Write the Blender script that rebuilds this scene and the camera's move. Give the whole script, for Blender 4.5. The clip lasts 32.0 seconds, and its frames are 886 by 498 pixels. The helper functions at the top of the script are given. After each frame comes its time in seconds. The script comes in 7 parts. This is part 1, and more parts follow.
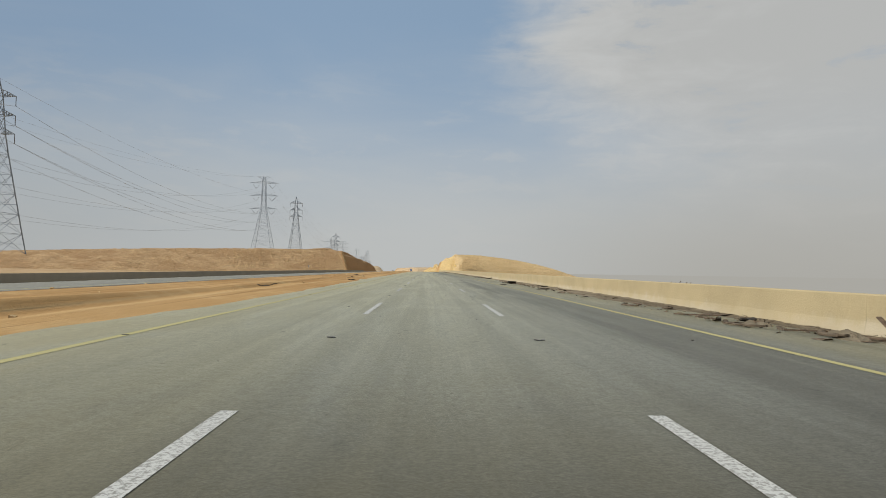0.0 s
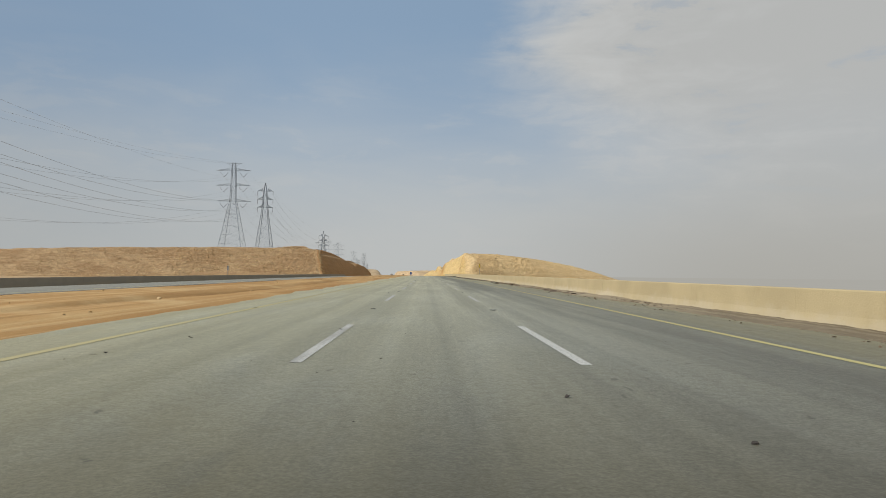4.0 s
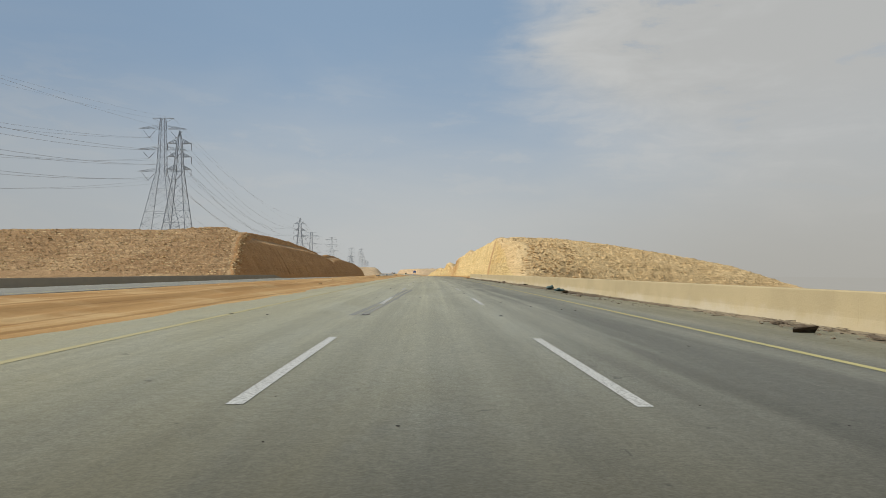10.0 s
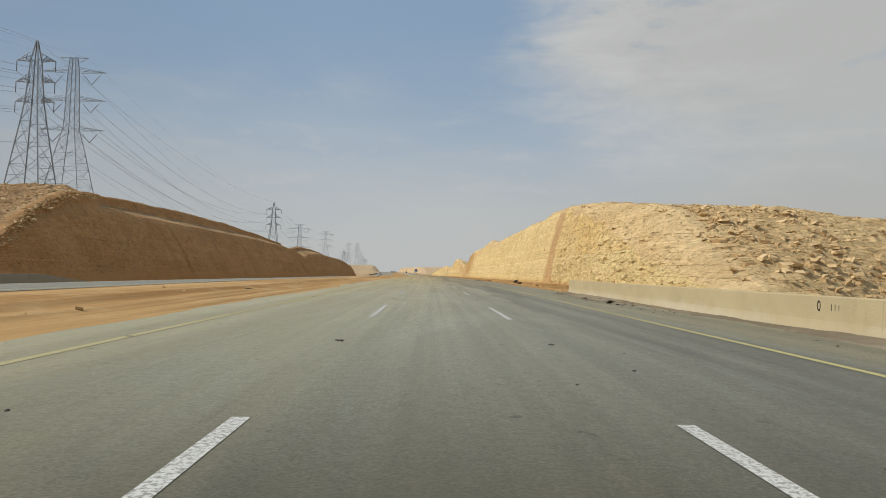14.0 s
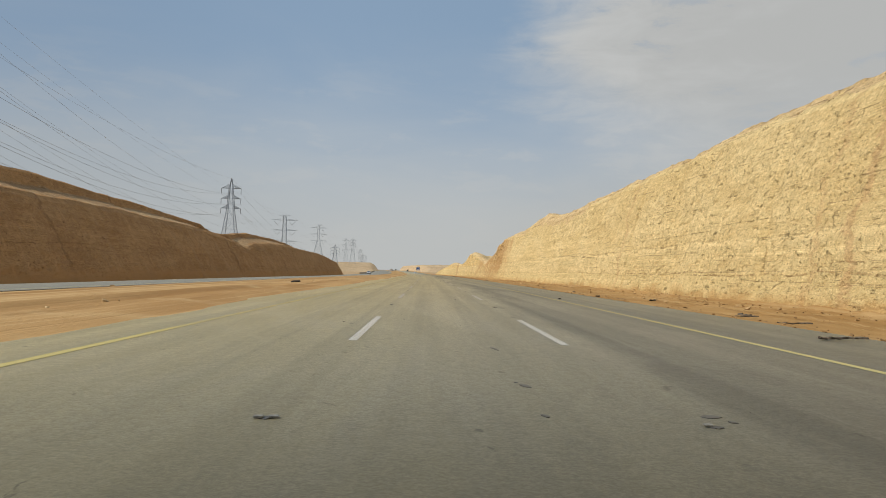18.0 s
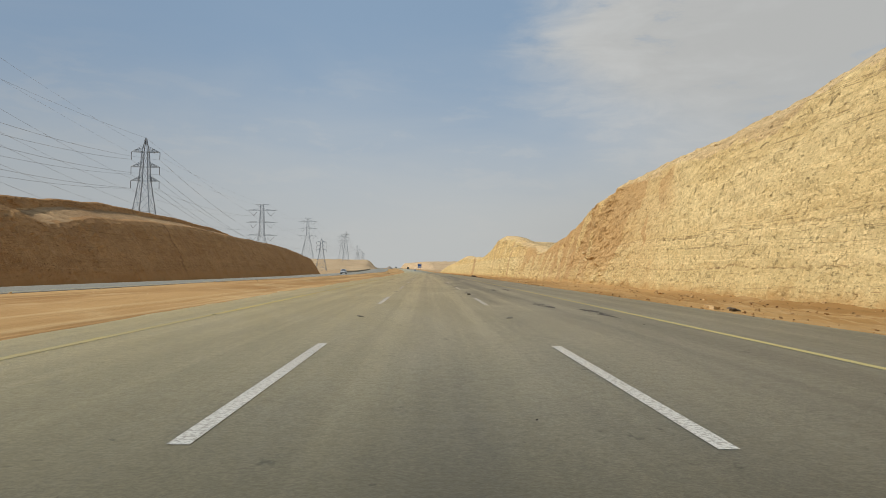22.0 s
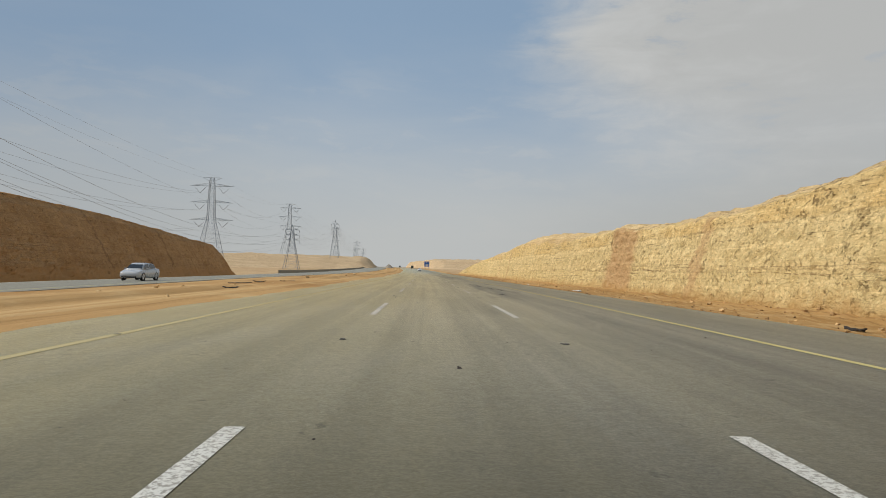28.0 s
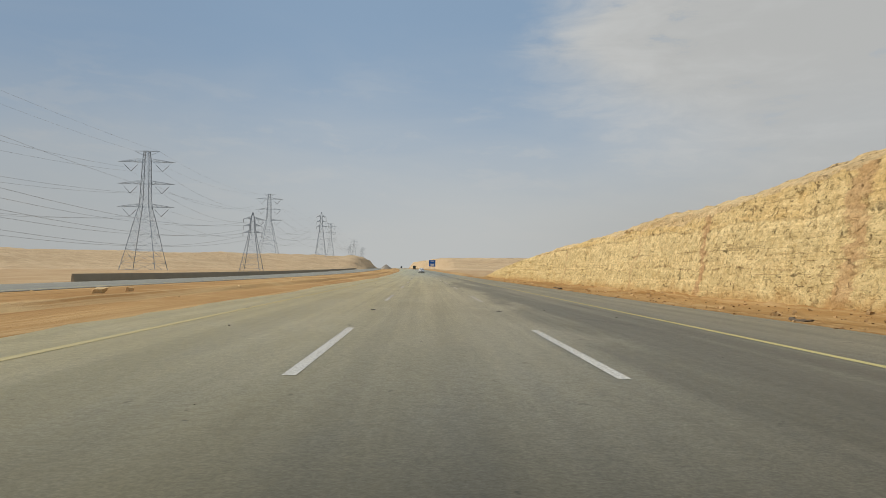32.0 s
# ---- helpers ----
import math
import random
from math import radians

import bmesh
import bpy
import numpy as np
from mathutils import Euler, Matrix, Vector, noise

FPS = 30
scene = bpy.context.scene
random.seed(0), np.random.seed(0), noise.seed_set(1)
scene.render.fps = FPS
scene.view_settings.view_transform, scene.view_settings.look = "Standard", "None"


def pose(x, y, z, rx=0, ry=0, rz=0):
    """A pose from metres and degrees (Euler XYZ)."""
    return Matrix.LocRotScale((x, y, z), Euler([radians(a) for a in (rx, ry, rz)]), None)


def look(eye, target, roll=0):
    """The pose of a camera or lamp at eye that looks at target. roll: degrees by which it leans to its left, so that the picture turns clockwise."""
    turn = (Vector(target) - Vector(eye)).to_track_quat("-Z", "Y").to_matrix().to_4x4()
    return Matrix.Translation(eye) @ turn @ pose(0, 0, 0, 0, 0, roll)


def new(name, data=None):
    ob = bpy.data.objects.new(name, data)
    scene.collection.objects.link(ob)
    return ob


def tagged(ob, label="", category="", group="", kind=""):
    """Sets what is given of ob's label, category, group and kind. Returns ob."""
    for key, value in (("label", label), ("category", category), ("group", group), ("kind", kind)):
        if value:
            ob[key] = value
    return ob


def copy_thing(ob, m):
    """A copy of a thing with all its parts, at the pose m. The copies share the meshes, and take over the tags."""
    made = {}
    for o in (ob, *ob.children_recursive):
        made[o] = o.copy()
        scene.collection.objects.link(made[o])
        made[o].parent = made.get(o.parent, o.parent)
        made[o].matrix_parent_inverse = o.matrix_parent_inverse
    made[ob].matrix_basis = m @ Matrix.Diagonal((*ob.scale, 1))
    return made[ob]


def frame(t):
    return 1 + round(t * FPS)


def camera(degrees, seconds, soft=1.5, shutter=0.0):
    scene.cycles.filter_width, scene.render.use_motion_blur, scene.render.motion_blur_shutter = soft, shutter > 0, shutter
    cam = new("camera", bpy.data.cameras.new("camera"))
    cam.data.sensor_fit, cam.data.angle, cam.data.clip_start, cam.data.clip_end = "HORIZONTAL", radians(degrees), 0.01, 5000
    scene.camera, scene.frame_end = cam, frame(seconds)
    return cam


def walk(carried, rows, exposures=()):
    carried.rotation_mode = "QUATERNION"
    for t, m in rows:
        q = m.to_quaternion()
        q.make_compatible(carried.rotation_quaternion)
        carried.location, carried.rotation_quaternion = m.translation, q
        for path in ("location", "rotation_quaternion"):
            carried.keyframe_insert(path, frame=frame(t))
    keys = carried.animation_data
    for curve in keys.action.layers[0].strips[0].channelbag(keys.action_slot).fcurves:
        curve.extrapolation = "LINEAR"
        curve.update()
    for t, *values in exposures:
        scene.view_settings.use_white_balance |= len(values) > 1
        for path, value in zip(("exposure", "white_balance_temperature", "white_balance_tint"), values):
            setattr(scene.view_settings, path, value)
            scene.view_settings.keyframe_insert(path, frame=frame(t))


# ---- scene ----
EXPO = -0.02
SKY_BLUE = (0.272, 0.39, 0.53)
SKY_HAZE = (0.525, 0.545, 0.545)
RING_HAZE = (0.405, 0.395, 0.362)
CLOUD_LO = (0.475, 0.478, 0.465)
CLOUD_HI = (0.55, 0.555, 0.545)
SKY_GAIN = 1.0
SUN_GAIN = 3.5
ROAD_GRAY = (0.042, 0.0395, 0.030)
ROAD_DUST = (0.17, 0.147, 0.075)
cam = camera(67.4, 32.0, soft=0.9)
# seconds, place in metres, then degrees: turn to the left, tilt up, lean to the right
PATH = [
    (0.0, -0.150, 0.471, 1.241, -1.164, 2.084, -0.922),
    (0.5, -0.162, 12.947, 1.284, -1.107, 2.125, -0.890),
    (1.0, -0.178, 25.415, 1.334, -1.059, 2.168, -0.860),
    (1.5, -0.198, 37.868, 1.394, -1.038, 2.215, -0.824),
    (2.0, -0.221, 50.303, 1.462, -1.039, 2.262, -0.767),
    (2.5, -0.247, 62.715, 1.534, -1.068, 2.321, -0.701),
    (3.0, -0.277, 75.105, 1.610, -1.066, 2.385, -0.653),
    (3.5, -0.312, 87.475, 1.689, -1.030, 2.399, -0.644),
    (4.0, -0.350, 99.820, 1.768, -1.012, 2.359, -0.653),
    (4.5, -0.392, 112.134, 1.846, -1.006, 2.329, -0.676),
    (5.0, -0.437, 124.411, 1.923, -1.004, 2.324, -0.706),
    (5.5, -0.484, 136.646, 1.999, -0.994, 2.321, -0.739),
    (6.0, -0.533, 148.831, 2.076, -0.959, 2.261, -0.769),
    (6.5, -0.582, 160.961, 2.153, -0.885, 2.241, -0.824),
    (7.0, -0.638, 173.077, 2.232, -0.878, 2.260, -0.834),
    (7.5, -0.708, 185.216, 2.310, -0.896, 2.280, -0.779),
    (8.0, -0.795, 197.402, 2.381, -0.874, 2.203, -0.728),
    (8.5, -0.903, 209.650, 2.437, -0.770, 2.259, -0.699),
    (9.0, -1.025, 221.906, 2.489, -0.639, 2.193, -0.674),
    (9.5, -1.150, 234.097, 2.546, -0.541, 2.168, -0.619),
    (10.0, -1.286, 246.240, 2.609, -0.488, 2.203, -0.571),
    (10.5, -1.438, 258.345, 2.676, -0.452, 2.226, -0.604),
    (11.0, -1.606, 270.425, 2.739, -0.443, 2.216, -0.698),
    (11.5, -1.787, 282.482, 2.785, -0.391, 2.163, -0.739),
    (12.0, -1.973, 294.521, 2.828, -0.323, 2.107, -0.763),
    (12.5, -2.158, 306.563, 2.873, -0.254, 2.101, -0.819),
    (13.0, -2.340, 318.616, 2.920, -0.199, 2.180, -0.867),
    (13.5, -2.527, 330.666, 2.970, -0.198, 2.139, -1.143),
    (14.0, -2.721, 342.682, 3.015, -0.219, 2.117, -1.283),
    (14.5, -2.933, 354.682, 3.046, -0.217, 2.102, -1.345),
    (15.0, -3.163, 366.688, 3.072, -0.157, 2.063, -1.333),
    (15.5, -3.403, 378.698, 3.097, -0.059, 2.023, -1.289),
    (16.0, -3.649, 390.712, 3.123, 0.051, 1.988, -1.256),
    (16.5, -3.896, 402.731, 3.149, 0.137, 1.953, -1.276),
    (17.0, -4.140, 414.754, 3.167, 0.149, 1.912, -1.394),
    (17.5, -4.381, 426.757, 3.166, 0.162, 1.969, -1.499),
    (18.0, -4.623, 438.768, 3.158, 0.096, 1.969, -1.490),
    (18.5, -4.867, 450.792, 3.148, -0.027, 1.963, -1.423),
    (19.0, -5.107, 462.857, 3.138, -0.136, 1.936, -1.369),
    (19.5, -5.334, 474.985, 3.128, -0.137, 1.853, -1.179),
    (20.0, -5.562, 487.125, 3.118, -0.031, 1.834, -1.046),
    (20.5, -5.797, 499.238, 3.107, 0.076, 1.879, -0.974),
    (21.0, -6.048, 511.328, 3.096, 0.186, 1.850, -1.011),
    (21.5, -6.328, 523.451, 3.081, 0.274, 1.756, -0.946),
    (22.0, -6.638, 535.698, 3.066, 0.368, 1.737, -0.848),
    (22.5, -6.978, 548.039, 3.051, 0.455, 1.802, -0.846),
    (23.0, -7.354, 560.405, 3.036, 0.558, 1.797, -0.914),
    (23.5, -7.765, 572.730, 3.019, 0.713, 1.784, -0.936),
    (24.0, -8.204, 585.047, 3.003, 0.829, 1.758, -0.998),
    (24.5, -8.661, 597.384, 2.988, 0.935, 1.757, -1.091),
    (25.0, -9.127, 609.779, 2.969, 0.981, 1.750, -1.210),
    (25.5, -9.594, 622.269, 2.939, 0.955, 1.727, -1.327),
    (26.0, -10.067, 634.822, 2.907, 0.901, 1.701, -1.429),
    (26.5, -10.553, 647.407, 2.874, 0.902, 1.712, -1.497),
    (27.0, -11.049, 660.008, 2.842, 0.945, 1.731, -1.522),
    (27.5, -11.556, 672.613, 2.812, 1.014, 1.734, -1.506),
    (28.0, -12.071, 685.211, 2.783, 1.100, 1.714, -1.450),
    (28.5, -12.593, 697.790, 2.755, 1.199, 1.682, -1.356),
    (29.0, -13.122, 710.339, 2.725, 1.316, 1.669, -1.225),
    (29.5, -13.659, 722.850, 2.693, 1.417, 1.576, -1.026),
    (30.0, -14.209, 735.299, 2.659, 1.482, 1.564, -0.796),
    (30.5, -14.777, 747.689, 2.621, 1.503, 1.567, -0.667),
    (31.0, -15.362, 760.035, 2.580, 1.509, 1.632, -0.656),
    (31.5, -15.965, 772.367, 2.536, 1.488, 1.679, -0.782),
    (32.0, -16.586, 784.689, 2.488, 1.511, 1.782, -0.947),
]


def drive(x, y, z, turn, tilt, lean):
    a, b = radians(turn), radians(tilt)
    ahead = Vector((-math.sin(a) * math.cos(b), math.cos(a) * math.cos(b), math.sin(b)))
    eye = Vector((x, y, z))
    return look(eye, eye + ahead, -lean)


walk(cam, [(t, drive(*row)) for t, *row in PATH], [(0.0, EXPO), (32.0, EXPO)])

# ---- sky and sun ----
SUN_TO = Vector((-0.84, -0.09, 0.78)).normalized()
world = bpy.data.worlds.new("desert_sky")
scene.world = world
world.use_nodes = True


class Nodes:
    """Short hand for building node trees."""

    def __init__(self, tree):
        self.tree = tree
        tree.nodes.clear()

    def add(self, kind, ins=None, **props):
        node = self.tree.nodes.new(kind)
        if "operation" in props:
            node.operation, node.use_clamp = props["operation"], props.get("use_clamp", False)
        if "interpolation_type" in props:
            node.interpolation_type = props["interpolation_type"]
        if "data_type" in props:
            node.data_type, node.blend_type = props["data_type"], props["blend_type"]
        if "uv_map" in props:
            node.uv_map = props["uv_map"]
        if "feature" in props:
            node.feature = props["feature"]
        for key, value in (ins or {}).items():
            self.put(node.inputs[key], value)
        return node

    def put(self, socket, value):
        if isinstance(value, bpy.types.NodeSocket):
            self.tree.links.new(value, socket)
        elif isinstance(value, bpy.types.Node):
            self.tree.links.new(value.outputs[0], socket)
        else:
            socket.default_value = value

    def math(self, op, a, b=0.0, c=0.0, clamp=False):
        return self.add("ShaderNodeMath", {0: a, 1: b, 2: c}, operation=op, use_clamp=clamp).outputs[0]

    def step(self, value, lo, hi, to_lo=0.0, to_hi=1.0):
        return self.add("ShaderNodeMapRange", {0: value, 1: lo, 2: hi, 3: to_lo, 4: to_hi}, interpolation_type="SMOOTHSTEP").outputs[0]

    def mix(self, fac, a, b, blend="MIX"):
        node = self.add("ShaderNodeMix", data_type="RGBA", blend_type=blend)
        self.put(node.inputs[0], fac)
        self.put(node.inputs[6], a)
        self.put(node.inputs[7], b)
        return node.outputs[2]

    def noise(self, vec, scale, detail=4.0, rough=0.55, distort=0.0, stretch=None):
        if stretch:
            vec = self.add("ShaderNodeMapping", {"Vector": vec, "Scale": stretch})
        return self.add("ShaderNodeTexNoise", {"Vector": vec, "Scale": scale, "Detail": detail, "Roughness": rough, "Distortion": distort}).outputs[0]

    def sep(self, vec):
        return self.add("ShaderNodeSeparateXYZ", {0: vec}).outputs


def rgb(r, g, b):
    return (r, g, b, 1.0)


n = Nodes(world.node_tree)
sky = n.add("ShaderNodeTexSky")
sky.sky_type, sky.sun_disc, sky.altitude = "NISHITA", False, 600.0
sky.sun_elevation, sky.sun_rotation = math.asin(SUN_TO.z), math.atan2(SUN_TO.x, SUN_TO.y)
sky.air_density, sky.dust_density, sky.ozone_density = 1.0, 4.0, 2.0
way = n.add("ShaderNodeTexCoord").outputs["Generated"]
wx, wy, wz = n.sep(way)
wisp = n.add("ShaderNodeMapping", {"Vector": way, "Scale": (1.0, 1.0, 3.4)})
veins = n.math("SUBTRACT", n.noise(wisp, 2.6, 6.0, 0.58, 0.5), 0.5)
fine = n.math("SUBTRACT", n.noise(wisp, 9.0, 6.0, 0.62, 0.4), 0.5)
high = n.math("MULTIPLY_ADD", veins, 0.16, wz)
haze = n.step(high, 0.0, 0.36, 0.98, 0.02)
clear = n.mix(haze, n.mix(0.75, n.mix(1.0, sky.outputs[0], rgb(0.1, 0.1, 0.1), "MULTIPLY"), rgb(*SKY_BLUE)), rgb(*SKY_HAZE))
clear = n.mix(n.math("MULTIPLY", n.step(fine, 0.02, 0.16, 0.0, 0.20), n.step(wz, 0.34, 0.16)), clear, rgb(*CLOUD_HI))
# the cloud bank fills the sky to the east, its tip a third of the way up
tip = n.math("ABSOLUTE", n.math("SUBTRACT", wz, 0.315))
lean = n.math("SUBTRACT", wx, n.math("MULTIPLY_ADD", tip, n.step(wz, 0.30, 0.33, 1.0, 1.2), 0.055))
lean = n.math("ADD", n.math("MULTIPLY_ADD", veins, 0.22, lean), n.math("MULTIPLY", fine, 0.17))
bank = n.math("MULTIPLY", n.step(lean, -0.06, n.step(wz, 0.36, 0.22, 0.13, 0.24)), n.step(fine, -0.20, -0.06, 0.72, 1.0))
veil = n.math("MULTIPLY", bank, n.step(wz, 0.04, 0.30, 0.55, 0.96))
cover = n.mix(n.step(n.math("MULTIPLY_ADD", fine, 0.9, n.math("MULTIPLY_ADD", lean, -1.1, 0.55)), 0.15, 0.62), rgb(*CLOUD_LO), rgb(*CLOUD_HI))
over = n.mix(veil, clear, cover)
dust = n.math("MULTIPLY", n.step(wz, 0.22, -0.02), n.step(wx, -0.02, 0.46, 0.24, 0.92))
over = n.mix(dust, over, rgb(*RING_HAZE))
over = n.mix(1.0, over, n.mix(n.step(wx, -0.62, -0.12), rgb(0.84, 0.85, 0.86), rgb(1.0, 1.0, 1.0)), "MULTIPLY")
n.add("ShaderNodeOutputWorld", {0: n.add("ShaderNodeBackground", {0: over, 1: SKY_GAIN})})

sun = new("sun", bpy.data.lights.new("sun", "SUN"))
sun.data.energy, sun.data.angle, sun.data.color = SUN_GAIN, radians(1.2), (1.0, 0.93, 0.82)
sun.matrix_world = look((0, 0, 200), Vector((0, 0, 200)) - SUN_TO)

# ---- the line of the road: metres along it, metres to the right of the middle lane, metres over it ----
HEADING = [-0.6, -0.4, -0.2, 0.0, 0.2, 0.46, 0.75, 1.01, 1.44, 1.92, 2.43, 3.07, 3.71, 4.35, 4.99, 5.63, 6.2, 6.6, 6.8, 6.8, 6.8]
LEVEL = [-1.8, -1.2, -0.61, 0.0, 0.63, 1.2, 1.67, 1.95, 1.95, 1.80, 1.60, 1.29, 1.12, 1.35, 1.75, 2.2, 2.6, 2.9, 3.1, 3.2, 3.2]
KNOT = np.arange(-300.0, 1701.0, 100.0)
RUN = np.arange(-900.0, 4201.0, 2.0)
turn_at = np.radians(np.interp(RUN, KNOT, HEADING))
mid_turn = (turn_at[1:] + turn_at[:-1]) / 2
line_x = np.r_[0, np.cumsum(-np.sin(mid_turn) * 2)]
line_y = np.r_[0, np.cumsum(np.cos(mid_turn) * 2)]
line_x -= np.interp(0, RUN, line_x)
line_y -= np.interp(0, RUN, line_y)
level_raw = np.interp(RUN, KNOT, LEVEL)
line_z = np.convolve(np.pad(level_raw, 20, mode="edge"), np.ones(41) / 41, mode="valid")


def W(s, off, h):
    """World places of points given along the road."""
    s, off, h = np.broadcast_arrays(np.asarray(s, float), np.asarray(off, float), np.asarray(h, float))
    a = np.interp(s, RUN, turn_at)
    return np.stack([np.interp(s, RUN, line_x) + off * np.cos(a), np.interp(s, RUN, line_y) + off * np.sin(a), np.interp(s, RUN, line_z) + h], -1)


def at(s, off, h=0.0, spin=0.0, tip=0.0, roll=0.0):
    """The pose of a thing that stands at the road's own bearing; spin in degrees to the left."""
    p = W(s, off, h)
    return Matrix.Translation(Vector(p.tolist())) @ pose(0, 0, 0, tip, roll, math.degrees(float(np.interp(s, RUN, turn_at))) + spin)


def lattice(ix, iy, iz):
    k = (ix.astype(np.int64) * 374761393 + iy.astype(np.int64) * 668265263 + iz.astype(np.int64) * 1274126177) & 0xFFFFFFFF
    k = ((k ^ (k >> 13)) * 1103515245) & 0xFFFFFFFF
    k = ((k ^ (k >> 16)) * 2246822519) & 0xFFFFFFFF
    return ((k ^ (k >> 15)) & 0xFFFF) / 65535.0


def grain(x, y, z=0.0):
    """Smooth random values from 0 to 1."""
    x, y, z = np.broadcast_arrays(np.asarray(x, float), np.asarray(y, float), np.asarray(z, float))
    fx, fy, fz = np.floor(x), np.floor(y), np.floor(z)
    u, v, w = x - fx, y - fy, z - fz
    u, v, w = u * u * (3 - 2 * u), v * v * (3 - 2 * v), w * w * (3 - 2 * w)
    total = 0
    for i in (0, 1):
        for j in (0, 1):
            for k in (0, 1):
                total = total + lattice(fx + i, fy + j, fz + k) * (u if i else 1 - u) * (v if j else 1 - v) * (w if k else 1 - w)
    return total


def fbm(x, y, z=0.0, octaves=4):
    total, amp, whole = 0, 1.0, 0.0
    for o in range(octaves):
        total = total + amp * (grain(x * 2 ** o + 17 * o, y * 2 ** o + 5 * o, z * 2 ** o) - 0.5)
        whole += amp
        amp *= 0.5
    return total / whole


def cells(x, y, seed=0):
    """Blocky random values: each cell keeps one value, its borders wander."""
    jx = x + 0.55 * (grain(x * 1.7, y * 1.7, seed + 0.3) - 0.5)
    jy = y + 0.55 * (grain(x * 1.7, y * 1.7, seed + 9.3) - 0.5)
    return lattice(np.floor(jx), np.floor(jy), np.full_like(np.floor(jx), seed))

# ---- materials ----
def material(name, rough=0.8, metal=0.0, spec=0.3):
    m = bpy.data.materials.new(name)
    m.use_nodes = True
    k = Nodes(m.node_tree)
    k.shade = k.add("ShaderNodeBsdfPrincipled", {"Roughness": rough, "Metallic": metal, "Specular IOR Level": spec})
    k.add("ShaderNodeOutputMaterial", {0: k.shade.outputs[0]})
    return m, k


def relief(k, height, dist=0.02, strength=1.0):
    k.put(k.shade.inputs["Normal"], k.add("ShaderNodeBump", {"Height": height, "Distance": dist, "Strength": strength}).outputs[0])


def plain(name, colour, rough=0.6, metal=0.0, vary=0.12, scale=3.0, spec=0.4, bump=0.0):
    """A paint, plastic or metal with slight mottling."""
    m, k = material(name, rough, metal, spec)
    where = k.add("ShaderNodeTexCoord").outputs["Object"]
    mott = k.noise(where, scale, 5.0, 0.6)
    low = rgb(*[c * (1 - vary) for c in colour])
    high = rgb(*[min(1, c * (1 + vary)) for c in colour])
    k.put(k.shade.inputs["Base Color"], k.mix(k.step(mott, 0.3, 0.7), low, high))
    k.put(k.shade.inputs["Roughness"], k.math("MULTIPLY_ADD", mott, 0.25, rough - 0.12))
    if bump:
        relief(k, k.noise(where, scale * 9, 4.0, 0.6), bump)
    return m


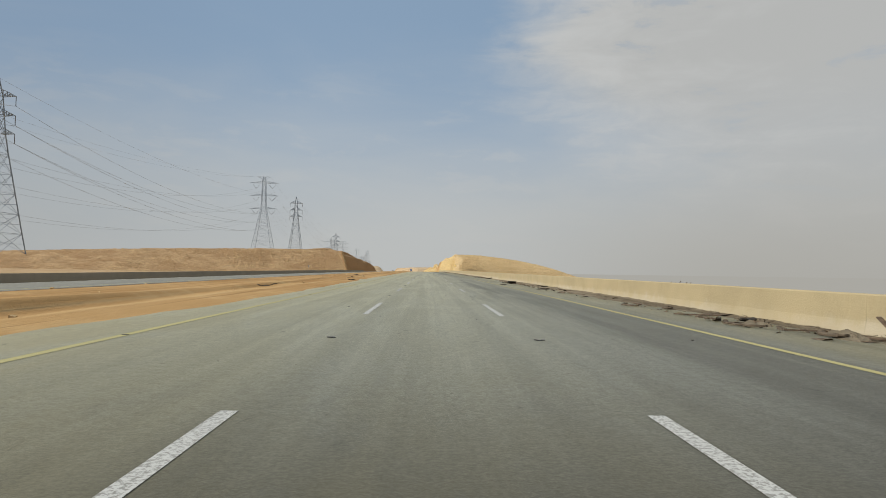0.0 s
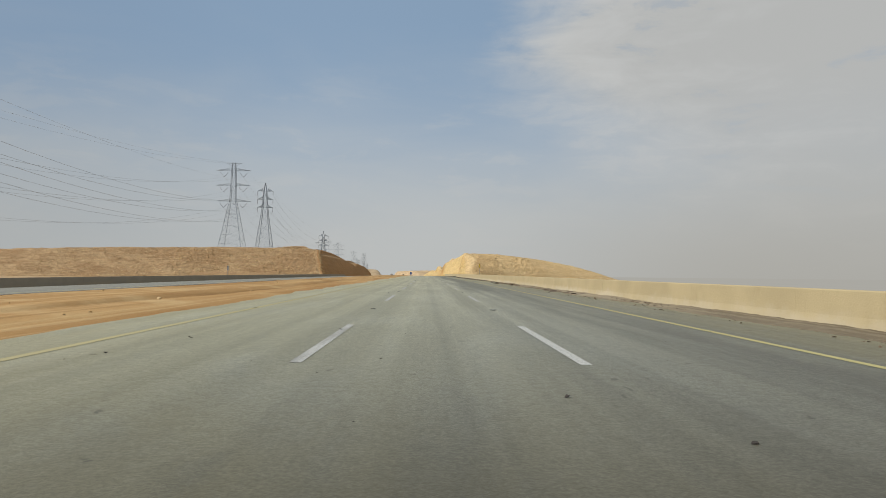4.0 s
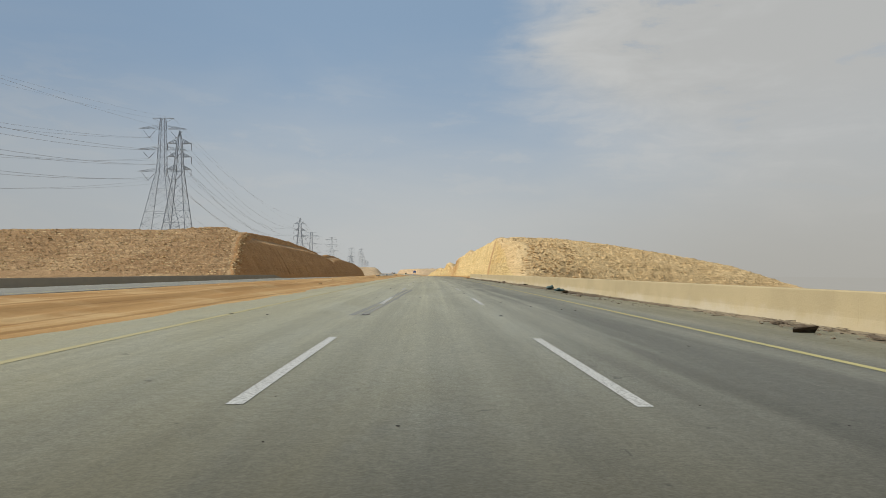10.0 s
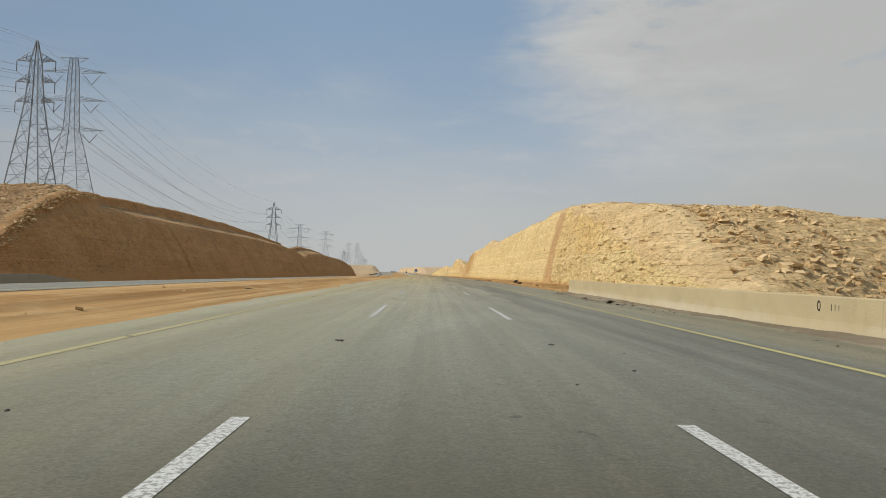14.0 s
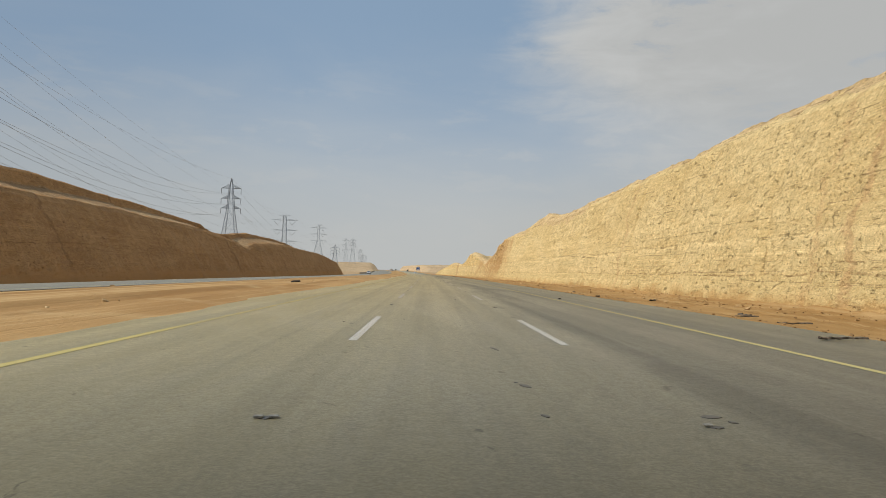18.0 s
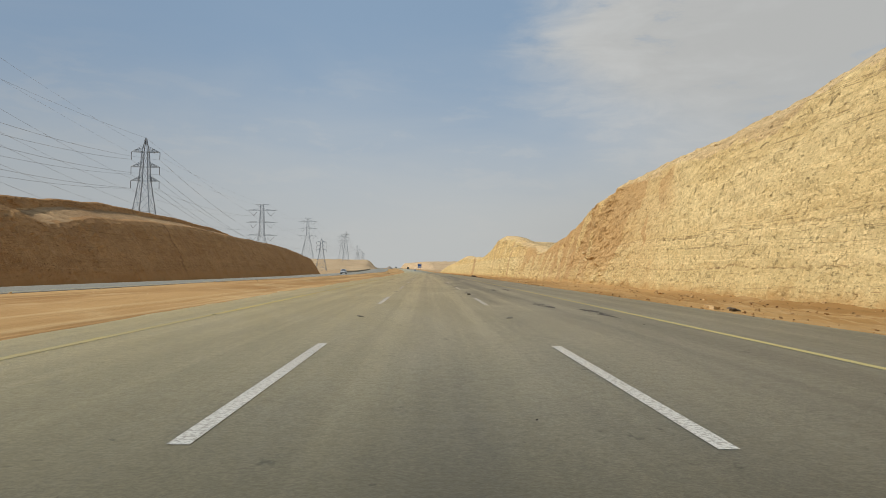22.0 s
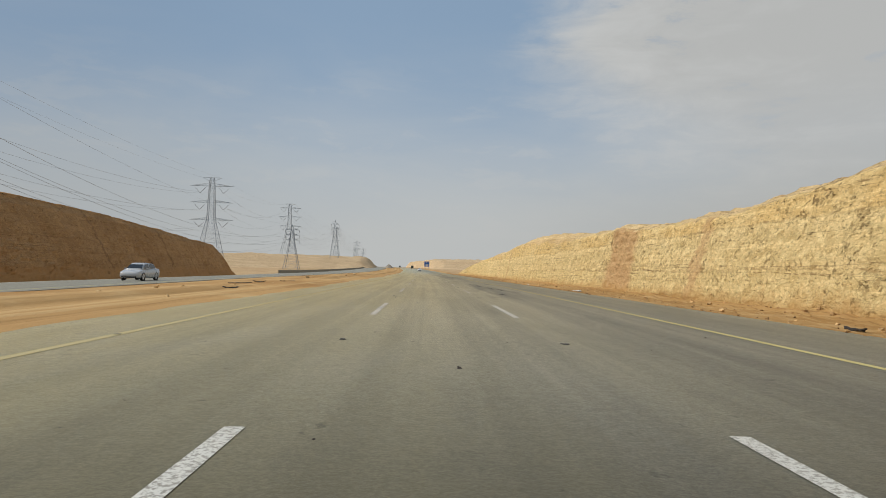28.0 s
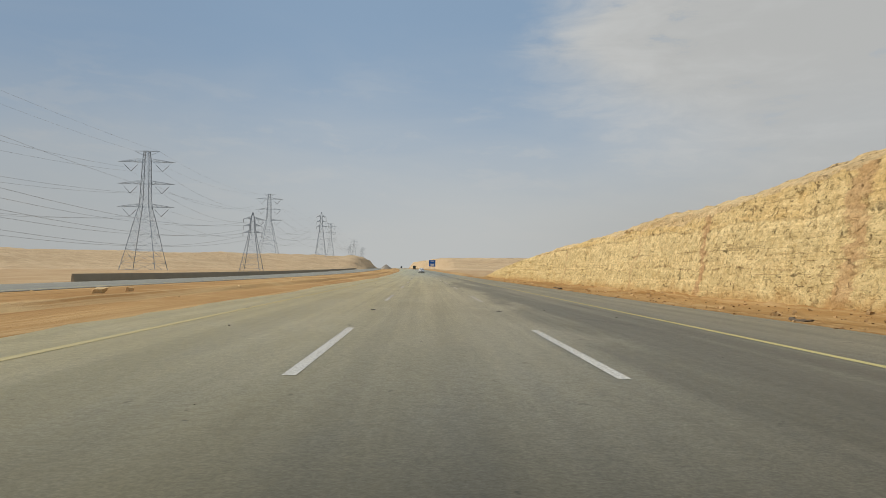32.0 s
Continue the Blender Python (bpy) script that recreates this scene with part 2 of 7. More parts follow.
def rock_material(name, pale, mid, dark, brown, dirt, stains=(), loose=0.0, earth=(), patchy=0.15, tiers=()):
    """Bedded limestone: level beds, drill marks, pits in rows with their shade coloured in, brown cracks, orange soil
    washed over the foot. loose: 1 for broken slopes.
    """
    m, k = material(name, 0.93, 0.0, 0.1)
    uv = k.add("ShaderNodeUVMap", uv_map="run").outputs[0]
    u, v, _ = k.sep(uv)
    where = k.add("ShaderNodeTexCoord").outputs["Object"]
    slow = k.noise(uv, 0.11, 5.0, 0.6, 0.4, (1.0, 2.2, 1.0))
    beds = k.noise(uv, 1.0, 4.0, 0.62, 0.12, (0.010, 1.0, 1.0))
    mott = k.noise(uv, 1.0, 7.0, 0.74, 0.2, (0.7, 1.3, 1.0))
    grit = k.noise(where, 5.5, 6.0, 0.78)
    drill = k.noise(uv, 1.0, 4.0, 0.65, 0.1, (2.6, 0.22, 1.0))
    clump = k.noise(uv, 0.35, 5.0, 0.65, 0.3, (1.0, 1.7, 1.0))
    pits = k.noise(uv, 1.0, 5.0, 0.74, 0.25, (1.9, 3.6, 1.0))
    caves = k.noise(uv, 1.0, 6.0, 0.70, 0.5, (0.75, 1.25, 1.0))
    chips = k.noise(uv, 1.0, 4.0, 0.78, 0.2, (3.6, 5.6, 1.0))
    seam = k.math("ABSOLUTE", k.math("SUBTRACT", beds, 0.5))
    seam_b = k.math("ABSOLUTE", k.math("SUBTRACT", beds, 0.60))
    seam_c = k.math("ABSOLUTE", k.math("SUBTRACT", beds, 0.42))
    colour = k.mix(k.step(slow, 0.36, 0.62), rgb(*mid), rgb(*pale))
    colour = k.mix(k.step(clump, 0.52, 0.66, 0.0, 0.30 + 0.25 * loose), colour, rgb(*[c * f for c, f in zip(mid, (0.86, 0.80, 0.72))]))
    colour = k.mix(k.step(mott, 0.40, 0.60, 0.46, 0.0), colour, rgb(*[c * 0.72 for c in mid]))
    colour = k.mix(k.step(mott, 0.52, 0.68, 0.0, 0.40), colour, rgb(*[min(1, c * 1.12) for c in pale]))
    colour = k.mix(k.math("MULTIPLY", k.step(drill, 0.56, 0.66, 0.0, 0.5), k.step(slow, 0.40, 0.55, 0.2, 1.0)), colour, rgb(*[min(1, c * 1.22) for c in pale]))
    colour = k.mix(k.math("MULTIPLY", k.step(drill, 0.42, 0.33, 0.0, 0.35), 1.0 - 0.6 * loose), colour, rgb(*[c * 0.70 for c in mid]))
    joint = None
    if tiers:
        level = k.math("MULTIPLY_ADD", k.math("SUBTRACT", mott, 0.5), 0.35, k.math("MULTIPLY_ADD", k.math("SUBTRACT", k.noise(uv, 1.0, 3.0, 0.6, 0.1, (0.12, 0.05, 1.0)), 0.5), 1.1, v))
        sound = k.math("SUBTRACT", 1.0, k.math("MULTIPLY", k.step(u, 434.0, 452.0, 0.0, 0.72), k.step(u, 604.0, 586.0)))
        tall = k.step(level, tiers[1] - 0.10, tiers[1] + 0.12)
        colour = k.mix(k.math("MULTIPLY", k.math("MULTIPLY", tall, sound), k.step(slow, 0.62, 0.42, 0.25, 0.85)), colour, rgb(*[c * f for c, f in zip(mid, (1.03, 0.93, 0.80))]))
        colour = k.mix(k.step(level, tiers[0] + 0.08, tiers[0] - 0.08, 0.0, 0.5), colour, rgb(*[c * f for c, f in zip(mid, (0.96, 0.98, 0.98))]))
        for at_h, deep_ in ((tiers[0], 0.75), (tiers[1], 0.55)):
            gap = k.step(k.math("ABSOLUTE", k.math("SUBTRACT", level, at_h)), 0.09, 0.03, 0.0, deep_)
            gap = k.math("MULTIPLY", gap, k.step(pits, 0.44, 0.56, 0.15, 1.0))
            colour = k.mix(gap, colour, rgb(*[c * 1.15 for c in dark]))
        lip = k.math("MULTIPLY", k.step(level, tiers[1] - 0.55, tiers[1] - 0.2), k.step(level, tiers[1] - 0.05, tiers[1] - 0.12))
        colour = k.mix(k.math("MULTIPLY", lip, k.step(chips, 0.42, 0.56, 0.15, 0.6)), colour, rgb(*[min(1, c * 1.16) for c in pale]))
        shift = k.add("ShaderNodeMapping", {"Vector": k.add("ShaderNodeTexNoise", {"Vector": uv, "Scale": 1.8, "Detail": 5.0, "Roughness": 0.7}).outputs["Color"], "Scale": (0.7, 0.7, 0.7)})
        warped = k.add("ShaderNodeVectorMath", {0: uv, 1: shift}).outputs[0]
        lump = k.sep(k.add("ShaderNodeTexVoronoi", {"Vector": warped, "Scale": 2.3, "Randomness": 1.0}).outputs["Color"])[0]
        small = k.sep(k.add("ShaderNodeTexVoronoi", {"Vector": warped, "Scale": 5.0, "Randomness": 1.0}).outputs["Color"])[1]
        colour = k.mix(k.math("MULTIPLY", sound, k.step(lump, 0.45, 0.0, 0.0, 0.34)), colour, rgb(*[c * f for c, f in zip(mid, (0.82, 0.76, 0.66))]))
        colour = k.mix(k.math("MULTIPLY", sound, k.step(lump, 0.6, 1.0, 0.0, 0.34)), colour, rgb(*[min(1, c * 1.14) for c in pale]))
        colour = k.mix(k.math("MULTIPLY", sound, k.step(small, 0.30, 0.0, 0.0, 0.40)), colour, rgb(*[c * f for c, f in zip(mid, (0.72, 0.64, 0.54))]))
        net = k.add("ShaderNodeTexVoronoi", {"Vector": k.add("ShaderNodeMapping", {"Vector": warped, "Scale": (0.95, 0.75, 1.0)}), "Scale": 1.0, "Randomness": 1.0}, feature="DISTANCE_TO_EDGE").outputs["Distance"]
        joint = k.math("MULTIPLY", k.step(net, 0.035, 0.010), k.step(k.noise(uv, 1.0, 4.0, 0.7, 0.2, (1.1, 1.5, 1.0)), 0.53, 0.62))
        colour = k.mix(k.math("MULTIPLY", joint, 0.5), colour, rgb(*[c * 0.95 for c in dark]))
    broken = k.step(chips, 0.40, 0.56, 0.25, 1.0)
    colour = k.mix(k.math("MULTIPLY", k.step(seam_b, 0.014, 0.003, 0.0, 0.45), broken), colour, rgb(*[min(1, c * 1.3) for c in pale]))
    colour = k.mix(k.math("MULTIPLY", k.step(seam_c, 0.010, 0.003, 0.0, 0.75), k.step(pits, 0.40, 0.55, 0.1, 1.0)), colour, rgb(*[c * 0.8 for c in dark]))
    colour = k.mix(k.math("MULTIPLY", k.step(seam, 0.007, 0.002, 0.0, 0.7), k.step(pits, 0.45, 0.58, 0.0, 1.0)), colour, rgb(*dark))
    wave = k.math("SUBTRACT", k.noise(uv, 1.0, 5.0, 0.65, 0.2, (0.15, 0.45, 1.0)), 0.5)
    rag = k.math("SUBTRACT", k.noise(uv, 1.0, 5.0, 0.7, 0.3, (1.3, 1.9, 1.0)), 0.5)
    wob = k.math("MULTIPLY_ADD", rag, 1.9, k.math("MULTIPLY_ADD", wave, 4.2, u))
    stain = k.step(k.noise(uv, 1.0, 5.0, 0.62, 0.4, (0.10, 0.04, 1.0)), 0.66, 0.72, 0.0, 0.4)
    if loose:
        apron = k.noise(uv, 1.0, 5.0, 0.6, 0.9, (0.026, 0.045, 1.0))
        colour = k.mix(k.step(apron, 0.47, 0.53, 0.0, patchy), colour, rgb(*[c * f for c, f in zip(mid, (0.78, 0.72, 0.66))]))
    for lo, hi, much in stains:
        soft = 0.10 + 0.14 * (hi - lo)
        stain = k.math("MAXIMUM", stain, k.math("MULTIPLY", k.step(wob, lo - soft, lo + soft), k.step(wob, hi + soft, hi - soft, 0.0, much)))
    # pits and pockets: the shade inside them is put into the colour
    shaded_hole = k.math("ADD", k.step(pits, 0.615, 0.645), k.math("MULTIPLY", k.step(pits, 0.585, 0.62), k.step(clump, 0.54, 0.64)), clamp=True)
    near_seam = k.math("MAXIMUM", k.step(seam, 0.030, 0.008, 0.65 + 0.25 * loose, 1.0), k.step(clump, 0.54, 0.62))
    shaded_hole = k.math("MAXIMUM", k.math("MULTIPLY", shaded_hole, near_seam), k.math("MULTIPLY", k.step(caves, 0.645, 0.675), k.step(chips, 0.40, 0.52, 0.35, 1.0)))
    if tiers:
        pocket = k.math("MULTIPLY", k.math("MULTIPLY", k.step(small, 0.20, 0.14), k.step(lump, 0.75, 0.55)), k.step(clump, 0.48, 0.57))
        shaded_hole = k.math("MULTIPLY", shaded_hole, k.step(sound, 0.28, 1.0, 0.6, 1.0))
        shaded_hole = k.math("MAXIMUM", shaded_hole, k.math("MULTIPLY", k.math("MULTIPLY", pocket, sound), k.step(level, tiers[1] - 0.2, tiers[1] + 0.8, 0.35, 0.9)))
    colour = k.mix(k.math("MULTIPLY", shaded_hole, 0.88 - 0.25 * loose), colour, rgb(*[c * 0.55 for c in dark]))
    colour = k.mix(k.step(chips, 0.56, 0.62, 0.0, 0.55), colour, rgb(*[min(1, c * 1.24) for c in pale]))
    colour = k.mix(k.step(chips, 0.44, 0.37, 0.0, 0.75), colour, rgb(*[c * 0.56 for c in mid]))
    colour = k.mix(k.step(grit, 0.42, 0.34, 0.0, 0.6), colour, rgb(*dark))
    colour = k.mix(k.math("MULTIPLY", stain, k.step(mott, 0.70, 0.50, 0.55, 0.9)), colour, k.mix(k.step(chips, 0.40, 0.60), rgb(*[c * 0.88 for c in brown]), rgb(*[c * 1.1 for c in brown])))
    if earth:
        slab = k.add("ShaderNodeTexVoronoi", {"Vector": k.add("ShaderNodeMapping", {"Vector": k.add("ShaderNodeVectorMath", {0: uv, 1: k.add("ShaderNodeTexNoise", {"Vector": uv, "Scale": 0.9, "Detail": 4.0}).outputs["Color"]}).outputs[0], "Scale": (0.42, 0.33, 1.0)}), "Scale": 1.0, "Randomness": 1.0})
        bare = k.step(k.sep(slab.outputs["Color"])[0], 0.36, 0.44, 0.35, 1.0)
        zone = k.math("MULTIPLY", k.step(wob, earth[0] - 3, earth[0] + 3), k.step(wob, earth[1] + 8, earth[1] - 4))
        colour = k.mix(k.math("MULTIPLY", k.math("MULTIPLY", bare, zone), k.step(v, 0.8, 2.6, 0.35, 0.8)), colour, k.mix(k.step(chips, 0.42, 0.58), rgb(*[c * f for c, f in zip(brown, (0.90, 0.88, 0.78))]), rgb(*[c * f for c, f in zip(brown, (1.12, 1.12, 1.0))])))
    if not loose:
        wash = k.math("ADD", v, k.math("MULTIPLY_ADD", k.noise(uv, 0.4, 6.0, 0.65), -2.6, 1.3))
        colour = k.mix(k.step(wash, 0.75, -0.2, 0.0, 0.75), colour, rgb(*dirt))
    k.put(k.shade.inputs["Base Color"], colour)
    height = k.math("ADD", k.math("MULTIPLY", grit, 0.5), k.math("MULTIPLY", mott, 0.6))
    height = k.math("SUBTRACT", height, k.math("MULTIPLY", shaded_hole, 1.5))
    height = k.math("ADD", height, k.math("MULTIPLY", chips, 0.45))
    height = k.math("ADD", height, k.math("MULTIPLY", beds, 0.25 + 0.45 * loose))
    if joint is not None:
        height = k.math("SUBTRACT", k.math("MULTIPLY_ADD", drill, 0.4, height), k.math("MULTIPLY", joint, 0.6))
        height = k.math("ADD", height, k.math("MULTIPLY", sound, k.math("MULTIPLY_ADD", lump, 0.35, k.math("MULTIPLY", small, 0.22))))
    if loose:
        stones = k.add("ShaderNodeTexVoronoi", {"Vector": k.add("ShaderNodeMapping", {"Vector": uv, "Scale": (2.2, 4.2, 1.0)}), "Scale": 1.0, "Randomness": 1.0})
        height = k.math("ADD", height, k.math("MULTIPLY", k.sep(stones.outputs["Color"])[0], 0.3 * loose))
    relief(k, height, 0.17 + 0.10 * loose, 1.0)
    return m


STAINED = ((432.8, 433.6, 0.6), (443.2, 448.6, 0.95), (468.3, 468.9, 0.6), (471.3, 471.8, 0.4), (505.5, 506.1, 0.5), (606, 608, 0.6), (611, 614, 0.7), (616.6, 618.5, 0.8), (620.5, 622.5, 0.7), (624, 625.5, 0.5),
           (660.5, 662, 0.8), (673.8, 675, 0.7), (687.5, 689.5, 0.6), (723.3, 724.6, 0.7), (736.5, 743.5, 0.95), (808.4, 809.6, 0.8), (822.1, 822.8, 1.0), (833.9, 834.3, 0.5), (856.5, 857, 0.7))
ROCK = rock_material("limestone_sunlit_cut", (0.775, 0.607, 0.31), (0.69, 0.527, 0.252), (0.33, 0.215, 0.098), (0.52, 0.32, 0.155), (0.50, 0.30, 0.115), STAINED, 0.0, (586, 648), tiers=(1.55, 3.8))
# browner rock of the left cut, its shade also put into the tones
ROCK_OPP = rock_material("limestone_shaded_brown_cut", (0.485, 0.285, 0.127), (0.405, 0.225, 0.096), (0.27, 0.145, 0.062), (0.20, 0.11, 0.055), (0.46, 0.25, 0.10), ((476, 476.6, 0.5), (500, 500.6, 0.5), (527.2, 528.0, 0.5), (561, 561.5, 0.6), (608, 609, 0.5), (668, 668.6, 0.6), (741, 742, 0.6), (786, 786.6, 0.6), (812, 812.5, 0.6)))


def rubble_material(name, tone, pale, dark):
    m, k = material(name, 0.95, 0.0, 0.1)
    where = k.add("ShaderNodeTexCoord").outputs["Object"]
    slow = k.noise(where, 0.06, 5.0, 0.6, 0.5)
    mid_ = k.noise(where, 0.5, 6.0, 0.65, 0.4)
    stones = k.add("ShaderNodeTexVoronoi", {"Vector": where, "Scale": 2.6, "Randomness": 1.0})
    tint = k.sep(stones.outputs["Color"])[0]
    grit = k.noise(where, 3.0, 7.0, 0.72)
    colour = k.mix(k.step(slow, 0.38, 0.62), rgb(*tone), rgb(*[c * 0.82 for c in tone]))
    colour = k.mix(k.step(mid_, 0.5, 0.62, 0.0, 0.6), colour, rgb(*pale))
    colour = k.mix(k.step(mid_, 0.44, 0.34, 0.0, 0.6), colour, rgb(*dark))
    colour = k.mix(k.step(tint, 0.72, 0.85, 0.0, 0.5), colour, rgb(*[min(1, c * 1.15) for c in pale]))
    colour = k.mix(k.step(grit, 0.42, 0.32, 0.0, 0.55), colour, rgb(*dark))
    k.put(k.shade.inputs["Base Color"], colour)
    lump = k.step(stones.outputs["Distance"], 0.55, 0.1)
    relief(k, k.math("ADD", k.math("MULTIPLY", lump, k.step(tint, 0.4, 0.9)), k.math("MULTIPLY", grit, 1.0)), 0.30)
    return m


# far hills: muted tones, the haze of distance is mixed into the colour
SLOPE_FAR = rock_material("haze_toned_limestone_slope", (0.63, 0.475, 0.295), (0.53, 0.385, 0.23), (0.33, 0.23, 0.135), (0.45, 0.32, 0.2), (0.5, 0.3, 0.12), (), 1.0)
# left hill: browner than SLOPE, and darkened in colour for its weaker sunlight
SLOPE_OPP = rock_material("shaded_brown_limestone_slope", (0.57, 0.395, 0.215), (0.42, 0.27, 0.14), (0.25, 0.155, 0.075), (0.40, 0.25, 0.12), (0.5, 0.3, 0.12), (), 1.0, (), 0.5)
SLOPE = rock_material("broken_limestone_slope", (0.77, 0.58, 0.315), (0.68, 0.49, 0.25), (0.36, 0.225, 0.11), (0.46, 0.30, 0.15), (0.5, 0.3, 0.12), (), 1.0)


def sand_material(name, tone, deep, pale, coord="run"):
    m, k = material(name, 0.95, 0.0, 0.1)
    uv = k.add("ShaderNodeUVMap", uv_map=coord).outputs[0]
    drift = k.noise(uv, 1.0, 5.0, 0.55, 0.6, (0.22, 0.035, 1.0))
    patch = k.noise(uv, 0.25, 6.0, 0.6, 0.3)
    grit = k.noise(uv, 7.0, 6.0, 0.7)
    track = k.noise(uv, 1.0, 4.0, 0.6, 0.25, (2.2, 0.012, 1.0))
    colour = k.mix(k.step(drift, 0.35, 0.65), rgb(*deep), rgb(*tone))
    colour = k.mix(k.math("MULTIPLY", k.step(patch, 0.5, 0.72), 0.6), colour, rgb(*pale))
    colour = k.mix(k.step(track, 0.46, 0.36, 0.0, 0.45), colour, rgb(*pale))
    colour = k.mix(k.math("MULTIPLY", k.step(track, 0.57, 0.66), 0.6), colour, rgb(*[c * 0.72 for c in deep]))
    colour = k.mix(k.math("MULTIPLY", k.step(grit, 0.60, 0.72), 0.35), colour, rgb(*[c * 0.6 for c in deep]))
    k.put(k.shade.inputs["Base Color"], colour)
    relief(k, k.math("ADD", k.math("MULTIPLY", grit, 0.5), k.math("MULTIPLY", track, 1.2)), 0.06)
    return m


SAND = sand_material("orange_sand", (0.475, 0.295, 0.125), (0.35, 0.195, 0.073), (0.58, 0.415, 0.21))
DIRT = sand_material("roadside_dirt", (0.27, 0.225, 0.155), (0.15, 0.122, 0.083), (0.36, 0.31, 0.22))
TALUS = sand_material("orange_talus", (0.42, 0.255, 0.10), (0.31, 0.175, 0.062), (0.50, 0.345, 0.165))
DESERT = sand_material("desert_gravel", (0.48, 0.34, 0.19), (0.40, 0.26, 0.135), (0.55, 0.42, 0.26))


def asphalt_material(name, gray, dusty, dust_lo, dust_hi, dust_top, oil=(), film=0.34, scuffs=()):
    """Worn asphalt: dust lies over one side, tyre bands run along the lanes."""
    m, k = material(name, 0.6, 0.0, 0.3)
    uv = k.add("ShaderNodeUVMap", uv_map="run").outputs[0]
    u, v, _ = k.sep(uv)
    long_ = k.noise(uv, 1.0, 5.0, 0.55, 0.3, (0.55, 0.02, 1.0))
    blot = k.noise(uv, 0.16, 6.0, 0.6, 0.4)
    patch = k.noise(uv, 1.0, 5.0, 0.62, 0.8, (0.5, 0.11, 1.0))
    grit = k.noise(uv, 26.0, 3.0, 0.75)
    fine = k.noise(uv, 75.0, 2.0, 0.7)
    lane = k.math("ABSOLUTE", k.math("SUBTRACT", k.math("FRACT", k.math("DIVIDE", k.math("ADD", u, 38.325), 3.65)), 0.5))
    oily = k.step(lane, 0.16, 0.0)
    wheel = k.math("MULTIPLY", k.step(lane, 0.14, 0.25), k.step(lane, 0.40, 0.28))
    dark = rgb(*[c * 0.62 for c in gray])
    colour = k.mix(k.step(blot, 0.32, 0.68), rgb(*[c * 0.90 for c in gray]), rgb(*[c * 1.12 for c in gray]))
    colour = k.mix(k.math("MULTIPLY", k.math("MULTIPLY", oily, k.step(long_, 0.35, 0.6)), 0.30), colour, dark)
    colour = k.mix(k.math("MULTIPLY", wheel, 0.35), colour, rgb(*[c * 1.25 for c in gray]))
    worn = k.math("MULTIPLY", k.step(patch, 0.58, 0.68), k.step(u, -1.0, 2.5))
    colour = k.mix(k.math("MULTIPLY", worn, 0.6), colour, dark)
    colour = k.mix(k.step(grit, 0.40, 0.60, 0.0, 0.7), colour, rgb(*[c * 0.4 for c in gray]))
    colour = k.mix(k.step(fine, 0.53, 0.62, 0.0, 0.42), colour, rgb(*[min(1, c * 1.9) for c in gray]))
    lean = k.math("MULTIPLY_ADD", k.math("SUBTRACT", long_, 0.5), 4.5, u)
    side = k.math("MAXIMUM", k.step(lean, dust_lo, dust_hi, dust_top, 0.07), k.math("MULTIPLY", k.step(lean, 5.4, 7.2, 0.0, 0.75), k.step(v, 375.0, 405.0, 1.0, 0.25)))
    side = k.math("MULTIPLY", side, k.step(patch, 0.28, 0.58, 0.6, 1.0))
    colour = k.mix(side, colour, rgb(*dusty))
    drift = k.noise(uv, 1.0, 6.0, 0.65, 0.6, (0.9, 0.10, 1.0))
    blown = k.step(k.math("MULTIPLY_ADD", k.math("SUBTRACT", drift, 0.5), 5.0, u), dust_lo - 0.2, dust_lo + 4.6, 0.95, 0.0)
    colour = k.mix(blown, colour, rgb(*[c * f for c, f in zip(dusty, (1.5, 1.42, 1.3))]))
    smear = k.noise(uv, 1.0, 6.0, 0.7, 0.6, (1.1, 0.22, 1.0))
    colour = k.mix(k.math("MULTIPLY", k.step(smear, 0.55, 0.66), k.step(u, -3.0, 3.0, 0.10, 0.32)), colour, rgb(*[c * 0.62 for c in gray]))
    colour = k.mix(k.step(smear, 0.42, 0.30, 0.0, 0.10), colour, rgb(*dusty))
    ragged = k.math("MULTIPLY", k.math("SUBTRACT", k.noise(uv, 1.0, 6.0, 0.72, 0.4, (4.5, 0.55, 1.0)), 0.5), 7.0)
    clean = None
    for s_, o_, l_, w_ in oil:
        du = k.math("POWER", k.math("DIVIDE", k.math("SUBTRACT", u, o_), w_), 2.0)
        dv = k.math("POWER", k.math("DIVIDE", k.math("SUBTRACT", v, s_), l_), 2.0)
        blotch = k.step(k.math("ADD", k.math("ADD", du, dv), ragged), 0.5, -0.3, 0.0, 0.7)
        colour = k.mix(blotch, colour, rgb(*[c * 0.36 for c in gray]))
        clean = k.math("MAXIMUM", clean, blotch) if clean is not None else blotch
    for s_, o_, l_, w_ in scuffs:
        du = k.math("POWER", k.math("DIVIDE", k.math("MULTIPLY_ADD", k.math("SUBTRACT", v, s_), -0.32, k.math("SUBTRACT", u, o_)), w_), 2.0)
        dv = k.math("POWER", k.math("DIVIDE", k.math("SUBTRACT", v, s_), l_), 2.0)
        scuff = k.step(k.math("ADD", k.math("ADD", du, dv), k.math("MULTIPLY", k.math("SUBTRACT", k.noise(uv, 7.0, 4.0, 0.7), 0.5), 3.0)), 1.0, 0.4, 0.0, 0.7)
        colour = k.mix(k.math("MULTIPLY", scuff, k.step(grit, 0.42, 0.55)), colour, rgb(*[min(1, c * 3.2) for c in gray]))
    spots = k.noise(uv, 1.6, 3.0, 0.5, 0.4, (1.0, 0.7, 1.0))
    colour = k.mix(k.math("MULTIPLY", k.step(spots, 0.72, 0.76), 0.55), colour, rgb(*[c * 0.45 for c in gray]))
    flecks = k.noise(uv, 1.0, 4.0, 0.6, 0.5, (3.6, 2.2, 1.0))
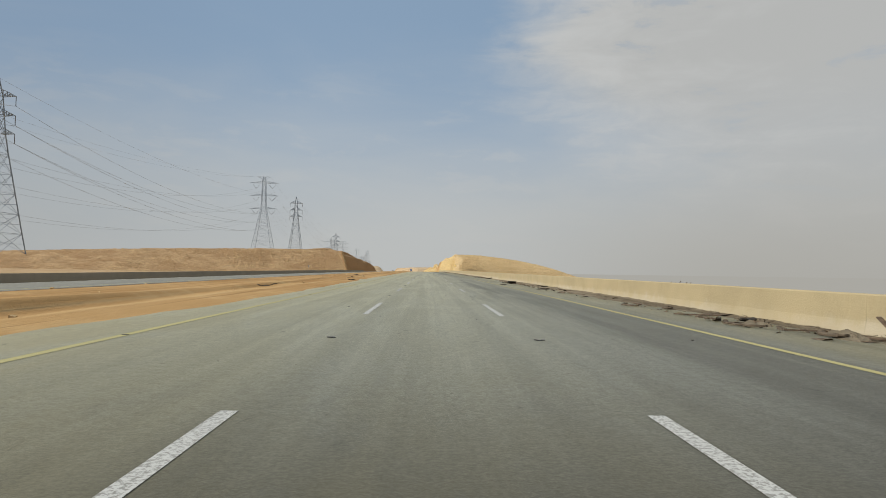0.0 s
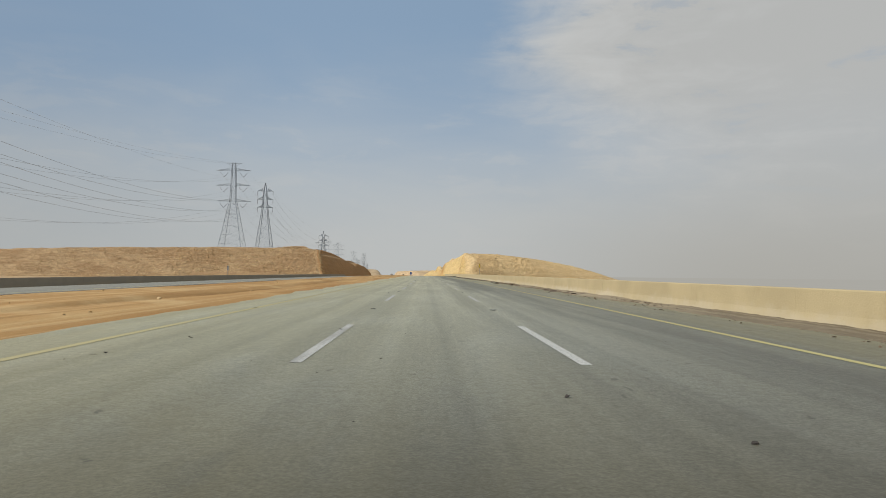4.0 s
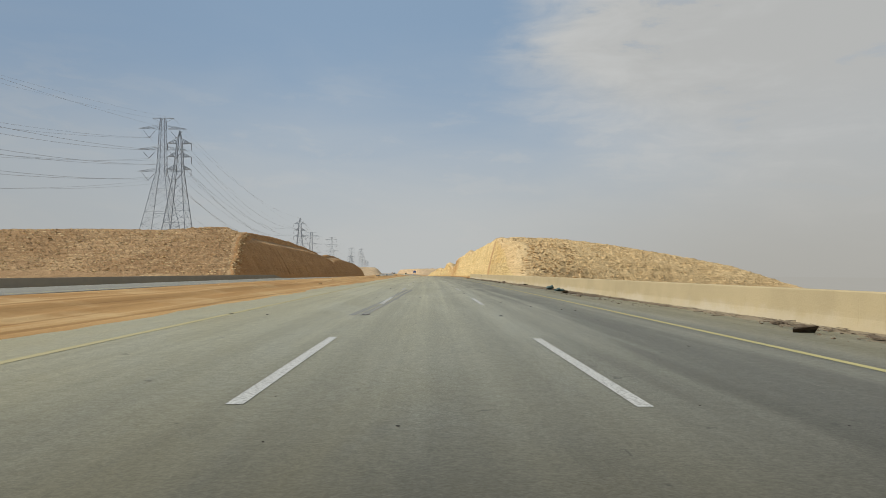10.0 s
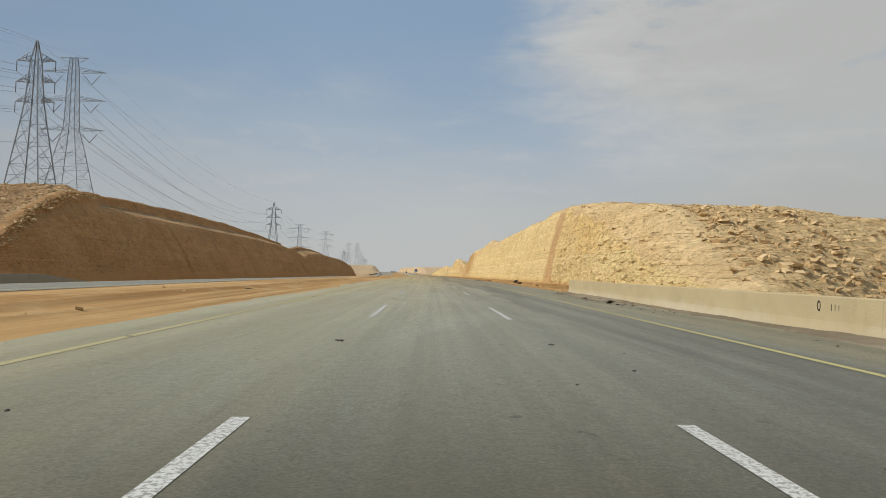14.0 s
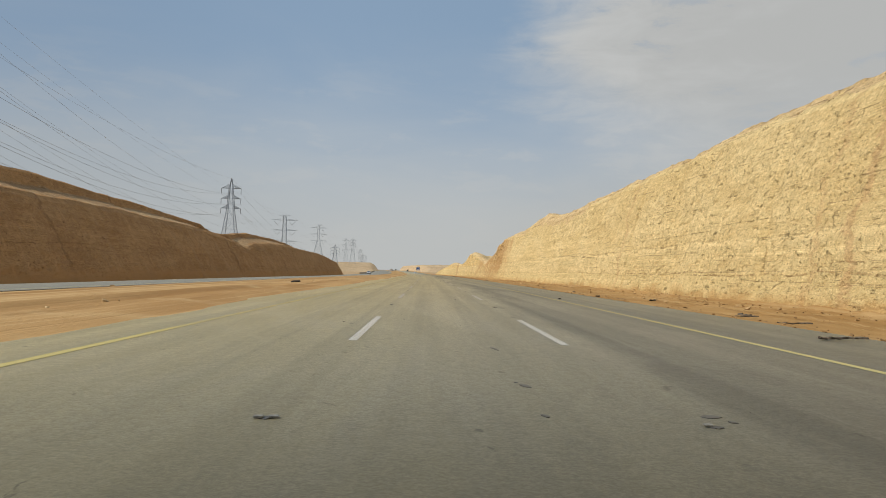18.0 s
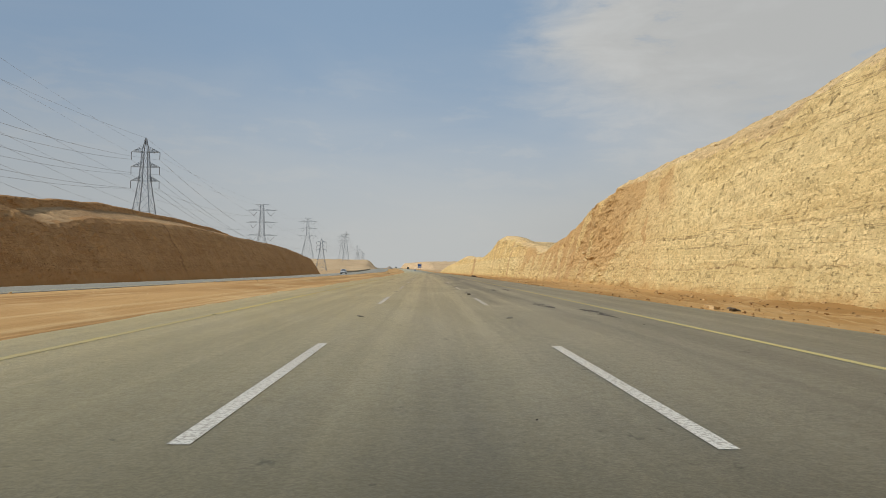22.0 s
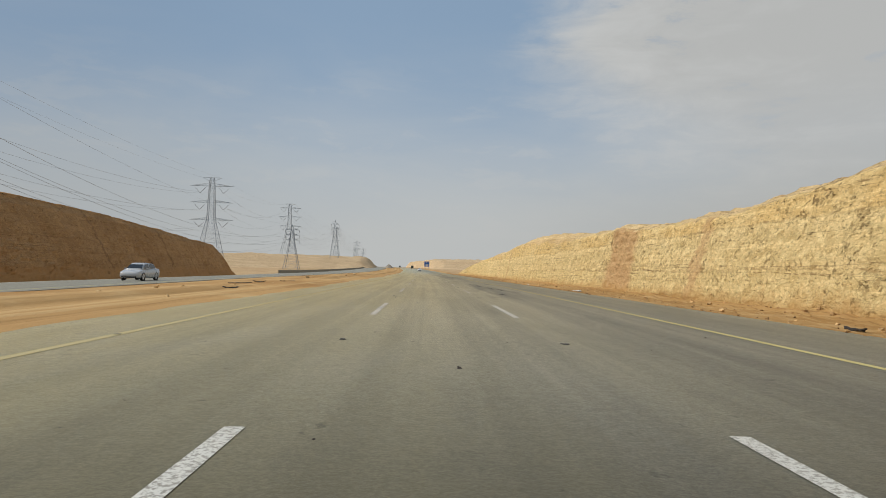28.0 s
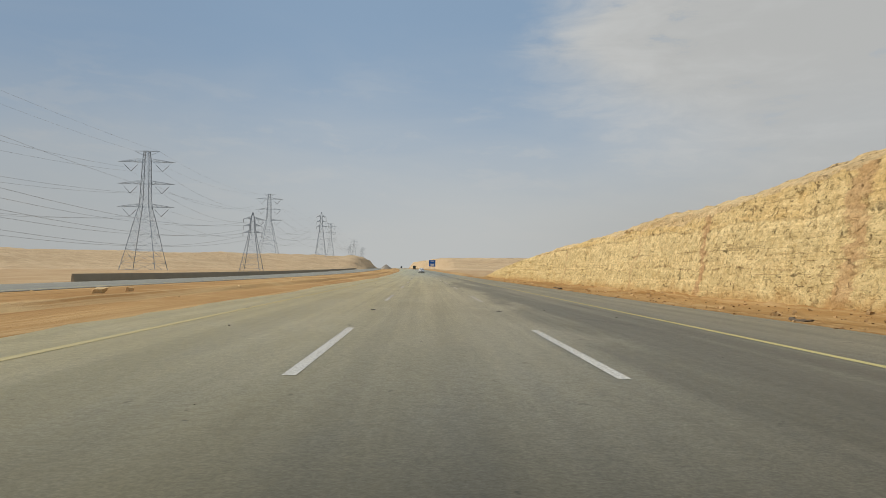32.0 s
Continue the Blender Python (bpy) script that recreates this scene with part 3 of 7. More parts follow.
    colour = k.mix(k.step(flecks, 0.69, 0.72, 0.0, 0.6), colour, rgb(*[c * 0.45 for c in gray]))
    colour = k.mix(k.math("MULTIPLY", k.step(flecks, 0.33, 0.29, 0.0, 0.35), k.step(grit, 0.45, 0.55)), colour, rgb(*[min(1, c * 2.6) for c in gray]))
    coarse = k.math("MULTIPLY", k.step(k.noise(uv, 1.0, 3.0, 0.6, 0.4, (1.6, 0.5, 1.0)), 0.54, 0.68, 0.0, 0.35), k.step(fine, 0.46, 0.56))
    colour = k.mix(coarse, colour, rgb(*[c * 0.6 for c in gray]))
    colour = k.mix(k.step(grit, 0.35, 0.65, 0.0, 0.14), colour, rgb(*[c * 0.6 for c in gray]))
    lanes = k.math("MULTIPLY", k.math("MAXIMUM", k.math("MULTIPLY", oily, 0.8), k.step(long_, 0.46, 0.76)), k.step(long_, 0.32, 0.56, 0.3, 1.0))
    colour = k.mix(k.math("MULTIPLY", lanes, k.step(u, -6.0, 4.0, 0.16, 0.42)), colour, rgb(*[c * 0.70 for c in gray]))
    frayed = k.math("MULTIPLY_ADD", k.math("SUBTRACT", patch, 0.5), 3.2, lean)
    band = k.math("MULTIPLY", k.math("MULTIPLY", k.step(frayed, 1.7, 3.2), k.step(frayed, 6.2, 4.8)), k.step(k.noise(uv, 1.0, 5.0, 0.6, 0.5, (0.35, 0.014, 1.0)), 0.40, 0.58))
    colour = k.mix(k.math("MULTIPLY", band, 0.5), colour, rgb(*[c * 0.62 for c in gray]))
    tracks = k.noise(uv, 1.0, 4.0, 0.6, 0.15, (1.5, 0.012, 1.0))
    if film:
        colour = k.mix(k.math("MULTIPLY", k.step(u, 1.0, 5.0, 0.06, 0.42), k.step(tracks, 0.35, 0.6, 0.6, 1.0)), colour, rgb(*[c * 0.5 for c in gray]))
    k.put(k.shade.inputs["Base Color"], colour)
    cover = k.math("MULTIPLY", k.step(u, -1.0, 5.5, film * 1.2, film * 0.80), k.step(band, 0.0, 1.0, 1.0, 0.66))
    cover = k.math("MULTIPLY", cover, k.math("MULTIPLY", k.step(patch, 0.34, 0.62, 1.05, 0.90), k.step(grit, 0.38, 0.62, 1.10, 0.80)))
    cover = k.math("MULTIPLY", cover, k.math("MULTIPLY", k.step(k.noise(uv, 7.0, 4.0, 0.7), 0.40, 0.62, 1.06, 0.88), k.step(flecks, 0.66, 0.72, 1.0, 0.6)))
    cover = k.math("MULTIPLY", cover, k.step(coarse, 0.0, 0.35, 1.04, 0.95))
    cover = k.math("MULTIPLY", cover, k.step(tracks, 0.34, 0.66, 1.11, 0.87))
    if clean is not None:
        cover = k.math("MULTIPLY", cover, k.step(clean, 0.0, 0.6, 1.0, 0.1))
    k.put(k.shade.inputs["Sheen Weight"], cover)
    k.put(k.shade.inputs["Sheen Roughness"], 0.268)
    k.put(k.shade.inputs["Sheen Tint"], k.mix(side, rgb(0.985, 0.985, 0.835), rgb(1.0, 0.96, 0.70)))
    k.put(k.shade.inputs["Roughness"], k.math("MULTIPLY_ADD", side, 0.15, 0.55))
    relief(k, k.math("ADD", grit, k.math("MULTIPLY", fine, 0.6)), 0.0012)
    return m


OILED = ((738.8, 3.7, 3.5, 0.3), (731.6, 3.95, 3.0, 0.35), (724.1, 4.8, 2.4, 0.25), (719.5, 3.45, 1.4, 0.3), (575.7, 3.9, 2.5, 0.3), (576.7, 4.7, 2.8, 0.25), (157.0, 4.4, 1.4, 0.4),
         (154.2, 3.3, 1.0, 0.25), (228.9, 3.05, 1.0, 0.3), (747.3, 5.2, 4.0, 0.3), (742.5, 3.4, 2.0, 0.25), (728.0, 4.3, 2.6, 0.25), (555.0, 4.7, 3.0, 0.35), (559.0, 3.85, 2.5, 0.3), (213.0, 4.4, 1.2, 0.5))
ASPHALT = asphalt_material("dusty_asphalt", ROAD_GRAY, ROAD_DUST, -7.5, 6.5, 0.9, OILED, 1.0, ((81.8, 0.25, 0.8, 0.05), (80.05, -0.26, 0.75, 0.06), (80.45, -0.33, 0.22, 0.10)))
ASPHALT_OPP = asphalt_material("pale_asphalt", (0.25, 0.235, 0.185), (0.37, 0.335, 0.24), -60.0, -10.0, 0.6, (), 0.0)


def paint_material(name, colour, under, bare, chip=0.56, film=0.8, tint=(1.0, 0.98, 0.90)):
    """Road paint, chipped and dusty."""
    m, k = material(name, 0.75, 0.0, 0.3)
    uv = k.add("ShaderNodeUVMap", uv_map="run").outputs[0]
    chips = k.noise(uv, 24.0, 5.0, 0.75)
    wear = k.noise(uv, 1.0, 5.0, 0.6, 0.3, (0.8, 0.09, 1.0))
    gone = k.math("ADD", k.step(chips, chip, chip + 0.06, 0.0, 0.8), k.step(wear, bare, bare + 0.12, 0.0, 0.95), clamp=True)
    colour = k.mix(k.step(wear, 0.3, 0.6), rgb(*colour), rgb(*[c * 0.86 for c in colour]))
    k.put(k.shade.inputs["Base Color"], k.mix(gone, colour, rgb(*under)))
    k.put(k.shade.inputs["Sheen Weight"], film)
    k.put(k.shade.inputs["Sheen Tint"], rgb(*tint))
    k.put(k.shade.inputs["Sheen Roughness"], 0.285)
    relief(k, chips, 0.002)
    return m


WHITE_PAINT = paint_material("white_road_paint", (0.62, 0.62, 0.575), (0.15, 0.14, 0.115), 0.58, 0.49, 0.95)
YELLOW_PAINT = paint_material("yellow_road_paint", (0.47, 0.415, 0.17), (0.30, 0.28, 0.2), 0.58, tint=(1.0, 0.91, 0.50))
YELLOW_WORN = paint_material("dusty_yellow_paint", (0.43, 0.365, 0.17), (0.385, 0.328, 0.18), 0.31, tint=(1.0, 0.91, 0.50))
YELLOW_BURIED = paint_material("buried_yellow_paint", (0.44, 0.37, 0.18), (0.40, 0.343, 0.19), 0.2, tint=(1.0, 0.91, 0.50))
YELLOW_DUSTY = paint_material("half_dusted_yellow_paint", (0.50, 0.42, 0.14), (0.30, 0.26, 0.14), 0.45, tint=(1.0, 0.91, 0.50))


def concrete_material(name, tone, stain, pale):
    m, k = material(name, 0.85, 0.0, 0.25)
    where = k.add("ShaderNodeUVMap", uv_map="run").outputs[0]
    big = k.noise(where, 0.5, 5.0, 0.55, 0.4)
    runs = k.noise(where, 1.0, 5.0, 0.65, 0.4, (2.6, 0.5, 1.0))
    grit = k.noise(where, 14.0, 5.0, 0.7)
    colour = k.mix(k.step(big, 0.3, 0.7), rgb(*[c * 0.93 for c in tone]), rgb(*[min(1, c * 1.06) for c in tone]))
    colour = k.mix(k.math("MULTIPLY", k.step(runs, 0.58, 0.74), 0.35), colour, rgb(*stain))
    colour = k.mix(k.step(grit, 0.6, 0.75, 0.0, 0.25), colour, rgb(*stain))
    u, v, _ = k.sep(where)
    splash = k.math("ADD", v, k.math("MULTIPLY", k.math("SUBTRACT", k.noise(where, 1.6, 5.0, 0.65), 0.5), 0.8))
    colour = k.mix(k.math("MULTIPLY", k.step(splash, 0.46, 0.05, 0.0, 0.8), k.step(k.noise(where, 0.13, 3.0, 0.5), 0.38, 0.6, 0.25, 1.0)), colour, rgb(*pale))
    k.put(k.shade.inputs["Base Color"], colour)
    relief(k, grit, 0.01)
    return m


BARRIER = concrete_material("cream_painted_concrete", (0.445, 0.365, 0.215), (0.34, 0.265, 0.15), (0.52, 0.46, 0.34))
BARRIER_GRAY = concrete_material("gray_concrete", (0.30, 0.255, 0.19), (0.21, 0.17, 0.12), (0.36, 0.29, 0.19))
STEEL = plain("galvanised_steel", (0.25, 0.285, 0.32), 0.6, 0.2, 0.15, 0.6)
GLASSY = plain("dark_insulator", (0.12, 0.11, 0.10), 0.3, 0.0, 0.1)
WIRE = plain("aluminium_cable", (0.26, 0.27, 0.28), 0.5, 0.4)
RUBBER = plain("weathered_tyre_rubber", (0.045, 0.038, 0.032), 0.85, 0.0, 0.35, 6.0, 0.25, 0.01)
WOOD = plain("gray_weathered_wood", (0.16, 0.115, 0.08), 0.9, 0.0, 0.3, 9.0, 0.15, 0.01)


def stone_material(name, dark, pale):
    """Loose stones: each has its own tone, with grit on top."""
    m, k = material(name, 0.95, 0.0, 0.1)
    own = k.add("ShaderNodeNewGeometry").outputs["Random Per Island"]
    where = k.add("ShaderNodeTexCoord").outputs["Object"]
    grit = k.noise(where, 9.0, 5.0, 0.7)
    colour = k.mix(k.step(own, 0.0, 1.0), rgb(*dark), rgb(*pale))
    colour = k.mix(k.step(grit, 0.55, 0.38, 0.0, 0.45), colour, rgb(*[c * 0.7 for c in dark]))
    k.put(k.shade.inputs["Base Color"], colour)
    relief(k, grit, 0.03)
    return m


STONE = stone_material("loose_limestone", (0.50, 0.345, 0.175), (0.72, 0.54, 0.30))
DEBRIS = plain("brown_debris", (0.135, 0.105, 0.074), 0.9, 0.0, 0.4, 8.0, 0.15, 0.01)
CLOTH = plain("faded_plastic_sheet", (0.05, 0.09, 0.085), 0.6, 0.0, 0.4, 8.0)
LITTER = plain("white_litter", (0.6, 0.6, 0.57), 0.6, 0.0, 0.15, 8.0)


# ---- making meshes ----
def mesh_of(name, verts, faces, mat, uv=None, smooth=True):
    me = bpy.data.meshes.new(name)
    me.from_pydata(np.asarray(verts, float).reshape(-1, 3).tolist(), [], np.asarray(faces).tolist() if isinstance(faces, np.ndarray) else faces)
    if mat:
        me.materials.append(mat)
    if uv is not None:
        layer = me.uv_layers.new(name="run")
        loops = np.empty(len(me.loops), np.int32)
        me.loops.foreach_get("vertex_index", loops)
        layer.data.foreach_set("uv", np.asarray(uv, np.float32).reshape(-1, 2)[loops].ravel())
    if smooth:
        me.polygons.foreach_set("use_smooth", np.ones(len(me.polygons), bool))
    me.update()
    return me


def grid_faces(rows, cols, flip=False):
    i = np.arange(rows - 1)[:, None] * cols + np.arange(cols - 1)[None, :]
    f = np.stack([i, i + 1, i + 1 + cols, i + cols], -1).reshape(-1, 4)
    return f[:, ::-1] if flip else f


def sheet(name, s, off, h, mat, uv=None, smooth=True, flip=False):
    """A sheet over road coordinates; s, off, h are arrays of rows by columns."""
    s, off, h = np.broadcast_arrays(s, off, h)
    if uv is None:
        uv = np.stack([off, s], -1)
    return mesh_of(name, W(s, off, h), grid_faces(*s.shape, flip=flip), mat, uv, smooth)


def part(name, data, parent, label="", m=None):
    if isinstance(data, bmesh.types.BMesh):
        raise TypeError("give a mesh")
    ob = new(name, data)
    ob.parent = parent
    if m is not None:
        ob.matrix_local = m
    return tagged(ob, label)


def bm_mesh(name, bm, mat, smooth=False):
    me = bpy.data.meshes.new(name)
    bm.normal_update()
    bm.to_mesh(me)
    bm.free()
    for one in (mat if isinstance(mat, (list, tuple)) else [mat]):
        me.materials.append(one)
    if smooth:
        me.polygons.foreach_set("use_smooth", np.ones(len(me.polygons), bool))
    return me


def block(size, bevel=0.0, at_=(0, 0, 0), segments=2):
    bm = bmesh.new()
    bmesh.ops.create_cube(bm, size=1.0, matrix=Matrix.Translation(at_) @ Matrix.Diagonal((*size, 1)))
    if bevel:
        bmesh.ops.bevel(bm, geom=bm.edges[:], offset=bevel, segments=segments, affect="EDGES")
    return bm

# ---- ground ----
def curve_at(s, table):
    xs, ys = zip(*table)
    return np.interp(s, xs, ys)


def ramp(x, lo, hi):
    t = np.clip((x - lo) / (hi - lo), 0, 1)
    return t * t * (3 - 2 * t)


def opposite_drop(s, off):
    """How far the opposite carriageway lies below its usual level."""
    near = curve_at(s, [(400, 0), (500, -0.07), (600, -0.10), (655, -0.20), (715, -0.20), (750, -0.04), (850, 0)])
    far = curve_at(s, [(400, 0), (500, -0.12), (760, -0.12), (850, 0)])
    return (near + far * np.clip((-18.4 - off) / 17.8, 0, 1)) * ramp(off, -13.0, -18.0)


def ground_height(s, off):
    """Heights over the road: median sand, far carriageway's bed, roadside apron and the valley."""
    jag = off + ramp(off, -10.5, -8.0) * (0.9 * fbm(s * 0.09, 0 * s, 2.0, 4) + 0.35 * fbm(s * 0.6, 0 * s, 3.0, 3))
    left = curve_at(jag, [(-4000, -3.0), (-300, -2.2), (-60, -1.5), (-46, -1.3), (-38, -0.86), (-36, -0.76), (-18.6, -0.22), (-17.6, 0.02), (-16, 0.07),
                          (-13, 0.02), (-10, 0.10), (-8.6, 0.11), (-7.5, 0.035), (-6.8, -0.02), (-6.3, -0.12), (-5.6, -0.3)])
    mid_line = -10.6 + 1.8 * fbm(s * 0.012, 0 * s, 61.0)
    lip = curve_at(s, [(-60, -10.0), (16, -9.9), (40, -9.7), (75, -11.0), (96, -9.8), (115, -9.9), (190, -9.3), (331, -8.5), (400, -8.7), (480, -9.4), (600, -10.2), (900, -10.0)]) + 0.5 * fbm(s * 0.06, 0 * s, 63.0)
    scarp = 0.10 * curve_at(s, [(-60, 1), (120, 1), (135, 0.45), (170, 0.5), (185, 1.0), (205, 0.5), (320, 0.5), (332, 0.9), (352, 0.5), (480, 0.35), (500, 0.7), (520, 0.2), (700, 0.3), (900, 0.3)]) * (0.6 + 1.6 * np.clip(fbm(s * 0.11, 0 * s, 64.0) + 0.25, 0, 0.5))
    ridge = scarp * ramp(off, lip - 3.2, lip - 0.3) * ramp(off, lip + 0.11, lip - 0.06)
    windrow = np.exp(-((off - mid_line) / 0.55) ** 2) - 0.8 * np.exp(-((off - mid_line - 0.9) / 0.5) ** 2)
    wave = 0.13 * windrow * ramp(grain(s * 0.03, 0 * s, 62.0), 0.3, 0.6) + 0.13 * fbm(off * 0.35, s * 0.07, 3.0) + 0.05 * fbm(off * 1.3, s * 0.35, 7.0)
    bed = ramp(off, -17.9, -16.5) * ramp(off, -6.6, -8.2)
    left = left + ridge + wave * (bed + 0.5 * ramp(off, -7.9, -7.3) * ramp(off, -6.4, -7.0)) + ramp(off, -48, -120) * 1.6 * fbm(off * 0.02, s * 0.02, 2.0)
    valley = curve_at(off, [(6, -0.25), (8.9, -0.22), (9.2, -0.1), (11, -0.5), (16, -2.5), (40, -12), (100, -34), (260, -52), (4000, -60)])
    apron = curve_at(off, [(6, -0.3), (8.3, -0.25), (8.9, -0.2), (12, -0.35), (20, -0.6), (26, -2.0), (40, -8), (80, -24), (120, -44), (250, -75), (4000, -120)])
    plain_ = curve_at(off, [(6, -0.3), (8.5, -0.1), (9.2, 0.04), (14, 0.3), (40, 0.3), (120, -24), (300, -60), (4000, -110)]) + ramp(off, 9, 60) * 1.2 * fbm(off * 0.03, s * 0.03, 1.0)
    k1, k2 = ramp(s, 372, 400), ramp(s, 925, 985)
    right = valley * (1 - k1) + (apron * (1 - k2) + plain_ * k2) * k1
    return np.where(off < 0, left + opposite_drop(s, off), right)


GS = np.unique(np.r_[np.arange(-800, -60, 40), np.arange(-60, 900, 1.2), np.arange(900, 1400, 12), np.arange(1400, 4101, 150)])
GO = np.unique(np.r_[-3900, -2500, -1500, -900, -600, -400, -280, -200, -150, -110, -85, -70, -60, -52, -46, -40, -37, -30, -24, -19.2, -18.6,
                     np.arange(-18.2, -12.0, 0.45), np.arange(-12.0, -7.6, 0.14), np.arange(-7.6, -6.0, 0.3), -5, 6, 7.4, np.arange(8.0, 12.6, 0.35), 13, 16, 22, 30, 40, 60, 85, 120, 180, 260, 400, 700, 1200, 2200, 3900])
gs, go = np.meshgrid(GS, GO, indexing="ij")
ground = tagged(new("ground", sheet("ground", gs, go, ground_height(gs, go), SAND, flip=True)), "orange desert sand and gravel, rutted along the median", "ground", kind="structure")
ground.data.materials.append(DESERT)
mids = (GO[1:] + GO[:-1]) / 2
far_side = np.tile(((mids < -46) | (mids > 14)).astype(np.int32), len(GS) - 1)
ground.data.polygons.foreach_set("material_index", far_side)

# ---- the two carriageways ----
def carriageway(name, lo, hi, h_lo, h_hi, mat, label, cols, start=-700, end=1700):
    s_ = np.unique(np.r_[np.arange(start, -60, 30), np.arange(-60, 900, 3.0), np.arange(900, end + 1, 10)])
    o_ = np.linspace(lo, hi, cols)
    s2, o2 = np.meshgrid(s_, np.r_[lo - 0.02, o_, hi + 0.02], indexing="ij")
    h2 = np.interp(o2, [lo, hi], [h_lo, h_hi])
    h2 = h2 + opposite_drop(s2, o2)
    h2[:, 0] -= 0.3
    h2[:, -1] -= 0.3
    return tagged(new(name, sheet(name, s2, o2, h2, mat, smooth=False, flip=True)), label, "road", kind="structure")


road = carriageway("road", -8.6, 8.95, 0.0, 0.0, ASPHALT, "worn gray asphalt carriageway, dusty towards the median", 18)
road_far = carriageway("road_opposite", -36.2, -18.4, -0.58, -0.02, ASPHALT_OPP, "pale asphalt carriageway beyond the sand median", 10)


def stripe(s0, s1, off, width, h=0.005, wobble=0.0):
    s_ = np.linspace(s0, s1, max(2, int((s1 - s0) / 3) + 1))
    a = np.stack([s_, s_], 1)
    b = np.stack([off - width / 2 + 0 * s_, off + width / 2 + 0 * s_], 1)
    if wobble:
        b = b + wobble * fbm(s_[:, None] * 0.3, b * 5)
    return a, b, h


def marking(name, s0, s1, off, width, mat, h=0.005, parent=None, wobble=0.0):
    a, b, h = stripe(s0, s1, off, width, h, wobble)
    return part(name, sheet(name, a, b, h + opposite_drop(a, b), mat, flip=True), parent or road)


for k_ in range(-3, 72):
    for side in (-1.825, 1.825):
        marking("lane_dash", 18.0 * k_ + 0.18, 18.0 * k_ + 6.2, side, 0.155, WHITE_PAINT, wobble=0.012)
for s0 in range(-60, 1500, 60):
    marking("edge_line", s0, s0 + 60, 5.60, 0.16, YELLOW_PAINT, wobble=0.02)
    marking("edge_line", s0, s0 + 60, -5.43, 0.17, YELLOW_PAINT if s0 < 60 else YELLOW_DUSTY if 360 <= s0 < 660 else YELLOW_BURIED if s0 >= 660 else YELLOW_WORN, wobble=0.02)
    for o_, h_ in ((-20.2, -0.072), (-34.2, -0.510)):
        marking("edge_line", s0, s0 + 60, o_, 0.16, YELLOW_PAINT if o_ > -22 else WHITE_PAINT, h_, road_far)

# ---- rock cuts ----
RIM_R = [(372, -0.3), (381, 0.2), (390, 3.2), (398, 5.5), (404, 7.3), (410, 8.6), (417, 9.5), (423, 10.0), (433, 11.2), (438, 11.6), (450, 12.1), (460, 12.4), (468, 11.7), (481, 11.9), (500, 11.7),
         (512, 11.7), (525, 11.4), (540, 10.9), (550, 11.3), (558, 12.2), (565, 11.9), (571, 11.1), (580, 10.6), (590, 10.6), (600, 10.1), (604, 9.4), (608, 9.1), (613, 8.0), (618, 6.8), (624, 5.8),
         (631, 4.6), (636, 4.5), (642, 5.1), (653, 6.35), (660, 7.2), (668, 8.1), (676, 8.5), (683, 8.9), (690, 9.0), (697, 7.4), (703, 6.6), (714, 5.4), (722, 5.1), (735, 5.1), (742, 5.5),
         (752, 5.5), (762, 5.8), (772, 6.4), (785, 6.6), (793, 6.6), (800, 6.4), (810, 6.1), (822, 5.4), (835, 5.2), (848, 4.8), (862, 4.3), (879, 3.8), (893, 3.1), (915, 1.6), (932, 0.1), (942, -0.3)]
FOOT_R = [(370, 16.8), (400, 17.2), (440, 17.9), (505, 18.2), (540, 17.6), (600, 16.3), (625, 15.6), (675, 15.1), (820, 14.9), (945, 14.5)]


def foot_right(s):
    return curve_at(s, FOOT_R)


def face_right(s, h):
    """Offset of the sunlit face at a height."""
    return foot_right(s) + 0.20 * h + 0.004 * h * h


def bedding(s, h, seed, depth):
    """How far the face stands back or out: thin beds, blocks, fissures and crumbled stretches."""
    tilt = h + 0.010 * (s - 600) + 0.35 * fbm(s * 0.02, h * 0.1, seed)
    even = ramp(s, 440, 450) * ramp(s, 600, 590)
    crumble = np.clip((1 - 0.75 * even) * ramp(fbm(s * 0.03, h * 0.09, seed + 12), 0.05, 0.2) + 0.35 * ramp(s, 600, 608) * ramp(s, 664, 650) + 0.3 * ramp(s, 735, 738) * ramp(s, 745, 742) + ramp(s, 428, 406) + 0.45 * ramp(h, 3.0, 6.5) * ramp(s, 640, 652) * ramp(s, 716, 702) + 0.35 * ramp(h, 3.0, 6.0) * ramp(s, 450, 436), 0, 1)
    bed = grain(tilt * 1.1, s * 0.01, seed) + 0.7 * grain(tilt * 3.1, s * 0.03, seed + 3)
    block = cells(s * 1.2, tilt * 2.4, seed + 5) + 0.8 * cells(s * 2.2, tilt * 4.2, seed + 6)
    rough = fbm(s * 0.07, h * 0.12, seed + 8, 3)
    pits = fbm(s * 1.1, h * 2.6, seed + 9, 3)
    line = grain(s * 0.11 + 0.02 * np.sin(h * 0.9), h * 0.02, seed + 11)
    fissure = np.maximum(0, 1 - np.abs(line - 0.62) * 28) * ramp(grain(s * 0.03, h * 0.02, seed + 13), 0.4, 0.6)
    return depth * (0.035 * (bed - 0.85) + (0.02 + 0.06 * crumble) * (block - 0.85) + 0.45 * rough + (0.08 + 0.20 * crumble) * pits + crumble * (0.30 * cells(s * 0.55, h * 0.42, seed + 15) + 0.22 * cells(s * 1.3, h * 1.1, seed + 16) + 0.6 * fbm(s * 0.25, h * 0.3, seed + 18, 3) - 0.26) - 0.30 * fissure + (0.09 - 0.03 * even) * (grain(s * 1.9, h * 2.6, seed + 30) - 0.5) + 0.03 * (cells(s * 1.5, tilt * 2.9, seed + 31) - 0.5))


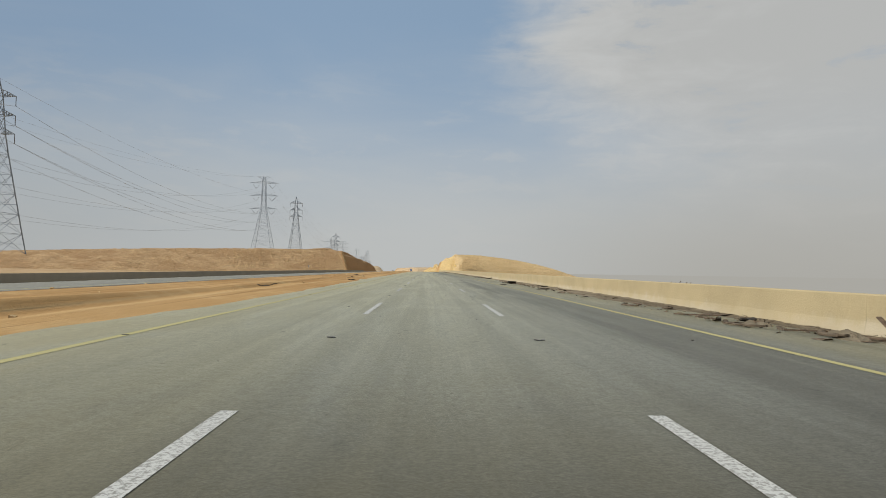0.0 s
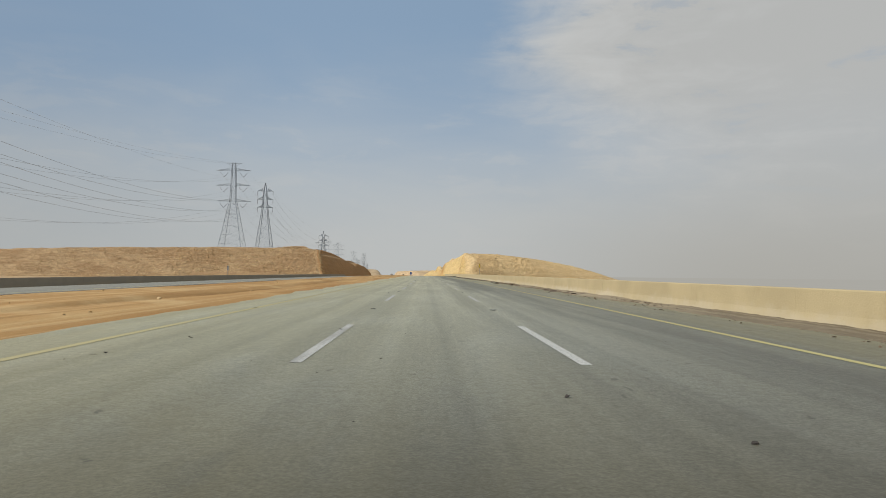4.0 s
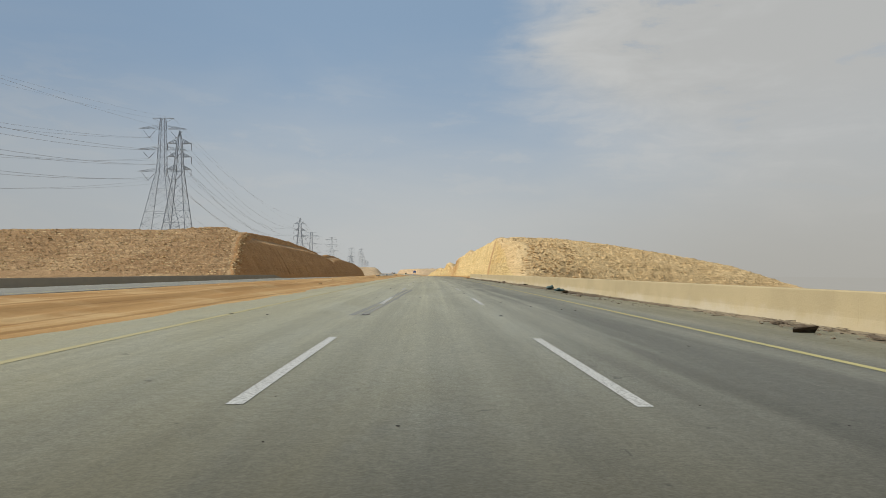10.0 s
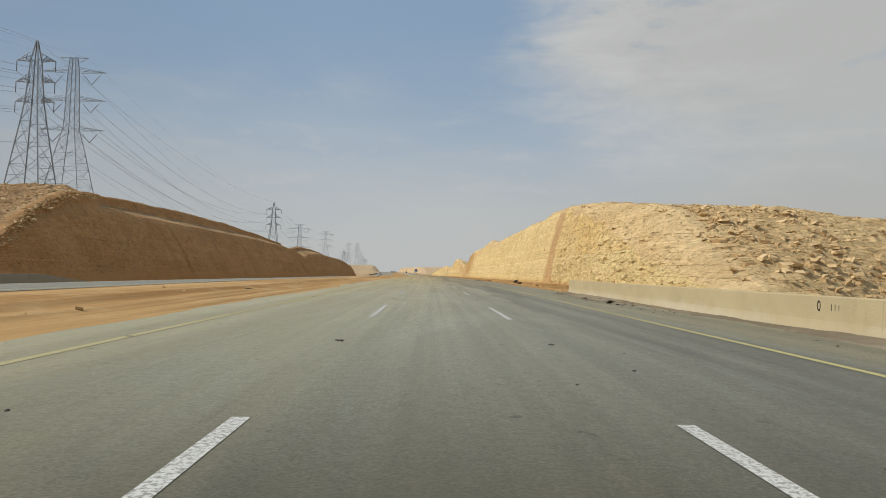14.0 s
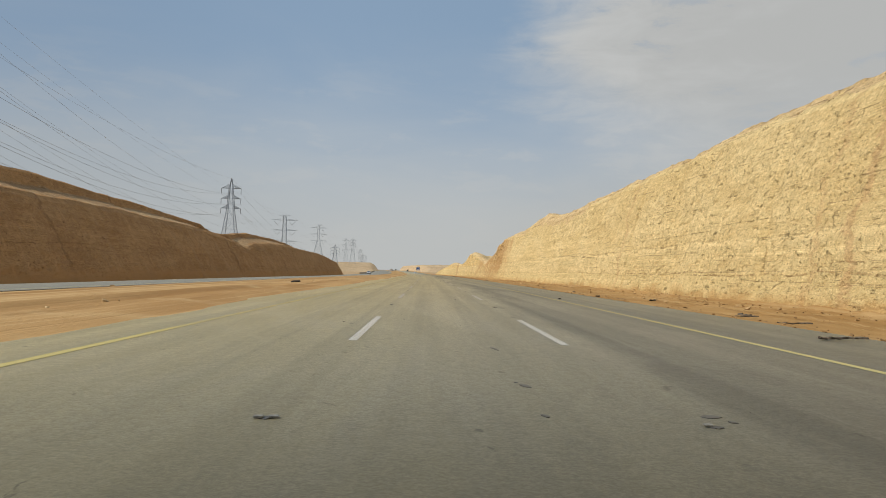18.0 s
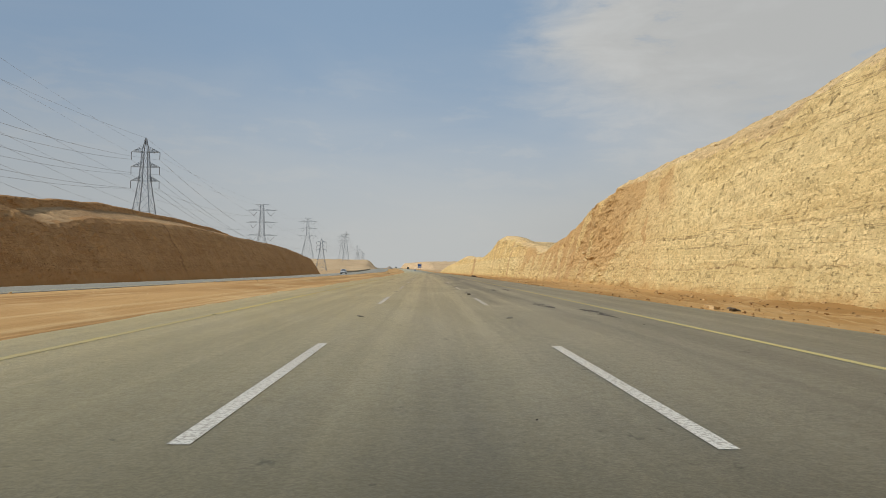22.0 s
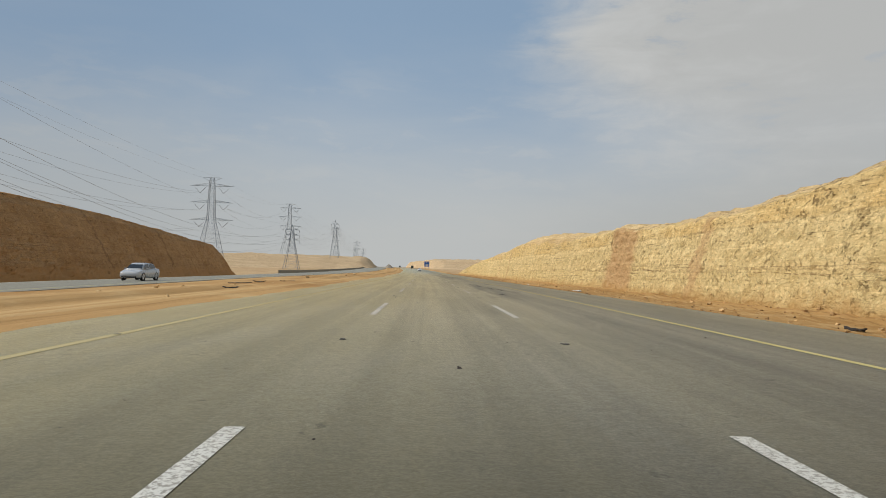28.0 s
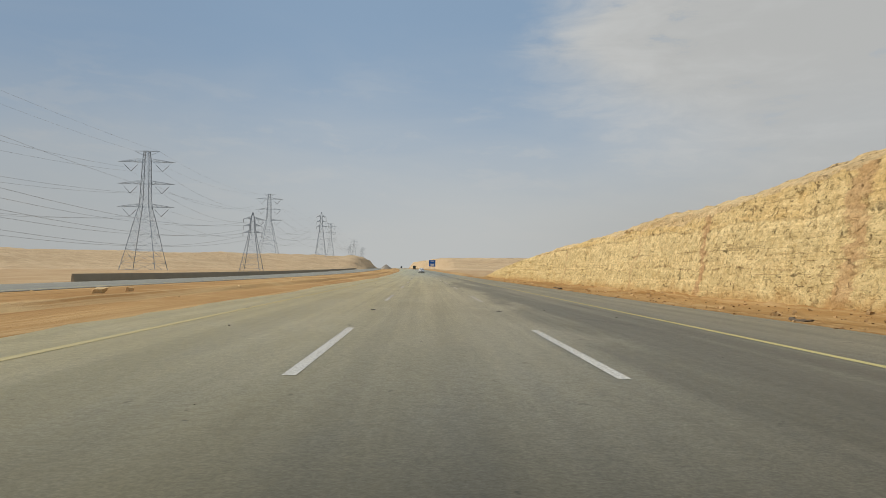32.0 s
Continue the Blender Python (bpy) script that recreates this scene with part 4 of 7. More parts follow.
def rubble(s, off, seed):
    """Uneven broken ground: outcropping beds and heaped blocks."""
    return (0.30 * (cells(s * 0.8, off * 0.6, seed) - 0.5) + 0.36 * (cells(s * 1.4, off * 1.1, seed + 2) - 0.5) + 1.3 * fbm(s * 0.10, off * 0.08, seed + 4, 4)
            + 0.5 * fbm(s * 1.2, off * 0.9, seed + 6, 2))


def benches(h, s, off, seed, step):
    """Cuts a slope into low uneven steps, as level beds crop out of it."""
    b = h / step + 1.1 * fbm(s * 0.06, off * 0.06, seed, 4)
    return step * (np.floor(b) + ramp(b - np.floor(b), 0.35, 0.75)) - (b * step - h)


def rock_mesh(name, s, h, off, sign, mat, seed, depth, wall_rows, top_noise=0.5, flute=0.0):
    """A cut face with the ground on top. sign: 1 faces to smaller off, -1 to larger."""
    face = np.zeros(h.shape[1])
    face[:wall_rows] = 1
    face = np.convolve(face, np.ones(5) / 5, mode="same")[None, :]
    foot = ramp(np.arange(h.shape[1]), 0, 5)[None, :]
    push = (bedding(s, h, seed, depth) + flute * fbm(s * 0.3, h * 0.05, seed + 40, 4)) * face * foot
    off2 = off - sign * push
    h2 = h + (1 - face) * top_noise * fbm(s * 0.16, off * 0.16, seed + 20, 5) + face * foot * 0.25 * depth * fbm(s * 0.9, h * 1.4, seed + 22) * 0.5
    s2 = s + 0.12 * depth * fbm(s * 0.8, h * 1.2, seed + 25) * face * foot
    return sheet(name, s2, off2, h2, mat, np.stack([s, h + (1 - face) * np.abs(off - off[:, wall_rows - 1:wall_rows]) * 0.7], -1), smooth=False, flip=sign > 0)


S_R = np.unique(np.r_[np.arange(374, 870, 0.32), np.arange(870, 942, 0.6)])
rows_wall = 66
t_ = np.linspace(0, 1, rows_wall)
rim = curve_at(S_R, RIM_R) + (0.45 * fbm(S_R * 0.18, 0 * S_R, 31.0, 5) + 0.3 * fbm(S_R * 1.1, 0 * S_R, 33.0, 3)) * ramp(curve_at(S_R, RIM_R), 0.5, 3)
hw = -0.35 + (rim[:, None] + 0.35) * t_[None, :]
ow = face_right(S_R[:, None], hw) + (0.9 * ramp(t_, 0.90, 1.0))[None, :] * ramp(rim, 1, 4)[:, None]
ow = ow + (2.6 * t_ ** 2)[None, :] * (ramp(S_R, 425, 408) + 0.3 * ramp(S_R, 606, 615) * ramp(S_R, 655, 645))[:, None]
back = np.array([0.4, 0.9, 1.6, 2.6, 4, 6, 9, 14, 22, 40, 60, 90])
ob_ = ow[:, -1:] + back[None, :]
hb = rim[:, None] - 30 * ramp(back, 36, 90)[None, :] - 1.1 * ramp(back, 0.7, 4)[None, :] - 0.0021 * back[None, :] ** 2 - 14 * ramp(S_R, 400, 380)[:, None] * ramp(back, 1.0, 26.0)[None, :]
sb = np.broadcast_to(S_R[:, None], (len(S_R), rows_wall + len(back)))
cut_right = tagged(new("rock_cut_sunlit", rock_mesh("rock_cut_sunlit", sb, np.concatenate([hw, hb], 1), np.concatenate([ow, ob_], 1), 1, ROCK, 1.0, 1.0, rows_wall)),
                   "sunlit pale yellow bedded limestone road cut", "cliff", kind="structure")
cut_right.data.materials.append(SLOPE)
row_ = np.arange(sb.shape[1] - 1)[None, :] + 9.0 * fbm(S_R[:-1, None] * 0.5, np.arange(sb.shape[1] - 1)[None, :] * 0.25, 37.0, 4)
row_ = row_ + 30 * ramp(S_R, 428, 402)[:-1, None] + 1.5 * (ramp(S_R, 600, 612) * ramp(S_R, 660, 640))[:-1, None] + 7 * ramp(fbm(S_R * 0.03, 0 * S_R, 38.0), 0.0, 0.2)[:-1, None]
cut_right.data.polygons.foreach_set("material_index", (row_ > rows_wall - 5).astype(np.int32).ravel())

# soil fallen along its foot
def soil_right(s, off):
    """Height of the sandy strip between the asphalt and the sunlit cut."""
    h = curve_at(off + 0.5 * fbm(s * 0.13, 0 * s, 51.0, 4), [(8.4, -0.1), (8.75, -0.015), (9.4, -0.02), (11.5, -0.10)]) - 0.10 * ramp(off, 9.0, 11.0)
    h = h + curve_at(off - foot_right(s) + 0.8 * fbm(s * 0.2, 0 * s, 54.0, 4), [(-6, 0.0), (-2.5, 0.0), (-1.2, 0.02), (-0.4, 0.07), (0.3, 0.24), (1.5, 0.9)])
    rough = 0.16 * fbm(s * 0.25, off * 0.5, 52.0, 4) + 0.22 * fbm(s * 1.6, off * 2.2, 53.0, 4)
    return h + ramp(off, 8.7, 10.2) * rough - 1.2 * ramp(s, 388, 378) - 0.8 * ramp(s, 934, 944)


ts, tf = np.meshgrid(np.arange(376, 944, 0.3), np.linspace(0, 1, 30), indexing="ij")
to = 8.6 + (foot_right(ts) + 1.3 - 8.6) * tf
th = soil_right(ts, to)
tagged(new("talus", sheet("talus", ts, to, th, TALUS, flip=True)), "orange soil and scree banked along the foot of the cut", "soil", kind="structure")

# the end of that hill, sloping down to the road and the valley
edge_s = np.arange(376, 452, 0.36)
edge_rim = curve_at(edge_s, RIM_R)
across = np.r_[np.arange(-0.5, 40, 0.42), np.arange(40, 110, 0.9)]
o_n = (face_right(edge_s, edge_rim) + 0.9 * ramp(edge_rim, 1, 4) + 2.6 * ramp(edge_s, 425, 408))[:, None] + across[None, :]
s_n = np.broadcast_to(edge_s[:, None], o_n.shape)
warp = 9.0 * fbm(o_n * 0.035, s_n * 0.01, 141.0, 4) * ramp(across, 2, 16)[None, :]
h_n = curve_at(s_n + warp, RIM_R) + 0.05 - 0.0021 * np.maximum(0, across[None, :]) ** 2 - 14 * ramp(s_n, 400, 378) * ramp(across, 0.5, 25)[None, :] + rubble(s_n, o_n, 130.0) * (ramp(across, -1, 3) * 0.75)[None, :] * ramp(s_n, 452, 440)
h_n = 0.25 * h_n + 0.75 * benches(h_n, s_n, o_n, 8.0, 0.55) - 3.0 * ramp(s_n, 379, 376) - 0.9 * ramp(s_n, 436, 452) - 0.25 * ramp(across, 1.0, -0.5)[None, :] - 0.35 * ramp(s_n, 404, 412) * ramp(across, 2.2, 0.2)[None, :]
nose_r = (s_n, o_n, h_n)
tagged(new("hillside_right", sheet("hillside_right", s_n, o_n, h_n, SLOPE, np.stack([o_n * 0.9 + s_n * 0.45, 1.8 * h_n + 0.03 * s_n], -1), smooth=False, flip=True)), "rubble-strewn tan hillside at the end of the cut", "hill", kind="structure")

RIM_L = [(396, -1.5), (405, -1.0), (418, 4.0), (430, 8.6), (442, 12.0), (455, 13.2), (472, 14.0), (507, 14.5), (540, 14.3), (570, 13.5), (592, 12.8), (609, 12.0), (614, 10.7), (620, 10.1),
         (632, 10.6), (640, 11.2), (655, 12.2), (690, 12.5), (717, 12.0), (740, 10.7), (760, 9.6), (790, 9.1), (805, 8.4), (815, 7.7), (828, 6.9), (838, 6.3), (845, 5.9), (847.6, 4.6), (848.8, 2.4), (849.6, 0.2), (852, -1.4), (862, -1.45)]
LEDGE_L = [(396, -1.4), (405, -1.0), (430, 7.5), (442, 10.2), (456, 10.8), (463, 10.2), (510, 10.2), (550, 10.4), (594, 9.9), (607, 8.9), (619, 8.2), (626, 6.6), (633, 7.4),
           (640, 8.4), (660, 9.3), (690, 10.0), (700, 9.8), (740, 9.3), (760, 9.0), (790, 8.6), (805, 7.9), (815, 7.2), (828, 6.4), (838, 5.8), (845, 5.4), (847.6, 4.2), (848.8, 2.1), (849.6, 0.0), (852, -1.4), (862, -1.45)]
S_L = np.unique(np.r_[np.arange(392, 838, 0.6), np.arange(838, 864, 0.25)])
rim = curve_at(S_L, RIM_L)
live = ramp(rim, -1, 3)
rim = rim + 0.5 * fbm(S_L * 0.14, 0 * S_L, 41.0, 5) * live
led = np.minimum(curve_at(S_L, LEDGE_L) + 0.5 * fbm(S_L * 0.2, 0 * S_L, 47.0, 5) * live, rim - 0.15)
low, shelf, high = 34, 5, 14
t_ = np.linspace(0, 1, low)
h1 = -1.85 + (led[:, None] + 1.85) * t_[None, :]
o1 = -46.3 - 0.42 * (h1 + 1.35) - 0.012 * (h1 + 1.35) ** 2 - (0.35 * ramp(t_, 0.93, 1.0))[None, :] * live[:, None]
gap_ = ramp(S_L, 448, 466) * (1 - ramp(S_L, 738, 766))
wide = (0.08 + 5.0 * gap_)[:, None] * np.linspace(0.2, 1, shelf)[None, :]
o2 = o1[:, -1:] - wide
h2 = led[:, None] + np.minimum(1.7 * gap_[:, None], 0.55 * (rim - led)[:, None]) * np.linspace(0.2, 1, shelf)[None, :] + 0 * o2
t2 = np.linspace(0.1, 1, high)
h3 = h2[:, -1:] + (rim[:, None] - h2[:, -1:]) * t2[None, :]
o3 = o2[:, -1:] - 0.45 * (h3 - h2[:, -1:]) - (0.35 * ramp(t2, 0.85, 1.0))[None, :] * live[:, None]
back = np.array([0.6, 1.6, 3, 5, 8, 12, 18, 30, 60])
o4 = o3[:, -1:] - back[None, :]
h4 = rim[:, None] - live[:, None] * (1.1 * ramp(back, 0.8, 5) + 0.00009 * back ** 2)[None, :]
hh, oo = np.concatenate([h1, h2, h3, h4], 1), np.concatenate([o1, o2, o3, o4], 1)
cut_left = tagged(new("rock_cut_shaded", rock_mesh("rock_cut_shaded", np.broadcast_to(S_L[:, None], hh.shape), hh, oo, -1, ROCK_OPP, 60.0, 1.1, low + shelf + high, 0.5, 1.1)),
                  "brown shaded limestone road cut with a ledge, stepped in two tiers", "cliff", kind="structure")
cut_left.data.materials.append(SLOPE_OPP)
row_ = np.arange(hh.shape[1] - 1)[None, :] + 1.6 * fbm(S_L[:-1, None] * 0.3, np.arange(hh.shape[1] - 1)[None, :] * 0.3, 57.0, 4)
on_shelf = (row_ > low - 0.8) & (row_ < low + shelf - 0.2) & (gap_[:-1, None] > 0.12) | (row_ > low + shelf + high - 0.6)
cut_left.data.polygons.foreach_set("material_index", on_shelf.astype(np.int32).ravel())


edge_s = np.arange(398, 500, 0.5)
edge_rim = curve_at(edge_s, RIM_L)
across = np.r_[np.arange(0.3, 70, 0.7), np.arange(70, 340, 1.8)]
lean_back = 0.46 * (edge_rim + 1.35) + 0.012 * (edge_rim + 1.35) ** 2 + 7.3 * ramp(edge_s, 448, 466)
o_n = (-46.3 - lean_back)[:, None] - across[None, :]
s_n = np.broadcast_to(edge_s[:, None], o_n.shape)
far_rise = 0.6 * ramp(across, 0, 12) - 0.00009 * across ** 2 - 14 * ramp(across, 310, 338)
toe = ramp(edge_s, 402, 444)[:, None]
warp = 16.0 * fbm(o_n * 0.022, s_n * 0.008, 143.0, 4) * ramp(across, 3, 22)[None, :]
h_n = np.minimum(curve_at(np.maximum(s_n + warp, 398), RIM_L), edge_rim[:, None] + 1.5) + far_rise[None, :] * toe + rubble(s_n, o_n, 170.0) * (ramp(across, -1, 4) * 0.7)[None, :]
h_n = 0.3 * h_n + 0.7 * benches(h_n, s_n, o_n, 9.0, 0.7) - 0.4 * ramp(across, 2.5, 0.3)[None, :] + 1.3 * np.exp(-((s_n - 462) / 7.0) ** 2 - ((o_n + 66) / 9.0) ** 2)
h_n = h_n - 3.5 * ramp(s_n, 402.5, 398)
nose_l = (s_n, o_n, h_n)
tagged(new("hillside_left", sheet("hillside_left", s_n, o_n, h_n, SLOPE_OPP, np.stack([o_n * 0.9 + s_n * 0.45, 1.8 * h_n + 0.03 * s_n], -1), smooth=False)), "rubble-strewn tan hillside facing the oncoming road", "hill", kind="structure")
high_s = np.arange(499, 870, 6.0)
high_o = np.r_[-61.5, -66, -72, -84, -100, -130, -180, -260, -340]
s_n, o_n = np.meshgrid(high_s, high_o, indexing="ij")
h_n = (curve_at(s_n, RIM_L) - 0.4) * ramp(s_n, 848, 824) - 1.9 * ramp(s_n, 824, 848) - 0.00011 * (o_n + 60) ** 2 - 22 * ramp(o_n, -250, -340)
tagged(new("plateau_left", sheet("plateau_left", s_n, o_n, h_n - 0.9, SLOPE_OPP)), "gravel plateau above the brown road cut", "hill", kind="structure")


# ---- farther hills ----
def hill(name, s_rng, o_rng, ns, no, height, mat, label, seed):
    s2, o2 = np.meshgrid(np.linspace(*s_rng, ns), np.linspace(*o_rng, no), indexing="ij")
    h2 = height(s2, o2) + (2.2 * fbm(s2 * 0.03, o2 * 0.03, seed, 6) + 1.6 * fbm(s2 * 0.2, o2 * 0.2, seed + 3, 3)) * ramp(height(s2, o2), 0.2, 3.0)
    h2 = 0.3 * h2 + 0.7 * benches(h2, s2, o2, seed + 5, 1.5)
    uv = np.stack([s2 + o2 * 0.6, 1.4 * h2 + 0.03 * s2], -1)
    return tagged(new(name, sheet(name, s2, o2, h2, mat, uv, flip=True)), label, "hill", kind="structure")


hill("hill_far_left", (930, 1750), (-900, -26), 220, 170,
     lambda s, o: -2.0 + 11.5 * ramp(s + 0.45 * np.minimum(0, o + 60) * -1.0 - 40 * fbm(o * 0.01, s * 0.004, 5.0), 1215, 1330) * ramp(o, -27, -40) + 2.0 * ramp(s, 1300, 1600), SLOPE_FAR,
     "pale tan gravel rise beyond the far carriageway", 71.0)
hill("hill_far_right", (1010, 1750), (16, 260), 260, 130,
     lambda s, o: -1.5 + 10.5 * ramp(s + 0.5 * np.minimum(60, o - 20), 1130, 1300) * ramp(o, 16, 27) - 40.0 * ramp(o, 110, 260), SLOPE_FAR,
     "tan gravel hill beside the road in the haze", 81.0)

# added ring that glows in the horizon colour, as haze hiding the distance all round
ring = np.linspace(0, 2 * math.pi, 97)
up = np.array([-140.0, -20.0, 0.0, 5.0])
rx, rh = np.meshgrid(ring, up, indexing="ij")
m, k = material("glowing_distant_haze", 1.0)
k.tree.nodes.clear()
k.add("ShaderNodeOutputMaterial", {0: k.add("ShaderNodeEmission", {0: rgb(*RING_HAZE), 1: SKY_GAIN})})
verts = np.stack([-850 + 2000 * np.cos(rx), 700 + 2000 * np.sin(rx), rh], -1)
tagged(new("backdrop", mesh_of("backdrop", verts, grid_faces(97, 4), m)), "plain gray glowing ring standing in for desert haze on the horizon", "backdrop", kind="structure")

# ---- barriers ----
def barrier_run(name, label, s0, s1, off, base, length, mat, profile, faces_left, taper=False):
    run = tagged(new(name), label, "barrier", kind="structure")
    run.matrix_world = at(s0, off, base)
    inv = run.matrix_world.inverted()
    prof = np.array(profile)
    count = int(round((s1 - s0) / length))
    for i in range(count):
        a, b = s0 + i * length + 0.001, s0 + (i + 1) * length - 0.001
        sag = 0.006 * (random.random() - 0.5)
        ss = np.array([a, a + 0.02, b - 0.02, b])
        inset = np.array([0.003, 0, 0, 0.003])
        o2 = off + faces_left * (prof[None, :, 0] - np.sign(prof[None, :, 0]) * inset[:, None]) + sag
        h2 = base + prof[None, :, 1] - (prof[None, :, 1] > 0.3) * inset[:, None] + np.array([1, 1, 1, 1])[:, None] * sag * 0.5
        if taper and i == count - 1:
            h2 = base + (h2 - base) * np.array([1.0, 1.0, 0.12, 0.12])[:, None]
        s2 = np.broadcast_to(ss[:, None], o2.shape)
        p = W(s2, o2, h2).reshape(-1, 3)
        p = np.array([(inv @ Vector(q)) for q in p.tolist()])
        nprof = len(profile)
        faces = [list(map(int, f)) for f in grid_faces(4, nprof)] + [list(range(nprof - 1, -1, -1)), list(range(3 * nprof, 4 * nprof))]
        uv = np.stack([s2, h2 - base], -1)
        me = mesh_of("panel", p, faces, mat, uv, smooth=False)
        part("panel", me, run)
    return run


WALL = [(0.17, -0.2), (0.17, 0.06), (0.13, 0.30), (0.11, 0.84), (0.095, 0.87), (-0.095, 0.87), (-0.11, 0.84), (-0.17, -0.2)]
barrier_run("barrier_right", "cream painted concrete wall along the road shoulder", -58.1, 385.9, 8.93, 0.0, 6.0, BARRIER, WALL, -1)
barrier_run("barrier_far", "gray concrete wall beyond the opposite carriageway", -90.0, 414.0, -36.6, -0.62, 9.0, BARRIER_GRAY, WALL, 1, True)
barrier_run("barrier_far_end", "gray concrete wall along the opposite carriageway", 855.0, 1305.0, -36.6, -0.62, 9.0, BARRIER_GRAY, WALL, 1)

# ---- transmission towers ----
def bars(pairs, width):
    """Square bars between pairs of points, as one list of corners and faces."""
    verts, faces = [], []
    for a, b in pairs:
        a, b = Vector(a), Vector(b)
        d = (b - a).normalized()
        u = d.cross(Vector((0.31, 0.17, 0.93))).normalized() * width / 2
        v = d.cross(u).normalized() * width / 2
        n0 = len(verts)
        for p in (a, b):
            verts += [p + u + v, p - u + v, p - u - v, p + u - v]
        faces += [(n0, n0 + 1, n0 + 5, n0 + 4), (n0 + 1, n0 + 2, n0 + 6, n0 + 5), (n0 + 2, n0 + 3, n0 + 7, n0 + 6), (n0 + 3, n0, n0 + 4, n0 + 7),
                  (n0 + 3, n0 + 2, n0 + 1, n0), (n0 + 4, n0 + 5, n0 + 6, n0 + 7)]
    return [tuple(v) for v in verts], faces


def bar_mesh(name, pairs, width, mat=None):
    v, f = bars(pairs, width)
    return mesh_of(name, v, f, mat or STEEL, smooth=False)


def rod(name, points, width, mat=None):
    """One bent square bar through a row of points."""
    pts = [Vector(p) for p in points]
    verts, faces = [], []
    for i, p in enumerate(pts):
        d = (pts[min(i + 1, len(pts) - 1)] - pts[max(i - 1, 0)]).normalized()
        u = d.cross(Vector((0.31, 0.17, 0.93)) if abs(d.z) < 0.9 else Vector((1, 0, 0))).normalized() * width / 2
        v = d.cross(u).normalized() * width / 2
        verts += [tuple(p + u + v), tuple(p - u + v), tuple(p - u - v), tuple(p + u - v)]
        if i:
            k_ = 4 * i
            faces += [(k_ - 4 + q, k_ - 4 + (q + 1) % 4, k_ + (q + 1) % 4, k_ + q) for q in range(4)]
    faces += [(3, 2, 1, 0), tuple(range(len(verts) - 4, len(verts)))]
    return mesh_of(name, verts, faces, mat or STEEL, smooth=False)


def mast(levels):
    """Legs and bracing of a four-legged mast; levels are (height, half width)."""
    legs, brace = [[] for _ in range(4)], []
    corner = lambda h, w: [Vector((w, w, h)), Vector((-w, w, h)), Vector((-w, -w, h)), Vector((w, -w, h))]
    for (h0, w0), (h1, w1) in zip(levels, levels[1:]):
        low, top = corner(h0, w0), corner(h1, w1)
        for i in range(4):
            j = (i + 1) % 4
            legs[i].append((low[i], top[i]))
            brace += [(low[i], top[j]), (low[j], top[i])]
            if w0 > 2.4:
                brace += [(top[i], top[j]), ((low[i] + top[i]) / 2, (low[i] + top[j]) / 2 * 0.5 + (low[j] + top[i]) / 2 * 0.5)]
            else:
                brace.append((top[i], top[j]))
    return legs, brace


def arm(h, reach, w, drop, side, rise=1.5):
    tip = Vector((side * reach, 0, h))
    out = []
    for y in (-w, w):
        low, top = Vector((side * w, y, h)), Vector((side * w, y, h + rise))
        out += [(low, tip), (top, tip)]
        last = low
        for f in (0.25, 0.5, 0.75):
            p, q = low.lerp(tip, f), top.lerp(tip, f)
            out += [(p, q), (last, q)]
            last = p
    for f in (0.25, 0.5, 0.75):
        out.append((Vector((side * w, -w, h)).lerp(tip, f), Vector((side * w, w, h)).lerp(tip, f)))
    return out


ARMS_A = (31.5, 42.0, 52.0)
ARMS_B = (29.8, 34.4, 39.3)


def tower_suspension():
    tower = tagged(new("transmission_tower"), "gray lattice steel tower with three wide crossarms and V insulators", "pylon", "power line towers")
    legs, brace = mast([(0, 8.2), (6, 7.1), (12, 5.9), (18, 4.8), (23, 3.9), (27.5, 3.0), (31.5, 2.1), (35, 1.9), (38.5, 1.8), (42, 1.7), (45.5, 1.6), (49, 1.5), (52, 1.4), (55, 1.2), (57, 1.0)])
    for leg in legs:
        part("leg", rod("leg", [a for a, _ in leg] + [leg[-1][1]], 0.21), tower)
    part("bracing", bar_mesh("bracing", brace, 0.075), tower)
    for h in ARMS_A:
        for side in (-1, 1):
            one = part("crossarm", bar_mesh("crossarm", arm(h, 12.6, 1.8, 0, side), 0.085), tower)
            knot = Vector((side * 6.9, 0, h - 4.3))
            for x in (10.9, 2.9):
                hang = Vector((side * x, 0, h))
                part("link", bar_mesh("link", [(hang, hang.lerp(knot, 0.3))], 0.045), one)
                part("insulator", bar_mesh("insulator", [(hang.lerp(knot, 0.3), knot)], 0.16, GLASSY), one)
    for side in (-1, 1):
        part("earth_arm", bar_mesh("earth_arm", [((0, -1, 57), (side * 5.4, 0, 57)), ((0, 1, 57), (side * 5.4, 0, 57)), ((side * 1.2, 0, 55), (side * 5.4, 0, 57))], 0.11), tower)
    return tower


def tower_tension():
    tower = tagged(new("peaked_tower"), "gray lattice steel tower with a pointed top and short crossarms", "pylon", "power line towers")
    legs, brace = mast([(0, 5.3), (5, 4.6), (10, 3.95), (15, 3.3), (20, 2.65), (25, 2.0), (29.8, 1.45), (34.4, 1.15), (39.3, 0.85), (44, 0.12)])
    for leg in legs:
        part("leg", rod("leg", [a for a, _ in leg] + [leg[-1][1]], 0.22), tower)
    part("bracing", bar_mesh("bracing", brace, 0.075), tower)
    for h in ARMS_B:
        for side in (-1, 1):
            one = part("crossarm", bar_mesh("crossarm", arm(h, 4.6, 1.0, 0, side, 1.8), 0.11), tower)
            part("insulator", bar_mesh("insulator", [((side * 4.6, 0, h), (side * 4.6, 0, h - 2.5))], 0.17, GLASSY), one)
    return tower


